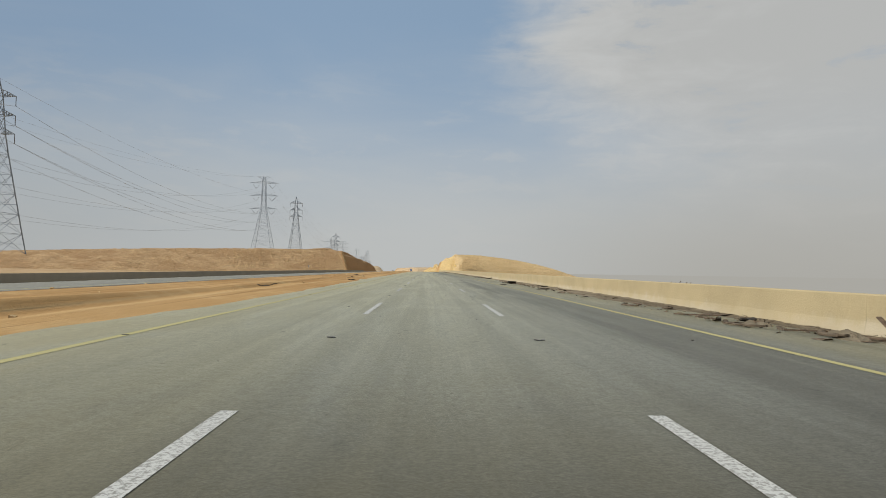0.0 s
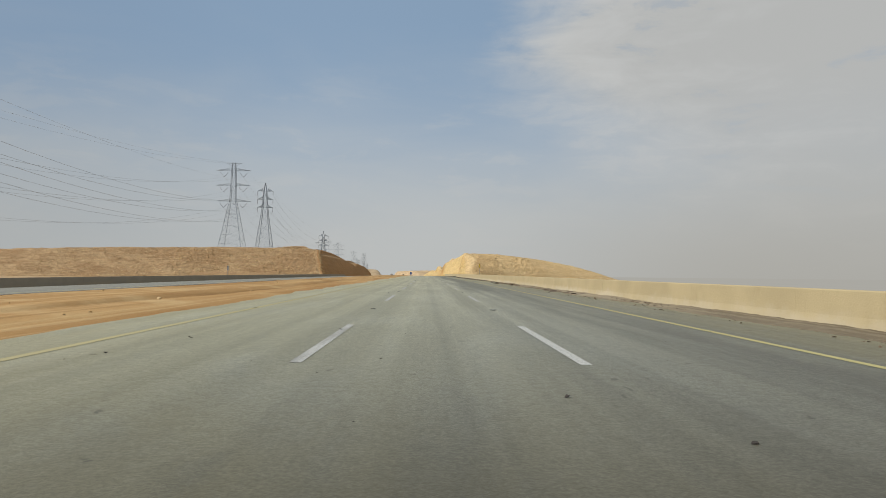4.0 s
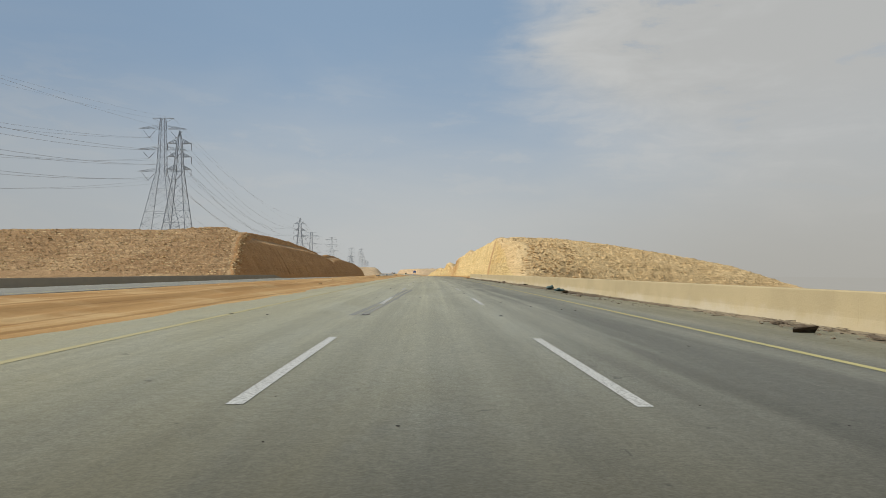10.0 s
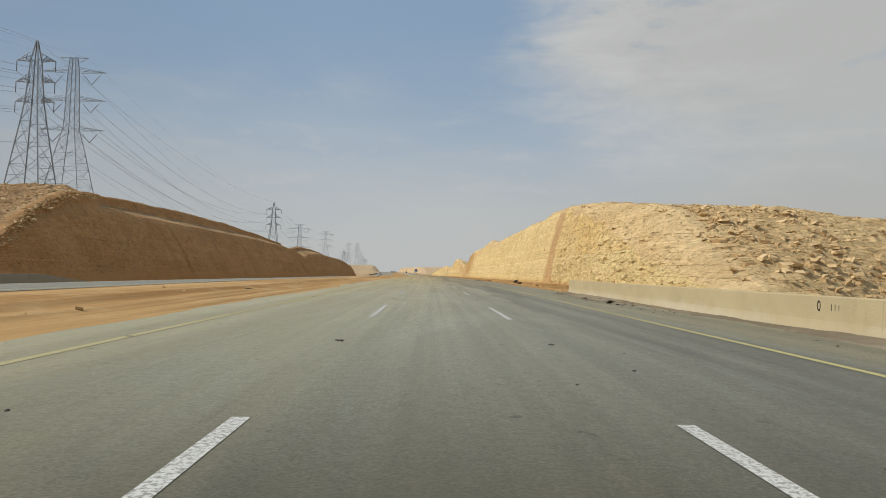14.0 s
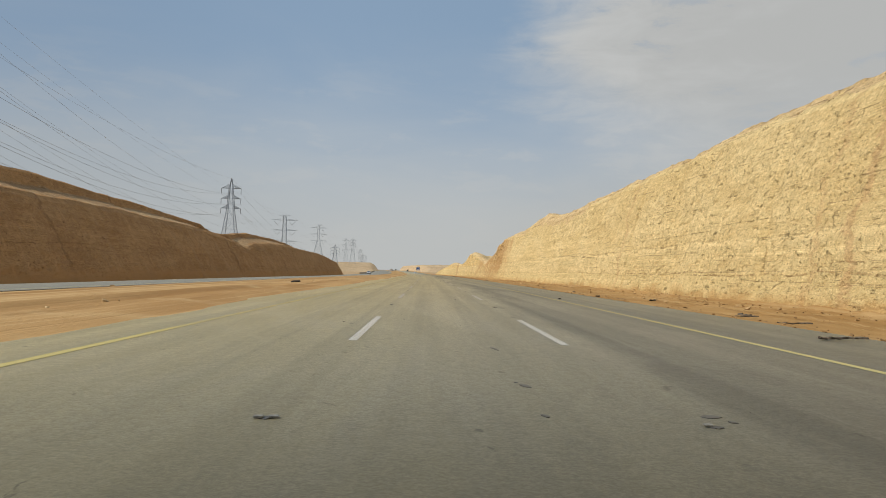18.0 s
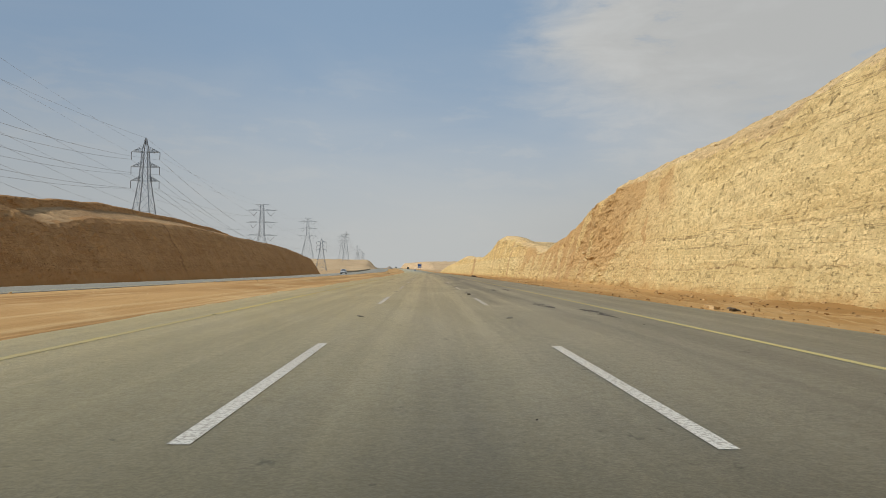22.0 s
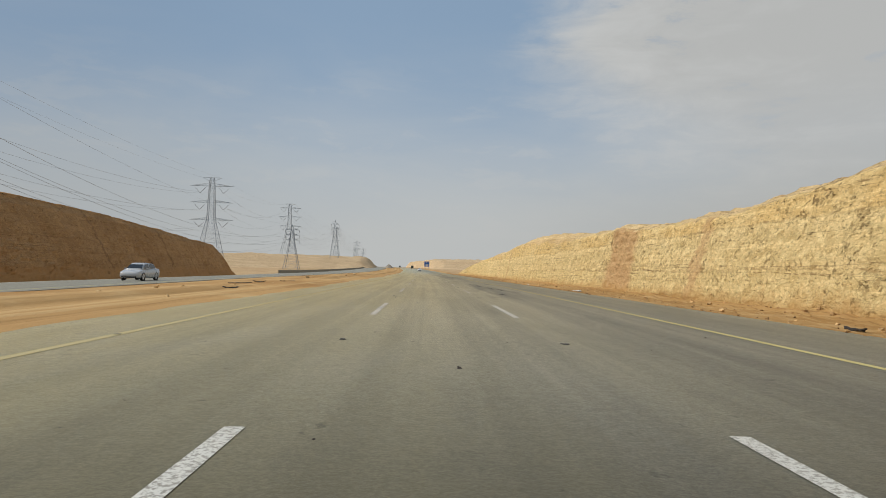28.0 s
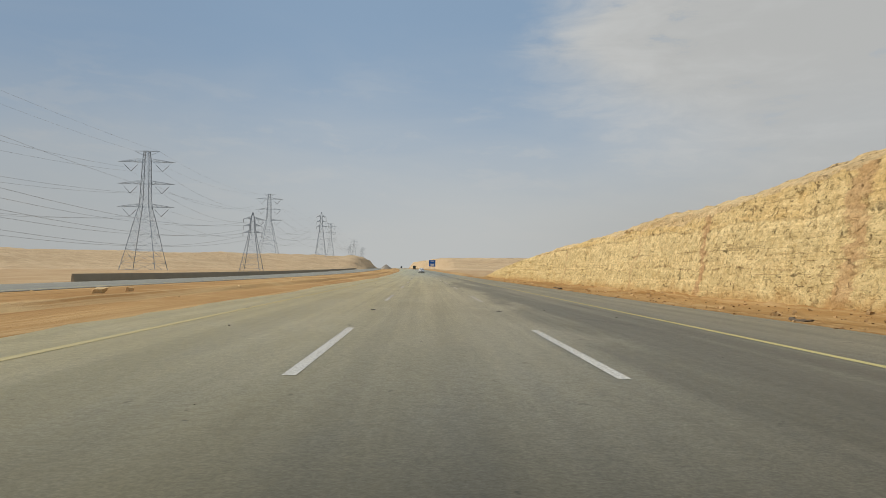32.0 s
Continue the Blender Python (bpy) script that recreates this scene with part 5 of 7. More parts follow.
# along, to the right, height of the top, spread and height against the first tower of its line
LINE_A = [(120, -178, 62.0, 1, 1), (613.4, -143.3, 84.8, 1.05, 1.15), (1094, -122.9, 52.5, 1.02, 1), (1325.5, -110.4, 58.0, 0.87, 0.83), (1600, -82.6, 53.0, 0.6, 0.74), (1716, -58.9, 38.9, 0.5, 0.46), (1900, -52, 34.0, 0.4, 0.4)]
LINE_B = [(168, -108.2, 47.4, 1, 1), (503.7, -95.4, 55.0, 1, 1.05), (756.8, -91.4, 43.3, 1, 1), (1086, -73, 25.0, 0.9, 0.64), (1274.5, -63.8, 40.6, 0.72, 0.75), (1497, -54.3, 24.0, 0.5, 0.34), (1700, -48, 27.0, 0.4, 0.4)]
tower_a, tower_b = tower_suspension(), tower_tension()


def tower_pose(row, height):
    s_, o_, top, wide, tall = row
    return at(s_, o_, top - height * tall) @ Matrix.Diagonal((wide, wide, tall, 1))


for first, line, height in ((tower_a, LINE_A, 57), (tower_b, LINE_B, 44)):
    first.matrix_world = tower_pose(line[0], height)
    for row in line[1:]:
        copy_thing(first, tower_pose(row, height))


def cable(p, q, sag, radius, label):
    data = bpy.data.curves.new("power_cable", "CURVE")
    data.dimensions, data.bevel_depth, data.bevel_resolution = "3D", radius, 1
    data.materials.append(WIRE)
    spline = data.splines.new("POLY")
    spline.points.add(23)
    for i in range(24):
        f = i / 23
        spot = p.lerp(q, f)
        spline.points[i].co = (spot.x, spot.y, spot.z - 4 * sag * f * (1 - f), 1)
    return tagged(new("power_cable", data), label, "cable", "power line cables")


def string_line(line, arms, reach, drop, tall, sag_rate, earth):
    for near, far in zip(line, line[1:]):
        a, b = tower_pose(near, tall), tower_pose(far, tall)
        length = (b.translation - a.translation).length
        for h in arms:
            for side in (-1, 1):
                cable(a @ Vector((side * reach, 0, h - drop)), b @ Vector((side * reach, 0, h - drop)), sag_rate * length, 0.036, "thin gray power cable sagging between towers")
        for x in earth:
            cable(a @ Vector((x, 0, tall)), b @ Vector((x, 0, tall)), 0.6 * sag_rate * length, 0.024, "thin gray earth wire between tower tops")


string_line(LINE_A, ARMS_A, 6.9, 4.3, 57, 0.042, (-5.4, 5.4))
string_line([(-170, -120, 47, 1, 1)] + LINE_B, ARMS_B, 4.6, 2.5, 44, 0.042, (0.0,))


# ---- road studs ----
def stud_mesh():
    bm = block((0.08, 0.075, 0.016), 0.006, (0, 0, 0.008))
    return bm_mesh("road_stud", bm, STUD)


STUD = plain("dull_stud_plastic", (0.20, 0.19, 0.16), 0.5, 0.0, 0.4, 30.0)
TAR = plain("dark_bitumen", (0.075, 0.071, 0.061), 0.6, 0.0, 0.3, 14.0)
stud_data = stud_mesh()
rng = random.Random(7)


def blot_mesh(name, rx, ry, mat, seed, thick=0.004, cuts=18):
    r = random.Random(seed)
    pts = [(rx * math.cos(a) * (0.65 + 0.5 * r.random()), ry * math.sin(a) * (0.65 + 0.5 * r.random()), thick) for a in np.linspace(0, 2 * math.pi, cuts, endpoint=False)]
    verts = [(0, 0, thick + 0.002)] + pts + [(x * 1.04, y * 1.04, -0.002) for x, y, _ in pts]
    faces = [(0, 1 + i, 1 + (i + 1) % cuts) for i in range(cuts)] + [(1 + i, 1 + cuts + i, 1 + cuts + (i + 1) % cuts, 1 + (i + 1) % cuts) for i in range(cuts)]
    return mesh_of(name, verts, faces, mat, smooth=False)


pads = [blot_mesh("stud_pad", 0.06, 0.055, TAR, 40 + i) for i in range(5)]
for k_ in range(-1, 56):
    for side in (-1.82, 1.82):
        pad = part("stud_pad", pads[rng.randrange(5)], road, "", at(18 * k_ + 12.2, side, 0.004, rng.uniform(-20, 20)))
        for j in range(2 if rng.random() < 0.35 else 1):
            part("road_stud", stud_data, pad, "", Matrix.Translation((-0.06 + 0.12 * j if rng.random() < 0.6 else 0.0, rng.uniform(-0.02, 0.02), 0.004)))
    part("stud_pad", pads[rng.randrange(5)], road, "", at(18 * k_ + 12.2, -5.42, 0.008, rng.uniform(-20, 20)))

# ---- marks on the asphalt ----
SKID = paint_material("faint_rubber_mark", (0.125, 0.118, 0.097), (0.165, 0.155, 0.125), 0.46, 0.44, 0.6)
CRACK = paint_material("sealed_crack", (0.032, 0.030, 0.027), (0.07, 0.067, 0.056), 0.55, film=0.3)
OLD_TAR = paint_material("old_tar", (0.06, 0.056, 0.047), (0.09, 0.085, 0.07), 0.5, film=0.55)


def streak(name, points, width, mat, h=0.004):
    s_, o_ = np.array([p[0] for p in points], float), np.array([p[1] for p in points], float)
    f_ = np.linspace(0, 1, 24)
    ss, oo = np.interp(f_, np.linspace(0, 1, len(s_)), s_), np.interp(f_, np.linspace(0, 1, len(o_)), o_)
    d_s, d_o = np.gradient(ss), np.gradient(oo)
    norm = np.hypot(d_s, d_o) + 1e-6
    w_ = width / 2 * (0.7 + 0.6 * grain(f_ * 9, 0 * f_, len(name) + s_[0]))
    a_s = np.stack([ss - d_o / norm * w_, ss + d_o / norm * w_], 1)
    a_o = np.stack([oo + d_s / norm * w_, oo - d_s / norm * w_], 1)
    return part(name, sheet(name, a_s, a_o, np.full_like(a_s, h), mat), road)


for lane_ in (0.0, -0.28):
    streak("tyre_mark", [(289, -1.22 + lane_), (280.3, -1.46 + lane_), (275.5, -1.52 + lane_), (272, -1.62 + lane_), (264, -1.9 + lane_)], 0.15, SKID)
streak("sealed_crack", [(207.0, 1.5), (207.12, 2.1), (207.02, 2.5), (206.9, 3.0), (206.95, 3.4)], 0.028, CRACK)
streak("sealed_crack", [(777, 1.86), (774.5, 1.95), (771.5, 2.06), (769, 2.10), (767.5, 2.14), (766.0, 2.12), (763.0, 2.2)], 0.035, CRACK)
streak("sealed_crack", [(500.0, -1.5), (500.3, -0.9), (500.35, -0.28), (499.7, 0.45), (499.5, 1.4)], 0.022, OLD_TAR)
streak("sealed_crack", [(802.0, 3.5), (801.3, 3.8), (799.8, 4.35)], 0.05, CRACK)
streak("sealed_crack", [(317.6, 0.0), (317.5, 1.45)], 0.10, CRACK)
streak("sealed_crack", [(318.5, 0.1), (318.4, 1.4)], 0.08, CRACK)

for s_, o_, rx_, ry_ in ((446.0, 0.52, 0.07, 0.16), (444.5, 0.48, 0.05, 0.10), (444.6, 1.95, 0.12, 0.11), (444.4, 2.05, 0.05, 0.07), (446.2, 0.45, 0.03, 0.05), (449.5, 0.51, 0.04, 0.16), (449.3, 0.55, 0.03, 0.12), (462.0, 2.04, 0.10, 0.14),
                          (642.0, 2.66, 0.05, 0.06), (640.8, 2.5, 0.03, 0.04), (642.5, 1.72, 0.03, 0.10), (642.4, 1.93, 0.03, 0.09), (644.0, 4.46, 0.10, 0.22)):
    part("tar_spot", blot_mesh("tar_spot", rx_ * 0.75, ry_ * 0.75, OLD_TAR, int(s_ * 10 + o_ * 7), 0.003, 14), road, "", at(s_, o_, 0.003, 20))

# ---- signs ----
YELLOW = plain("yellow_sign_sheet", (0.92, 0.62, 0.025), 0.4, 0.0, 0.08)
BLACK = plain("black_sign_film", (0.022, 0.02, 0.018), 0.45, 0.0, 0.2)
BLUE = plain("blue_sign_sheet", (0.02, 0.14, 0.50), 0.4, 0.0, 0.1)
WHITE = plain("white_sign_sheet", (0.75, 0.76, 0.76), 0.4, 0.0, 0.06)
POST = plain("gray_steel_post", (0.30, 0.30, 0.29), 0.5, 0.6, 0.15)


def pole_mesh(name, r, h, mat, sides=14):
    bm = bmesh.new()
    bmesh.ops.create_cone(bm, cap_ends=True, segments=sides, radius1=r, radius2=r, depth=h, matrix=Matrix.Translation((0, 0, h / 2)))
    return bm_mesh(name, bm, mat, True)


def hazard_marker():
    sign = tagged(new("hazard_marker"), "yellow and black striped hazard marker on a steel post", "road sign")
    part("post", pole_mesh("post", 0.035, 3.3, POST), sign)
    bm = block((0.30, 0.012, 0.86), 0.005, (0, -0.045, 2.93))
    plate = part("plate", bm_mesh("plate", bm, YELLOW), sign)
    for i in range(-1, 4):
        z0 = 2.50 + 0.26 * i
        quad = [(-0.147, z0), (0.147, z0 + 0.24), (0.147, z0 + 0.24 + 0.13), (-0.147, z0 + 0.13)]
        quad = [(x, min(3.355, max(2.505, z))) for x, z in quad]
        if max(z for _, z in quad) - min(z for _, z in quad) < 0.03:
            continue
        part("stripe", mesh_of("stripe", [(x, -0.0545, z) for x, z in quad], [(0, 1, 2, 3)], BLACK, smooth=False), plate, "black diagonal stripe")
    for z in (2.65, 3.2):
        part("clamp", bm_mesh("clamp", block((0.09, 0.06, 0.04), 0.008, (0, -0.02, z)), POST), sign)
    return sign


marker = hazard_marker()
marker.matrix_world = at(227.0, 9.93, -0.42, -24)


def marker_back():
    """A hazard marker that faces the other traffic: its back is bare."""
    sign = tagged(new("marker_post"), "dark back of a pale-rimmed hazard marker on a post", "road sign")
    part("post", pole_mesh("post", 0.04, 2.9, POST), sign)
    plate = part("plate", bm_mesh("plate", block((0.36, 0.012, 0.95), 0.005, (0, 0.05, 2.5)), WHITE), sign, "pale plate")
    part("back", bm_mesh("back", block((0.25, 0.012, 0.84), 0.004, (0, 0.04, 2.5)), RUBBER), plate, "dark bare back")
    return sign


marker = marker_back()
marker.matrix_world = at(244, -42.9, -0.85)


def direction_sign():
    sign = tagged(new("direction_sign"), "blue roadside sign with a white panel on two posts", "road sign")
    for x in (-1.1, 1.1):
        part("post", pole_mesh("post", 0.09, 5.6, POST), sign, "", Matrix.Translation((x, 0.1, 0)))
    panel = part("panel", bm_mesh("panel", block((3.3, 0.06, 3.4), 0.03, (0, 0, 3.95)), BLUE), sign)
    part("white_panel", bm_mesh("white_panel", block((1.9, 0.02, 1.1), 0.01, (0.1, -0.045, 3.15)), WHITE), panel)
    for z, w in ((5.2, 2.1), (4.75, 1.5)):
        part("lettering_bar", bm_mesh("lettering_bar", block((w, 0.012, 0.22), 0.004, (0, -0.041, z)), WHITE), panel)
    return sign


board = direction_sign()
board.matrix_world = at(1130, 9.6, -0.1)

# ---- tyres and litter ----
def lathe(profile, segments, mat, name):
    verts, faces = [], []
    n_ = len(profile)
    for i in range(segments):
        a = 2 * math.pi * i / segments
        verts += [(r * math.cos(a), r * math.sin(a), z) for r, z in profile]
    for i in range(segments):
        j = (i + 1) % segments
        faces += [(i * n_ + q, j * n_ + q, j * n_ + (q + 1) % n_, i * n_ + (q + 1) % n_) for q in range(n_)]
    return mesh_of(name, verts, faces, mat)


TYRE = lathe([(0.20, 0.02), (0.27, 0.0), (0.33, 0.015), (0.36, 0.05), (0.365, 0.10), (0.36, 0.15), (0.33, 0.185), (0.27, 0.20), (0.20, 0.18), (0.215, 0.17), (0.29, 0.16), (0.33, 0.10), (0.29, 0.04), (0.215, 0.03)], 40, RUBBER, "tyre")


def discarded_tyre(m_, label, scale=1.0):
    tyre = tagged(new("discarded_tyre"), label, "tyre", "discarded tyres")
    part("carcass", TYRE, tyre)
    bm = bmesh.new()
    for i in range(36):
        a = 2 * math.pi * i / 36
        bmesh.ops.create_cube(bm, size=1.0, matrix=Matrix.Rotation(a, 4, "Z") @ Matrix.Translation((0.366, 0, 0.10)) @ Matrix.Rotation(0.25 * (-1) ** i, 4, "X") @ Matrix.Diagonal((0.014, 0.034, 0.13, 1)))
    part("tread", bm_mesh("tread", bm, RUBBER), tyre)
    tyre.matrix_world = m_ @ Matrix.Diagonal((scale, scale, scale, 1))
    return tyre


soil = lambda s, o: float(soil_right(np.array([s]), np.array([o]))[0])
discarded_tyre(at(448.3, 13.7, soil(448.3, 13.7) + 0.17, 20, 12, -24), "black worn tyre leaning on the sandy roadside bank", 1.0)
discarded_tyre(at(437.3, 12.7, soil(437.3, 12.7) + 0.02, 0, 8, -10), "black worn tyre lying flat on the roadside sand", 0.92)


discarded_tyre(at(669.5, 9.75, soil(669.5, 9.75) + 0.02, 0, 4, 6), "large black lorry tyre lying at the foot of the rock cut", 1.35)
discarded_tyre(at(96.6, -10.5, 0.10, 0, 5, -8), "black worn tyre lying at the rut in the sand median", 0.85)
discarded_tyre(at(492.6, -11.2, 0.02, 0, 3, -4), "black worn tyre lying on the sand median", 1.0)


def tread_strip(length, width, bend, lift, seed):
    """A torn strip of lorry tyre tread, curled at the ends."""
    r = random.Random(seed)
    n_ = 14
    verts, faces = [], []
    for i in range(n_ + 1):
        f = i / n_
        x = (f - 0.5) * length
        y = bend * math.sin(math.pi * f) + 0.04 * r.uniform(-1, 1)
        z = 0.01 + 0.25 * lift * abs(2 * f - 1) ** 2.2 + 0.02 * r.random()
        w = width * (0.32 + 0.16 * r.uniform(-1, 1)) * (1 if 0 < i < n_ else 0.5)
        roll = r.uniform(-0.25, 0.25)
        for sy, dz in ((-1, 0.0), (-1, 0.035), (-0.3, 0.045), (0.3, 0.045), (1, 0.035), (1, 0.0)):
            verts.append((x, y + sy * w, z + dz + roll * sy * w))
    for i in range(n_):
        for q in range(6):
            a, b = i * 6 + q, i * 6 + (q + 1) % 6
            faces.append((a, b, b + 6, a + 6))
    faces += [tuple(range(5, -1, -1)), tuple(range(n_ * 6, n_ * 6 + 6))]
    return mesh_of("tread_strip", verts, faces, DEBRIS if seed in (1, 3, 4, 5) else RUBBER, smooth=False)


STRIPS = [tread_strip(1.1, 0.20, 0.15, 0.10, 1), tread_strip(0.7, 0.24, 0.06, 0.16, 2), tread_strip(1.7, 0.18, 0.30, 0.06, 3), tread_strip(0.45, 0.16, 0.05, 0.05, 4), tread_strip(0.9, 0.26, -0.2, 0.22, 5)]


def strip_at(i, s, off, h=0.0, spin=80.0, label="torn dark strip of lorry tyre tread on the ground"):
    ob = tagged(new("tyre_tread_strip", STRIPS[i]), label, "tyre debris", "torn tyre strips")
    ob.matrix_world = at(s, off, h, spin)
    return ob


SHOULDER = "torn dark tyre strip on the dirty shoulder beside the barrier"
for i, s_, o_, a_ in ((2, 24.6, 7.3, 85), (0, 22.8, 8.0, 75), (4, 17.6, 7.1, 100), (1, 17.4, 8.1, 40), (2, 16.2, 7.4, 95), (0, 13.7, 8.0, 80), (3, 51.3, 8.3, 60), (3, 64.0, 7.5, 20), (3, 63.5, 7.65, 40), (3, 63.0, 7.0, 10), (1, 63.6, 7.8, 30), (3, 54.0, 5.95, 5), (3, 55.0, 5.98, 8), (3, 59.0, 7.42, 15), (3, 58.5, 7.42, 30),
                      (4, 100.6, 7.8, 86), (0, 97.0, 7.9, 100), (3, 88.8, 7.7, 30), (4, 163.5, 7.8, 95), (1, 178.9, 8.1, 70), (3, 161.2, 8.1, 85), (3, 209.6, 7.2, 80), (0, 209.9, 7.8, 95),
                      (4, 335.4, 8.2, 80), (1, 333.7, 8.4, 110), (3, 262.0, 8.2, 85), (0, 258.2, 8.3, 92), (3, 306.0, 8.1, 80)):
    strip_at(i, s_, o_, 0.01, a_, SHOULDER)
for i, s_, o_, h_, a_ in ((1, 63.5, -7.4, 0.06, 35), (3, 65.5, -7.45, 0.04, 80), (3, 74.5, -9.03, 0.05, 75), (2, 78.2, -9.08, 0.05, 86), (4, 78.4, -9.05, 0.08, 88), (1, 86.6, -10.2, 0.06, 20), (3, 85.5, -8.45, 0.04, 50), (4, 38.7, -9.5, 0.1, 15), (2, 41.5, -9.9, 0.1, 70), (0, 74.2, -11.5, 0.08, 60), (1, 715.9, -9.4, 0.10, 10),
                          (2, 726.6, -11.9, 0.05, 50), (0, 735.3, -10.8, 0.05, 20), (3, 377.2, -9.6, 0.1, 60), (4, 731.7, -12.0, 0.05, 30)):
    strip_at(i, s_, o_, h_, a_, "torn dark tyre strip lying on the sand median")
for i, s_, o_, a_ in ((1, 679.0, 10.4, 84), (1, 685.0, 10.1, 88), (1, 695.5, 10.2, 80), (1, 701.5, 10.1, 95), (1, 653.6, 9.8, 20), (3, 653.5, 8.9, 60), (1, 476.5, 12.3, 50), (0, 461.5, 10.3, 10), (0, 458.5, 10.4, 5), (0, 478.6, 10.8, 20), (1, 494.5, 11.8, 80), (1, 832.0, 9.4, 84), (4, 838.0, 10.4, 86), (2, 840.0, 10.7, 80), (0, 802.3, 9.6, 84), (1, 481.0, 10.3, 60), (3, 648.0, 9.9, 80), (4, 558.6, 10.3, 70), (0, 463.0, 11.1, 80), (3, 507.3, 11.5, 60)):
    strip_at(i, s_, o_, soil(s_, o_) + 0.01, a_, "torn dark tyre strip at the foot of the rock cut")
STRIPS.append(tread_strip(0.22, 0.09, 0.03, 0.02, 9))
for i, s_, o_ in ((5, 631.5, 3.2), (5, 567.6, 1.8), (5, 524.9, 1.15), (5, 471.3, 5.9)):
    strip_at(i, s_, o_, 0.0, 70, "small scrap of tyre rubber on the asphalt")
strip_at(0, 452.3, 7.95, 0.005, 8, "straight dark rubber strip lying on the asphalt shoulder")

PLANK = bm_mesh("plank", block((0.12, 1.3, 0.03), 0.006, (0, 0, 0.02)), WOOD)
for s_, o_, h_, a_, t_p in ((13.0, 8.35, 0.02, 30, 0), (14.6, 8.2, 0.02, 70, 0), (25.6, 7.8, 0.02, -8, 0), (12.4, 8.45, 0.05, 10, 38), (209.2, 8.2, 0.02, 50, 0), (19.5, 7.6, 0.02, 60, 0), (98.5, 8.1, 0.03, 25, 8)):
    ob = tagged(new("wood_plank", PLANK), "short gray weathered wooden plank by the barrier", "plank", "wooden planks")
    ob.matrix_world = at(s_, o_, h_, a_, t_p)


def crumpled(name, size, seed, mat):
    r = random.Random(seed)
    bm = bmesh.new()
    bmesh.ops.create_icosphere(bm, subdivisions=2, radius=1.0)
    for v in bm.verts:
        v.co = Vector((v.co.x * size[0] * r.uniform(0.6, 1.2), v.co.y * size[1] * r.uniform(0.6, 1.2), max(0.0, (v.co.z * 0.5 + 0.5) * size[2] * r.uniform(0.5, 1.3))))
    return bm_mesh(name, bm, mat)


for s_, o_, size, mat, label, kind in ((292.6, 8.35, (0.28, 0.4, 0.28), CLOTH, "crumpled dark green plastic sheet by the barrier", "litter"), (288.1, 8.1, (0.35, 0.5, 0.20), CLOTH, "crumpled teal plastic sheet by the barrier", "litter"),
                                       (218.4, 8.3, (0.08, 0.09, 0.12), LITTER, "small white bucket scrap by the barrier", "litter"), (754.0, 10.2, (0.16, 0.2, 0.1), LITTER, "white litter on the roadside sand", "litter"),
                                       (735.5, 11.0, (0.4, 0.6, 0.06), LITTER, "pale flattened bag on the roadside sand", "litter")):
    ob = tagged(new("litter", crumpled("litter", size, int(s_), mat)), label, kind)
    ob.matrix_world = at(s_, o_, 0.02 if s_ < 400 else soil(s_, o_))

# ---- loose stones ----
def stone_shape(seed):
    """An angular broken block."""
    r = random.Random(seed)
    corners = [(x * r.uniform(0.35, 1.25), y * r.uniform(0.3, 1.1), z * r.uniform(0.2, 0.75)) for z in (-1, 1) for y in (-1, 1) for x in (-1, 1)]
    quads = [(0, 1, 3, 2), (4, 6, 7, 5), (0, 4, 5, 1), (1, 5, 7, 3), (3, 7, 6, 2), (2, 6, 4, 0)]
    faces = []
    for a, b, c, d in quads:
        faces += [(a, d, c), (a, c, b)] if r.random() < 0.5 else [(a, d, b), (b, d, c)]
    return np.array(corners), np.array(faces)


SHAPES = [stone_shape(i) for i in range(16)]


def scatter(name, label, places, mat=None, flat=1.0):
    """Many stones in one mesh; places are rows of s, off, h, size."""
    vs, fs, total = [], [], 0
    r = np.random.RandomState(len(places))
    base = W(places[:, 0], places[:, 1], places[:, 2])
    for p, size in zip(base, places[:, 3]):
        v_, f_ = SHAPES[r.randint(16)]
        a = r.rand() * 6.283
        c, d = math.cos(a), math.sin(a)
        q = v_ * size * np.array([1.0, 1.0, flat])
        lean = 1.0 * (r.rand() - 0.5)
        e, f = math.cos(lean), math.sin(lean)
        q = np.stack([q[:, 0] * e - q[:, 2] * f, q[:, 1], q[:, 0] * f + q[:, 2] * e], -1)
        q = np.stack([q[:, 0] * c - q[:, 1] * d, q[:, 0] * d + q[:, 1] * c, q[:, 2]], -1) + p
        vs.append(q)
        fs.append(f_ + total)
        total += len(v_)
    return tagged(new(name, mesh_of(name, np.concatenate(vs), np.concatenate(fs), mat or STONE, smooth=False)), label, "rocks", kind="stuff")


r = np.random.RandomState(5)


def slope_places(count, ss, oo, hh, size, keep=None):
    flat = np.stack([ss.ravel(), oo.ravel(), hh.ravel()], -1)
    if keep is not None:
        flat = flat[keep(flat)]
    pick = flat[r.randint(0, len(flat), count)]
    big = size[0] + (size[1] - size[0]) * r.rand(count) ** 4
    return np.concatenate([pick + (r.rand(count, 3) - 0.5) * (0.5, 0.5, 0.1), big[:, None]], 1)
def on_bed(f, step, seed):
    """Where the beds crop out as rows of stones."""
    return np.sin(f[:, 2] * 6.283 / step + 7.0 * fbm(f[:, 0] * 0.06, f[:, 1] * 0.06, seed, 3)) > 0.15


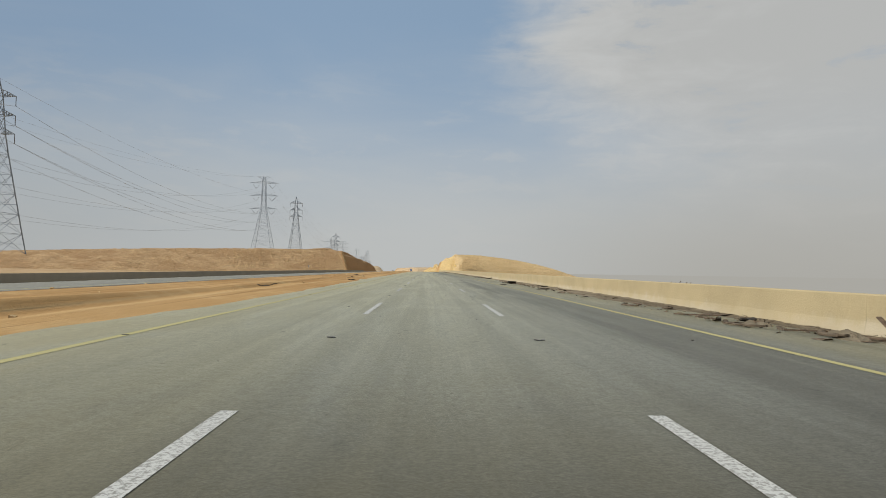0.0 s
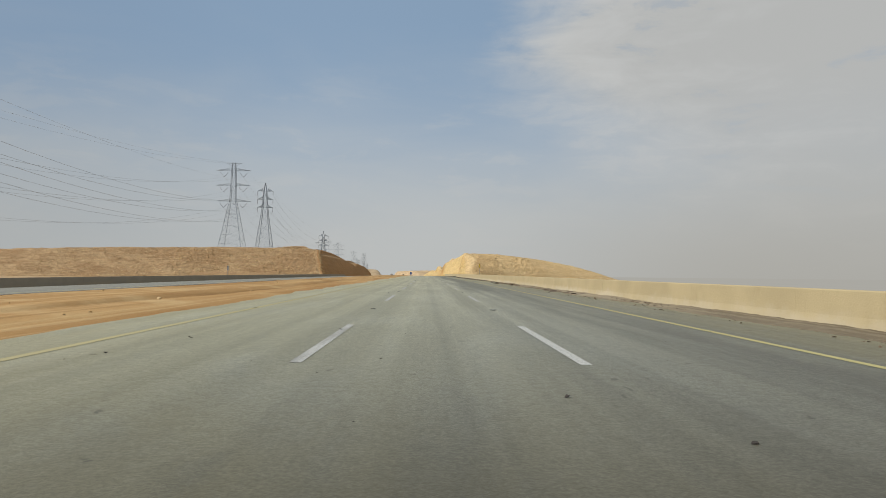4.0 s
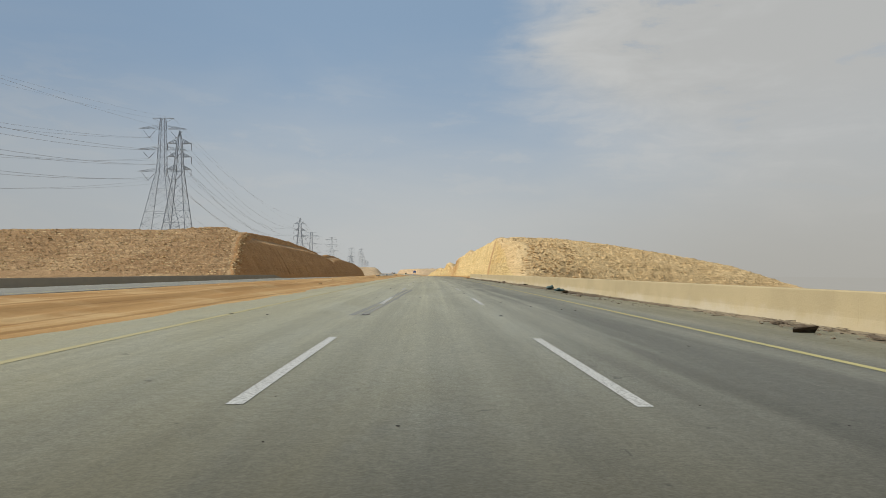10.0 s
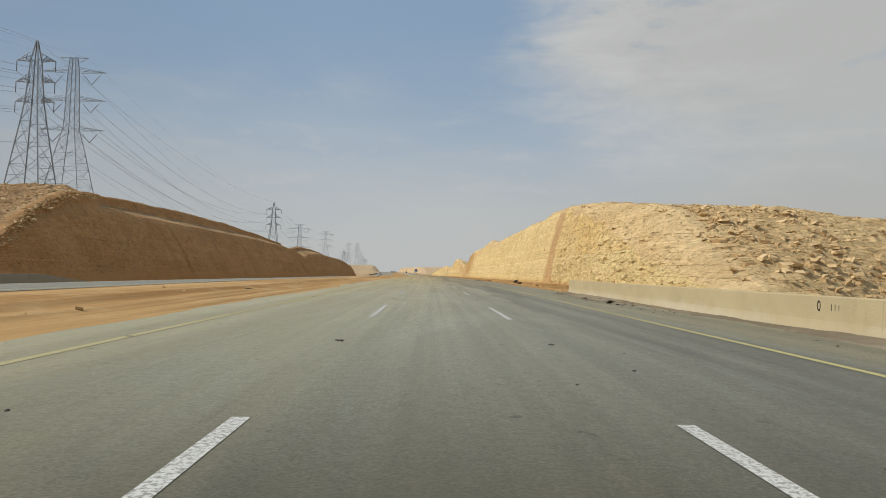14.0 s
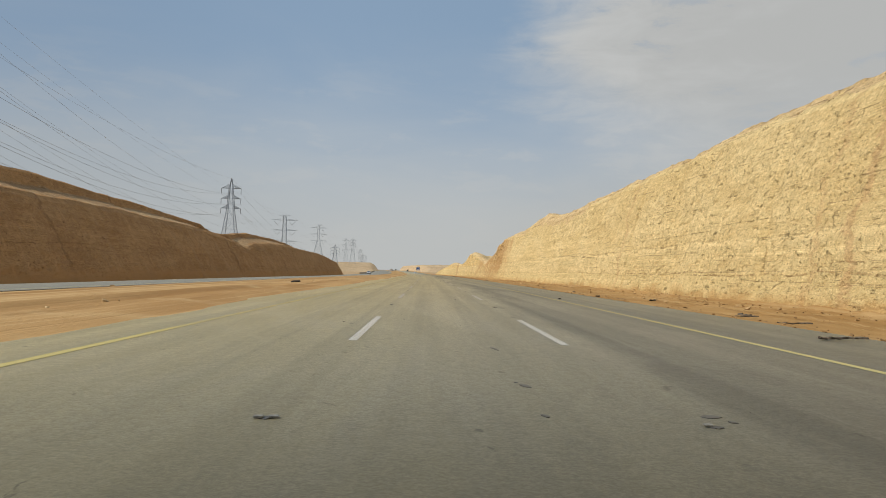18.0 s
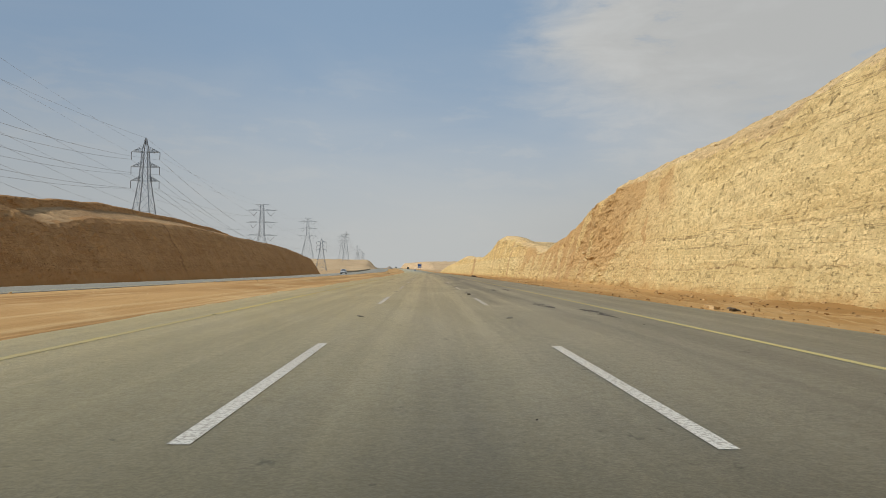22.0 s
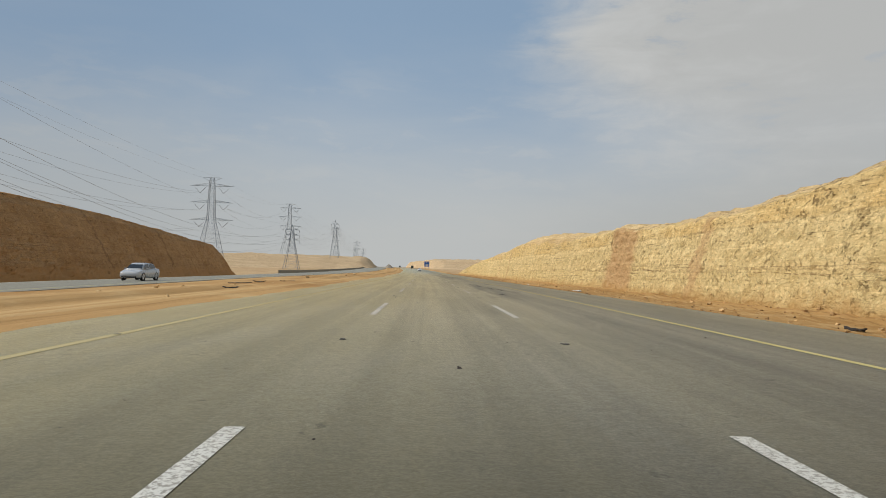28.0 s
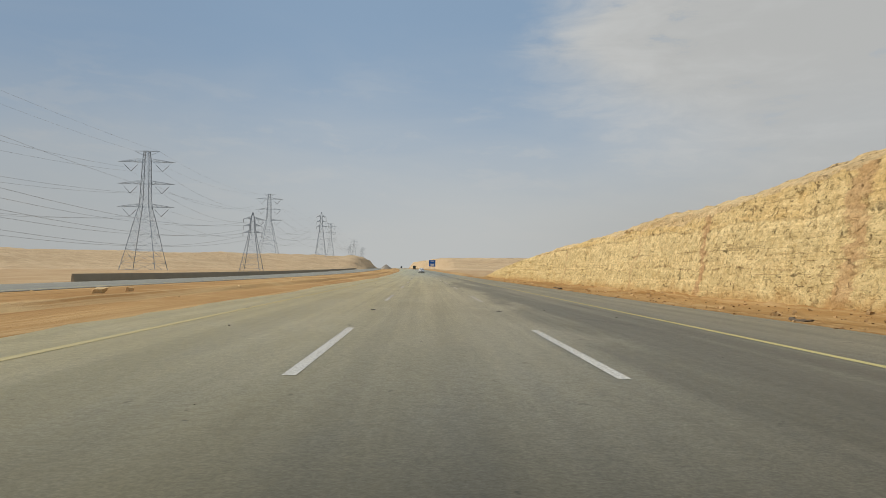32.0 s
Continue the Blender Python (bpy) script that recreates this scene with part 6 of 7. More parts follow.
scatter("boulders_right", "tan limestone blocks strewn over the hillside", slope_places(32000, *nose_r, (0.04, 0.20), lambda f: (f[:, 2] > -3) & (f[:, 0] < 448) & on_bed(f, 0.55, 8.0)), None, 0.45)
scatter("boulders_left", "tan limestone blocks strewn over the hillside", slope_places(22000, *nose_l, (0.06, 0.42), lambda f: (f[:, 1] > -190) & (f[:, 0] < 462) & on_bed(f, 0.7, 9.0)), None, 0.55)
count = 2200
foot = np.stack([386 + 540 * r.rand(count), np.zeros(count), np.zeros(count), 0.02 + 0.11 * r.rand(count) ** 5], -1)
close = 6.0 * r.rand(count) ** 1.6
foot[:, 1] = foot_right(foot[:, 0]) + 0.2 - close
foot[:, 2] = soil_right(foot[:, 0], foot[:, 1]) + 0.3 * foot[:, 3]
scatter("scree", "small stones fallen at the foot of the rock cut", foot, plain("soil_stained_stone", (0.47, 0.31, 0.15), 0.95, 0.0, 0.35, 2.5, 0.1))
count = 5200
clods = np.stack([384 + 500 * r.rand(count), np.zeros(count), np.zeros(count), 0.015 + 0.05 * r.rand(count) ** 3], -1)
clods[:, 1] = np.minimum(8.75 + 3.0 * r.rand(count) ** 1.5 + (foot_right(clods[:, 0]) - 11.4) * (r.rand(count) < 0.55), foot_right(clods[:, 0]) + 0.2)
clods[:, 2] = soil_right(clods[:, 0], clods[:, 1]) + 0.2 * clods[:, 3]
scatter("soil_clods", "brown clods of soil along the foot of the cut", clods, plain("brown_clod", (0.27, 0.165, 0.075), 0.95, 0.0, 0.4, 3.0, 0.1))
corner = slope_places(1500, *nose_r, (0.06, 0.42), lambda f: (f[:, 0] > 386) & (f[:, 0] < 414) & (f[:, 1] < 34))
scatter("corner_blocks", "tumbled pale limestone blocks at the corner of the cut", corner, None, 0.65)
count = 2200
lip = np.stack([402 + 66 * r.rand(count), np.zeros(count), np.zeros(count), 0.05 + 0.28 * r.rand(count) ** 4], -1)
lip_h = curve_at(lip[:, 0], RIM_L)
inward = -1.0 + 3.5 * r.rand(count)
lip[:, 1] = -46.3 - 0.42 * (lip_h + 1.35) - 0.012 * (lip_h + 1.35) ** 2 - 7.3 * ramp(lip[:, 0], 448, 466) - inward
lip[:, 2] = lip_h - 0.1 - 0.9 * np.maximum(0, -inward)
scatter("lip_blocks", "tumbled brown limestone blocks along the corner of the shaded cut", lip, None, 0.7)
count = 1500
wreck = np.stack([np.where(r.rand(count) < 0.5, 388 + 36 * r.rand(count), 604 + 54 * r.rand(count)), np.zeros(count), np.zeros(count), 0.04 + 0.16 * r.rand(count) ** 3], -1)
up_ = r.rand(count)
wreck_rim = curve_at(wreck[:, 0], RIM_R)
wreck[:, 2] = wreck_rim * 0.88 * up_
wreck[:, 1] = face_right(wreck[:, 0], wreck[:, 2]) + 2.6 * up_ ** 2 * (ramp(wreck[:, 0], 425, 408) + 0.3 * ramp(wreck[:, 0], 606, 615) * ramp(wreck[:, 0], 655, 645)) - bedding(wreck[:, 0], wreck[:, 2], 1.0, 1.0) + 0.1
scatter("face_blocks", "broken limestone blocks lodged in the crumbled face", wreck)
count = 6500
crest = np.stack([400 + 480 * r.rand(count), np.zeros(count), np.zeros(count), 0.03 + 0.15 * r.rand(count) ** 4], -1)
crest_h = curve_at(crest[:, 0], RIM_R)
back_off = -0.5 + 1.8 * r.rand(count)
crest[:, 1] = face_right(crest[:, 0], crest_h) + 0.8 + 2.6 * ramp(crest[:, 0], 425, 408) + 0.8 * ramp(crest[:, 0], 606, 615) * ramp(crest[:, 0], 655, 645) + back_off
crest[:, 2] = crest_h - 0.38 - 0.40 * np.abs(back_off)
crest = crest[(crest[:, 0] < 598) | (crest[:, 0] > 634)]
scatter("crest_stones", "loose stones along the crest of the rock cut", crest)
count = 420
bed = np.stack([-40 + 900 * r.rand(count), -17.5 + 9.5 * r.rand(count), np.zeros(count), 0.02 + 0.11 * r.rand(count) ** 4], -1)
bed[:, 2] = ground_height(bed[:, 0], bed[:, 1]) + 0.01
scatter("median_stones", "scattered small stones on the sand median", bed)
for s_, o_, size in ((812.5, -13.6, 0.26), (814.9, -13.4, 0.2), (755.2, -12.8, 0.22), (90.1, -8.9, 0.17), (716.5, -13.0, 0.12), (560.6, 10.6, 0.16), (561.8, 10.9, 0.13), (617.5, 11.2, 0.15), (455.0, 11.0, 0.14), (391.5, 10.6, 0.3), (393.0, 11.2, 0.24)):
    v_, f_ = SHAPES[int(s_) % 8]
    ob = tagged(new("stone", mesh_of("stone", v_ * size, f_, STONE, smooth=False)), "tan loose limestone block lying on the sand", "stone", "single stones")
    ob.matrix_world = at(s_, o_, (float(ground_height(np.array([s_]), np.array([o_]))[0]) if o_ < 0 else soil(s_, o_)) + size * 0.3, s_)

# marks daubed on the barrier
DAUB = plain("black_daub", (0.03, 0.026, 0.022), 0.7, 0.0, 0.4, 20.0)
barrier = bpy.data.objects["barrier_right"]
back_to = barrier.matrix_world.inverted()
daub = lathe([(0.075, -0.002), (0.11, -0.002), (0.11, 0.002), (0.075, 0.002)], 20, DAUB, "paint_mark")
part("paint_mark", daub, barrier, "black daubed ring", back_to @ at(358.1, 8.93 - 0.127, 0.63) @ Matrix.Rotation(math.radians(90), 4, "Y") @ Matrix.Diagonal((1.15, 0.62, 1.0, 1.0)))
for s_, tall in ((357.62, 0.15), (357.48, 0.15), (357.34, 0.12)):
    part("paint_mark", bm_mesh("paint_mark", block((0.004, 0.022, tall), 0.001), DAUB), barrier, "black daubed stroke", back_to @ at(s_, 8.93 - 0.122, 0.61, 0, 0, 0))

# dirt swept against the barrier
ds, do = np.meshgrid(np.arange(-58, 386.5, 0.15), np.linspace(7.3, 8.80, 22), indexing="ij")
lumps = fbm(ds * 0.5, do * 1.3, 14.0, 5) + 0.7 * fbm(ds * 2.6, do * 4.5, 16.0, 3) + 0.45 * fbm(ds * 3.5, do * 9.0, 17.0, 2)
dh = curve_at(do, [(7.3, -0.05), (7.9, -0.028), (8.4, 0.0), (8.8, 0.055)]) + 0.055 * lumps + 0.05 * ramp(fbm(ds * 0.06, do * 0.1, 15.0), 0.0, 0.15) * ramp(do, 7.2, 8.2)
tagged(new("dirt_drift", sheet("dirt_drift", ds, do, dh, DIRT, smooth=False, flip=True)), "brown dirt and debris swept against the barrier", "dirt", kind="stuff")
count = 5200
crumbs = np.stack([-40 + 425 * r.rand(count), 8.72 - 1.5 * r.rand(count) ** 1.8, np.zeros(count), 0.010 + 0.045 * r.rand(count) ** 3], -1)
clump = grain(crumbs[:, 0] * 0.15, 0 * crumbs[:, 0], 3.0) > 0.42
scatter("debris_crumbs", "dark crumbs of rubber, wood and soil along the barrier", crumbs[clump], plain("debris_crumb", (0.17, 0.128, 0.082), 0.9, 0.0, 0.5, 20.0))
count = 750
bits = np.stack([-20 + 880 * r.rand(count), -5 + 10.6 * r.rand(count), np.full(count, 0.003), 0.008 + 0.034 * r.rand(count) ** 4], -1)
scatter("road_grit", "tiny dark grit and rubber crumbs on the asphalt", bits, RUBBER, 0.35)

count = 900
flakes = np.stack([-30 + 415 * r.rand(count) ** 1.4, 8.65 - 1.5 * r.rand(count) ** 1.3, np.full(count, 0.02), 0.05 + 0.26 * r.rand(count) ** 3], -1)
flakes = flakes[grain(flakes[:, 0] * 0.12, 0 * flakes[:, 0], 8.0) > 0.45]
scatter("debris_flakes", "flat brown scraps of bark, board and tyre along the barrier", flakes, DEBRIS, 0.16)


def twig_litter(count, seed):
    """Dead sticks lying in drifts against the barrier."""
    rr, sticks = random.Random(seed), []
    while len(sticks) < count:
        s_ = rr.uniform(-30, 384)
        if float(grain(s_ * 0.11, 0.0, 23.0)) < rr.uniform(0.35, 0.75):
            continue
        o_ = 8.72 - 0.75 * rr.random() ** 2
        long_, a = rr.uniform(0.08, 0.36), rr.gauss(0, 0.5)
        p = W(s_, o_, 0.02 + 0.06 * rr.random() ** 2)
        q = W(s_ + long_ * math.cos(a), min(8.78, o_ + long_ * math.sin(a)), 0.02 + 0.08 * rr.random() ** 2)
        sticks.append((tuple(p), tuple(q)))
    return sticks


tagged(new("dead_twigs", bar_mesh("dead_twigs", twig_litter(1500, 77), 0.010, DEBRIS)), "gray-brown dead twigs blown against the barrier", "twigs", kind="stuff")


def debris_pile(s, off, wide, tall, seed):
    """A low heap of soil and scraps with broken branches on it."""
    rr = random.Random(seed)
    pile = tagged(new("debris_pile"), "low heap of brown soil, bark and broken branches by the barrier", "debris", "debris heaps")
    pile.matrix_world = at(s, off, 0.0, rr.uniform(-15, 15))
    a_, b_ = np.meshgrid(np.linspace(-1, 1, 26), np.linspace(-1, 1, 14), indexing="ij")
    z_ = tall * np.maximum(0, 1 - a_ ** 2 - b_ ** 2) ** 0.8 * (0.7 + 1.2 * fbm(a_ * 3, b_ * 3, seed * 1.7, 4)) - 0.02
    part("mound", mesh_of("mound", np.stack([b_ * 0.32 * wide, a_ * wide, z_], -1), grid_faces(26, 14, True), DIRT, np.stack([b_, a_ * wide], -1), smooth=False), pile)
    for _ in range(6):
        y_, x_ = rr.uniform(-0.7, 0.7) * wide, rr.uniform(-0.15, 0.15) * wide
        p = Vector((x_, y_, tall * 0.4))
        twigs, d_ = [], Vector((rr.uniform(-0.4, 0.4), rr.choice((-1, 1)), rr.uniform(-0.05, 0.22)))
        for _ in range(3):
            q_ = p + d_ * rr.uniform(0.08, 0.2)
            twigs.append((tuple(p), tuple(q_)))
            p, d_ = q_, d_ + Vector((rr.uniform(-0.3, 0.3), rr.uniform(-0.2, 0.2), rr.uniform(-0.3, 0.1)))
        part("branch", bar_mesh("branch", twigs, rr.uniform(0.012, 0.024), WOOD if rr.random() < 0.6 else DEBRIS), pile, "gray broken branch")
    return pile


for i, (s_, o_, wide, tall) in enumerate(((44.6, 8.25, 1.2, 0.22), (56.5, 8.4, 0.8, 0.14), (37.9, 8.45, 0.7, 0.15), (13.6, 8.2, 1.0, 0.18), (16.8, 8.0, 0.9, 0.14), (209.5, 8.0, 1.1, 0.16), (293.5, 8.45, 1.0, 0.12), (72.6, 7.95, 1.3, 0.20), (69.3, 8.1, 1.2, 0.12), (67.0, 8.3, 0.9, 0.10), (56.9, 7.75, 0.6, 0.22),
                                          (104.0, 8.3, 1.1, 0.13), (166.0, 8.3, 1.0, 0.15), (336.0, 8.4, 1.1, 0.14), (262.0, 8.4, 0.9, 0.12))):
    debris_pile(s_, o_, wide, tall, 300 + i)


def plastic_tub(long_, wide, tall):
    """A low open tub that flares to a rolled rim, with ribs on its long sides."""
    tub = tagged(new("plastic_tub"), "black plastic tub dropped beside the concrete barrier", "tub")
    rings = []
    for z, g, inset in ((0.0, 0.80, 0.0), (tall * 0.9, 0.97, 0.0), (tall * 0.92, 1.04, 0.0), (tall, 1.05, 0.0), (tall, 0.96, 0.0), (0.03, 0.78, 0.01)):
        x, y, c = wide / 2 * g - inset, long_ / 2 * g - inset, 0.05
        rings.append([(x - c, -y, z), (x, -y + c, z), (x, y - c, z), (x - c, y, z), (-x + c, y, z), (-x, y - c, z), (-x, -y + c, z), (-x + c, -y, z)])
    part("shell", loft("shell", rings, RUBBER), tub)
    rib = bm_mesh("rib", block((0.02, 0.03, tall * 0.8), 0.004, (0, 0, tall * 0.45)), RUBBER)
    for sx in (-1, 1):
        for i in range(4):
            part("rib", rib, tub, "", Matrix.Translation((sx * wide * 0.445, (i - 1.5) * long_ * 0.2, 0)))
    return tub


def dry_shrub(seed, tall):
    rr = random.Random(seed)
    twigs = []
    for _ in range(46):
        a, up_ = rr.uniform(0, 6.28), rr.uniform(0.5, 1.0)
        p = Vector((0, 0, 0))
        d = Vector((math.cos(a) * rr.uniform(0.3, 1), math.sin(a) * rr.uniform(0.3, 1), up_))
        for _ in range(4):
            q_ = p + d * tall * 0.25
            twigs.append((tuple(p), tuple(q_)))
            p = q_
            d = (d + Vector((rr.uniform(-0.5, 0.5), rr.uniform(-0.5, 0.5), rr.uniform(-0.2, 0.3)))).normalized()
    return bar_mesh("dry_shrub", twigs, 0.022, DEBRIS)


for s_, o_, h_, tall in ((27.8, 10.0, -0.35, 1.35), (28.6, 10.2, -0.4, 1.3)):
    ob = tagged(new("dry_shrub", dry_shrub(int(s_ * 10), tall)), "dry leafless tan shrub behind the barrier", "shrub")
    ob.matrix_world = at(s_, o_, h_)

# ---- vehicles ----
GLASS = plain("dark_car_glass", (0.012, 0.015, 0.018), 0.08, 0.0, 0.1, 3.0, 0.6)
TRIM = plain("black_car_trim", (0.02, 0.02, 0.02), 0.55, 0.0, 0.2)
RED_LENS = plain("red_lamp_lens", (0.35, 0.012, 0.012), 0.2, 0.0, 0.1)
CLEAR_LENS = plain("clear_lamp_lens", (0.65, 0.66, 0.66), 0.12, 0.2, 0.05)
ALLOY = plain("wheel_alloy", (0.45, 0.45, 0.46), 0.35, 0.8, 0.1)
PLATE = plain("blank_number_plate", (0.6, 0.6, 0.58), 0.5, 0.0, 0.05)


def paint(name, colour):
    m_, k_ = material(name, 0.28, 0.0, 0.5)
    where = k_.add("ShaderNodeTexCoord").outputs["Object"]
    dust = k_.step(k_.noise(where, 2.2, 6.0, 0.65), 0.42, 0.75, 0.0, 0.3)
    k_.put(k_.shade.inputs["Base Color"], k_.mix(dust, rgb(*colour), rgb(0.45, 0.38, 0.28)))
    k_.put(k_.shade.inputs["Roughness"], k_.math("MULTIPLY_ADD", dust, 0.9, 0.25))
    k_.put(k_.shade.inputs["Coat Weight"], 0.5)
    return m_


def loft(name, sections, mat):
    """Skin over cross-sections of equal count, closed at both ends."""
    n_ = len(sections[0])
    verts = [p for sec in sections for p in sec]
    faces = []
    for i in range(len(sections) - 1):
        for q in range(n_):
            a, b = i * n_ + q, i * n_ + (q + 1) % n_
            faces.append((a, b, b + n_, a + n_))
    faces += [tuple(range(n_ - 1, -1, -1)), tuple(range((len(sections) - 1) * n_, len(sections) * n_))]
    return mesh_of(name, verts, faces, mat)


tub = plastic_tub(1.15, 0.55, 0.21)
tub.matrix_world = at(61.15, 7.52, 0.005, 6)


def sedan(name, label, colour, lift_back=False):
    """A four-door car, 4.4 m long, nose towards +y, wheels on z = 0."""
    car = tagged(new(name), label, "car")
    body_paint = paint(name + "_paint", colour)
    tail = 1.0 if lift_back else 1.03
    # y, half width, sill, waist height, bonnet or boot height
    stations = [(-2.20, 0.66, 0.42, 0.78, 0.86), (-2.12, 0.78, 0.30, 0.86, 0.98 * tail), (-1.90, 0.83, 0.24, 0.90, 1.04 * tail), (-1.50, 0.845, 0.20, 0.91, 1.05), (-0.8, 0.85, 0.19, 0.91, 0.99), (0.0, 0.85, 0.19, 0.90, 0.96),
                (0.8, 0.85, 0.19, 0.88, 0.95), (1.35, 0.84, 0.20, 0.84, 0.92), (1.80, 0.82, 0.22, 0.74, 0.82), (2.08, 0.75, 0.27, 0.66, 0.72), (2.20, 0.60, 0.34, 0.58, 0.62)]
    secs = []
    for y, w, sill, waist, top in stations:
        half = [(w * 0.90, sill), (w, sill + 0.12), (w * 1.0, (sill + waist) / 2), (w * 0.985, waist), (w * 0.88, waist + (top - waist) * 0.6), (w * 0.55, top)]
        secs.append([(x, y, z) for x, z in half] + [(-x, y, z) for x, z in reversed(half)])
    body = part("body", loft("body", secs, body_paint), car)
    rear = -1.72 if lift_back else -1.35
    roof_rear = -1.30 if lift_back else -0.88
    cab = [(rear, 0.70, 0.98, 0.62, 1.03), (roof_rear, 0.74, 0.96, 0.56, 1.40), (-0.3, 0.755, 0.94, 0.58, 1.475), (0.25, 0.755, 0.93, 0.57, 1.46), (0.62, 0.75, 0.92, 0.55, 1.36), (1.28, 0.70, 0.90, 0.60, 0.95)]
    secs = []
    for y, w0, z0, w1, z1 in cab:
        half = [(w0, z0), (w0 * 0.5 + w1 * 0.5, z0 * 0.5 + z1 * 0.5), (w1, z1 - 0.03), (w1 * 0.8, z1)]
        secs.append([(x, y, z) for x, z in half] + [(-x, y, z) for x, z in reversed(half)])
    cabin = part("cabin", loft("cabin", secs, body_paint), car)

    def pane(nm, pts):
        v_ = [Vector(p) for p in pts]
        nrm = (v_[1] - v_[0]).cross(v_[-1] - v_[0]).normalized()
        mid = sum(v_, Vector()) / len(v_)
        if nrm.dot(mid - Vector((0, -0.1, 0.9))) < 0:
            nrm = -nrm
        out = [tuple(v + nrm * 0.012) for v in v_]
        back_ = [tuple(v - nrm * 0.02) for v in v_]
        c_ = len(v_)
        me = mesh_of(nm, out + back_, [tuple(range(c_))] + [(i, (i + 1) % c_, c_ + (i + 1) % c_, c_ + i) for i in range(c_)], GLASS, smooth=False)
        return part(nm, me, cabin, "dark glass")

    pane("rear_window", [(-0.60, rear + 0.06, 1.07), (0.60, rear + 0.06, 1.07), (0.50, roof_rear - 0.03, 1.37), (-0.50, roof_rear - 0.03, 1.37)])
    pane("windscreen", [(-0.60, 1.18, 1.01), (0.60, 1.18, 1.01), (0.50, 0.68, 1.335), (-0.50, 0.68, 1.335)])
    for sx in (-1, 1):
        pane("side_window", [(sx * 0.735, -0.02, 1.01), (sx * 0.735, 0.95, 0.99), (sx * 0.60, 0.55, 1.32), (sx * 0.585, -0.02, 1.39)])
        pane("side_window", [(sx * 0.735, -0.10, 1.01), (sx * 0.73, rear + 0.40, 1.04), (sx * 0.60, roof_rear + 0.10, 1.34), (sx * 0.585, -0.10, 1.39)])
        part("tail_light", bm_mesh("tail_light", block((0.22, 0.10, 0.20), 0.035, (sx * 0.66, -2.13, 0.84)), RED_LENS), body, "red lamp lens")
        part("headlight", bm_mesh("headlight", block((0.30, 0.16, 0.13), 0.04, (sx * 0.58, 2.03, 0.66)), CLEAR_LENS), body, "clear lamp lens")
        part("mirror", bm_mesh("mirror", block((0.18, 0.10, 0.12), 0.035, (sx * 0.90, 0.78, 1.0)), body_paint), car)
        part("door_handle", bm_mesh("door_handle", block((0.02, 0.16, 0.03), 0.008, (sx * 0.853, -0.30, 0.83)), body_paint), body)
        part("door_handle", bm_mesh("door_handle", block((0.02, 0.16, 0.03), 0.008, (sx * 0.853, 0.62, 0.82)), body_paint), body)
    part("rear_bumper", bm_mesh("rear_bumper", block((1.42, 0.16, 0.24), 0.05, (0, -2.16, 0.42)), TRIM), body, "black lower bumper")
    part("front_bumper", bm_mesh("front_bumper", block((1.25, 0.16, 0.20), 0.05, (0, 2.12, 0.36)), TRIM), body, "black lower grille")
    part("number_plate", bm_mesh("number_plate", block((0.42, 0.02, 0.13), 0.006, (0, -2.235, 0.76)), PLATE), body)
    part("aerial", bm_mesh("aerial", block((0.015, 0.10, 0.10), 0.005, (0, -0.75, 1.49)), TRIM), car)
    rim_me = lathe([(0.04, -0.07), (0.19, -0.06), (0.20, -0.085), (0.205, 0.085), (0.04, 0.06)], 20, ALLOY, "rim")
    tyre_me = lathe([(0.205, -0.085), (0.26, -0.10), (0.30, -0.085), (0.31, -0.04), (0.31, 0.04), (0.30, 0.085), (0.26, 0.10), (0.205, 0.085)], 28, RUBBER, "tyre")
    for sx in (-1, 1):
        for y in (-1.32, 1.30):
            wheel = part("wheel", bm_mesh("wheel", block((0.05, 0.05, 0.05), 0.01), TRIM), car, "", Matrix.Translation((sx * 0.745, y, 0.31)) @ Matrix.Rotation(math.pi / 2, 4, "Y"))
            part("tyre", tyre_me, wheel)
            part("rim", rim_me, wheel, "silver rim")
            arch = lathe([(0.30, -0.02), (0.36, -0.02), (0.36, 0.02), (0.30, 0.02)], 24, TRIM, "wheel_arch")
            part("wheel_arch", arch, body, "", Matrix.Translation((sx * 0.838, y, 0.33)) @ Matrix.Rotation(math.pi / 2, 4, "Y"))
    return car


white_car = sedan("white_sedan", "white sedan seen from behind on the road ahead", (0.86, 0.86, 0.85))
white_car.matrix_world = at(985, 0.6, 0.0)
silver_car = sedan("silver_hatchback", "silver hatchback coming along the opposite carriageway", (0.42, 0.44, 0.46), True)
silver_car.matrix_world = at(742, -24.5, -0.29, 180)


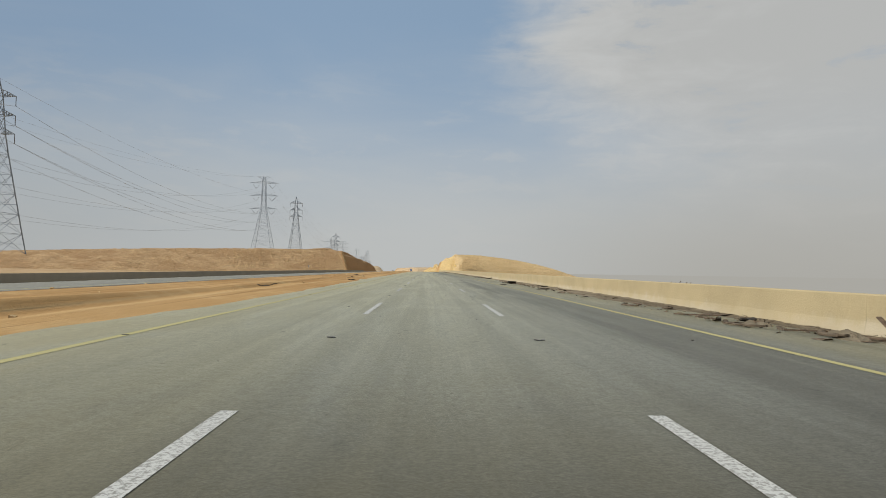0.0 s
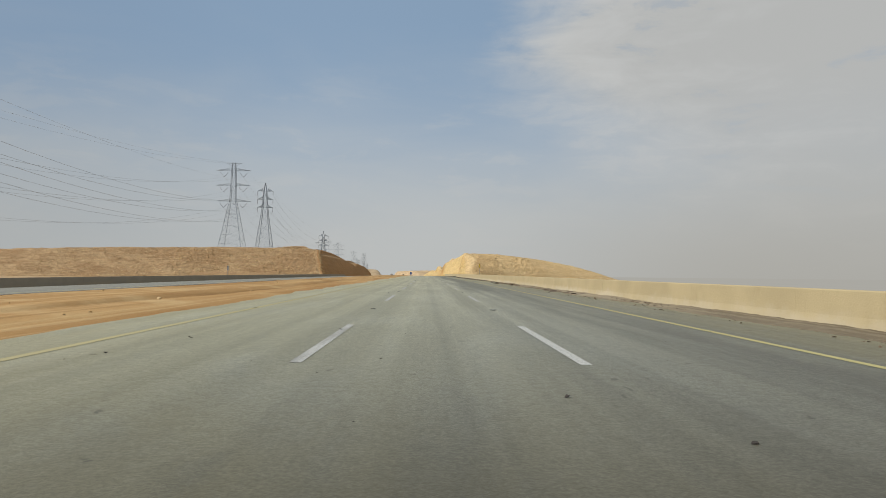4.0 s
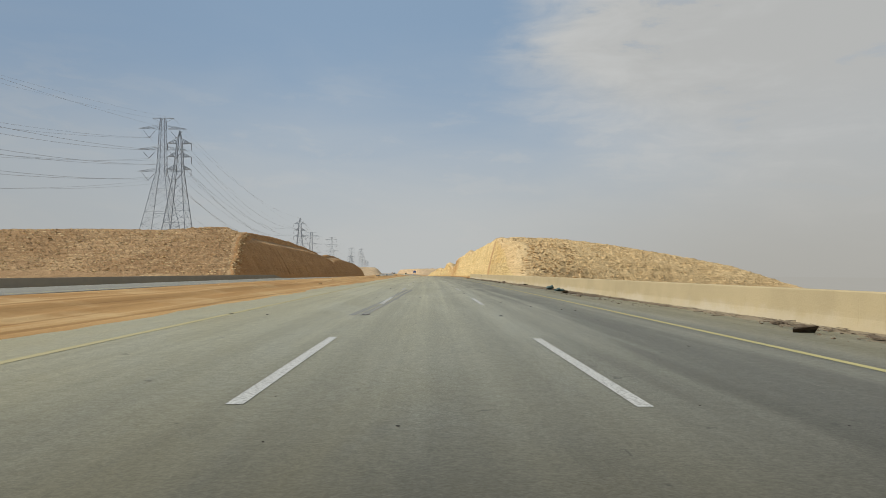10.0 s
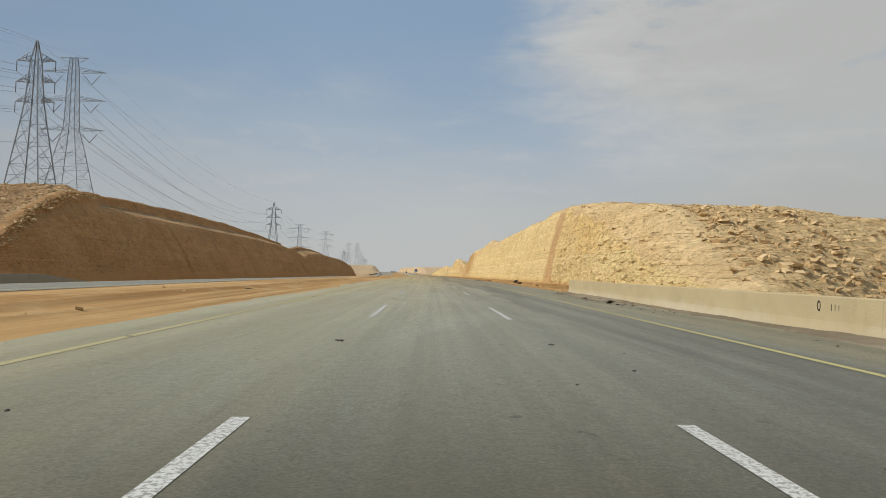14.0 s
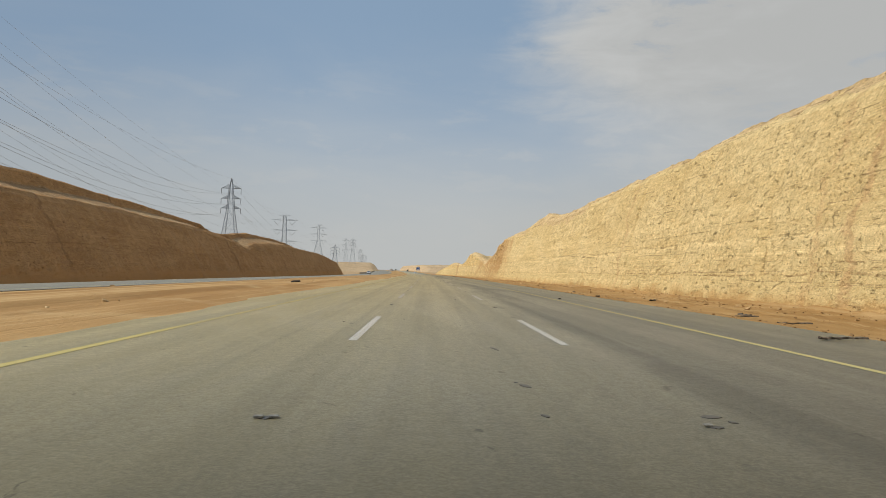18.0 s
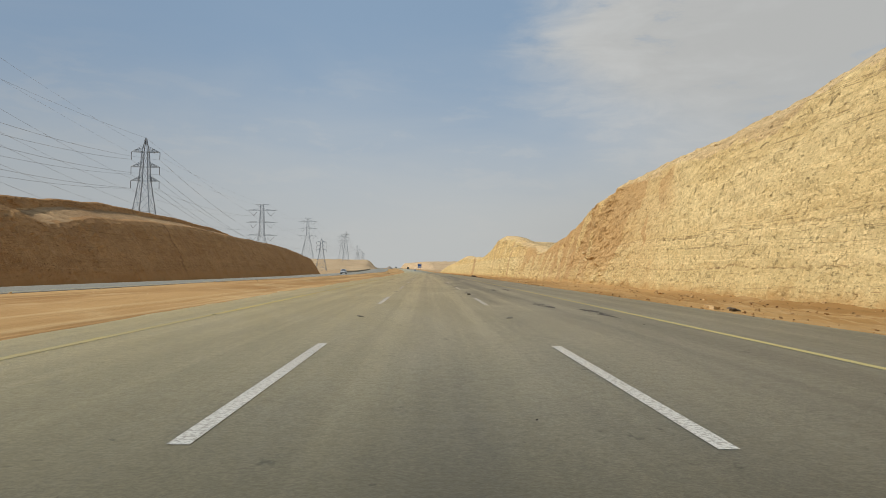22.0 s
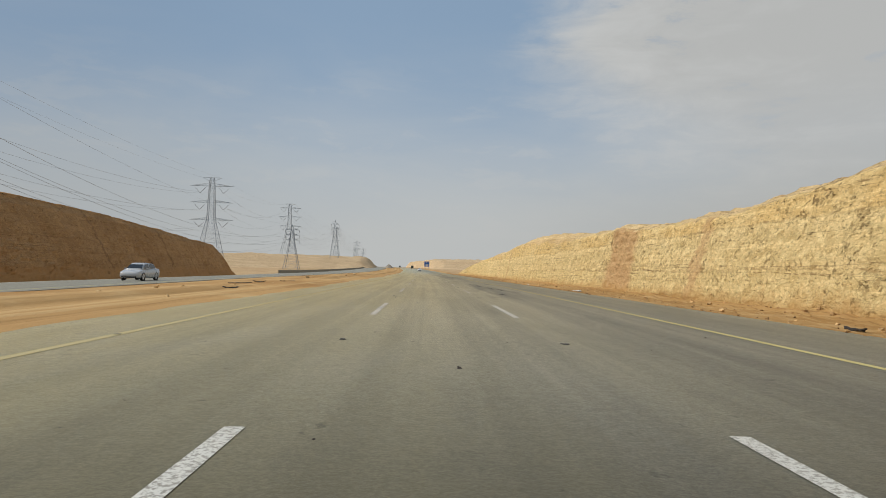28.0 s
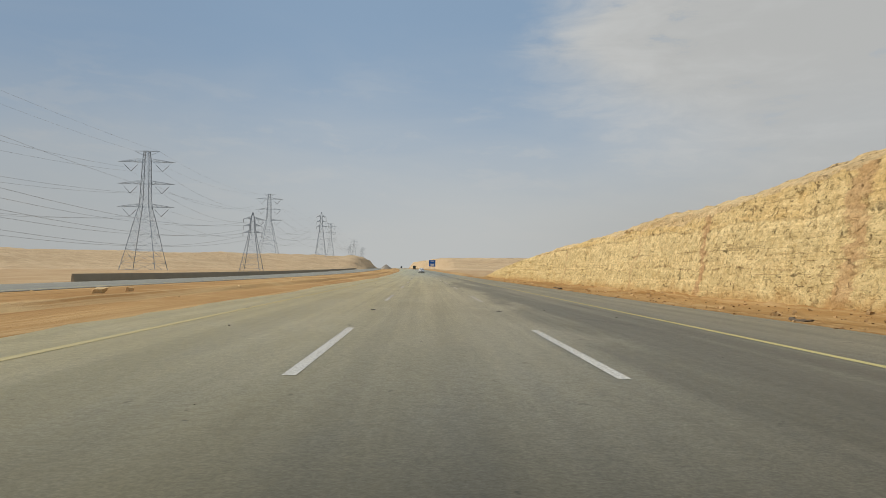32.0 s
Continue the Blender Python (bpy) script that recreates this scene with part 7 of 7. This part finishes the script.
def lorry():
    truck = tagged(new("lorry"), "dark box lorry far ahead in the haze", "truck")
    dark = plain("lorry_paint", (0.075, 0.095, 0.085), 0.5, 0.0, 0.25)
    part("cargo_box", bm_mesh("cargo_box", block((2.45, 5.6, 2.4), 0.04, (0, -0.6, 2.1)), dark), truck)
    part("cab", bm_mesh("cab", block((2.3, 1.7, 2.0), 0.18, (0, 3.2, 1.65)), dark), truck)
    part("chassis", bm_mesh("chassis", block((0.9, 7.2, 0.25), 0.03, (0, 0.3, 0.78)), TRIM), truck)
    part("rear_bumper", bm_mesh("rear_bumper", block((2.3, 0.12, 0.18), 0.02, (0, -3.4, 0.6)), TRIM), truck)
    me = lathe([(0.22, -0.14), (0.42, -0.15), (0.48, -0.10), (0.48, 0.10), (0.42, 0.15), (0.22, 0.14)], 24, RUBBER, "wheel")
    for sx in (-1, 1):
        for y in (-2.3, -1.2, 3.0):
            part("wheel", me, truck, "", Matrix.Translation((sx * 1.0, y, 0.48)) @ Matrix.Rotation(math.pi / 2, 4, "Y"))
        part("tail_light", bm_mesh("tail_light", block((0.25, 0.05, 0.14), 0.02, (sx * 0.95, -3.42, 0.92)), RED_LENS), truck, "red lamp lens")
    return truck


truck = lorry()
truck.matrix_world = at(1240, 3.4, 0.0) @ Matrix.Diagonal((0.75, 0.75, 0.75, 1))
copy_thing(truck, at(1560, 2.6, 0.0))

GRAVEL = rubble_material("gray_gravel", (0.30, 0.26, 0.21), (0.38, 0.34, 0.27), (0.17, 0.14, 0.11))
# spoil heap beside the far carriageway
hs, ho = np.meshgrid(np.linspace(1242, 1260, 30), np.linspace(-21, -11, 26), indexing="ij")
heap = 3.6 * np.maximum(0, 1 - np.hypot((hs - 1251) / 8.0, (ho + 16.0) / 4.4)) ** 0.9 + 0.5 * fbm(hs * 0.4, ho * 0.4, 4.0) - 0.3
tagged(new("spoil_heap", sheet("spoil_heap", hs, ho, heap, GRAVEL, smooth=False, flip=True)), "gray-tan heap of spoil on the median", "heap")
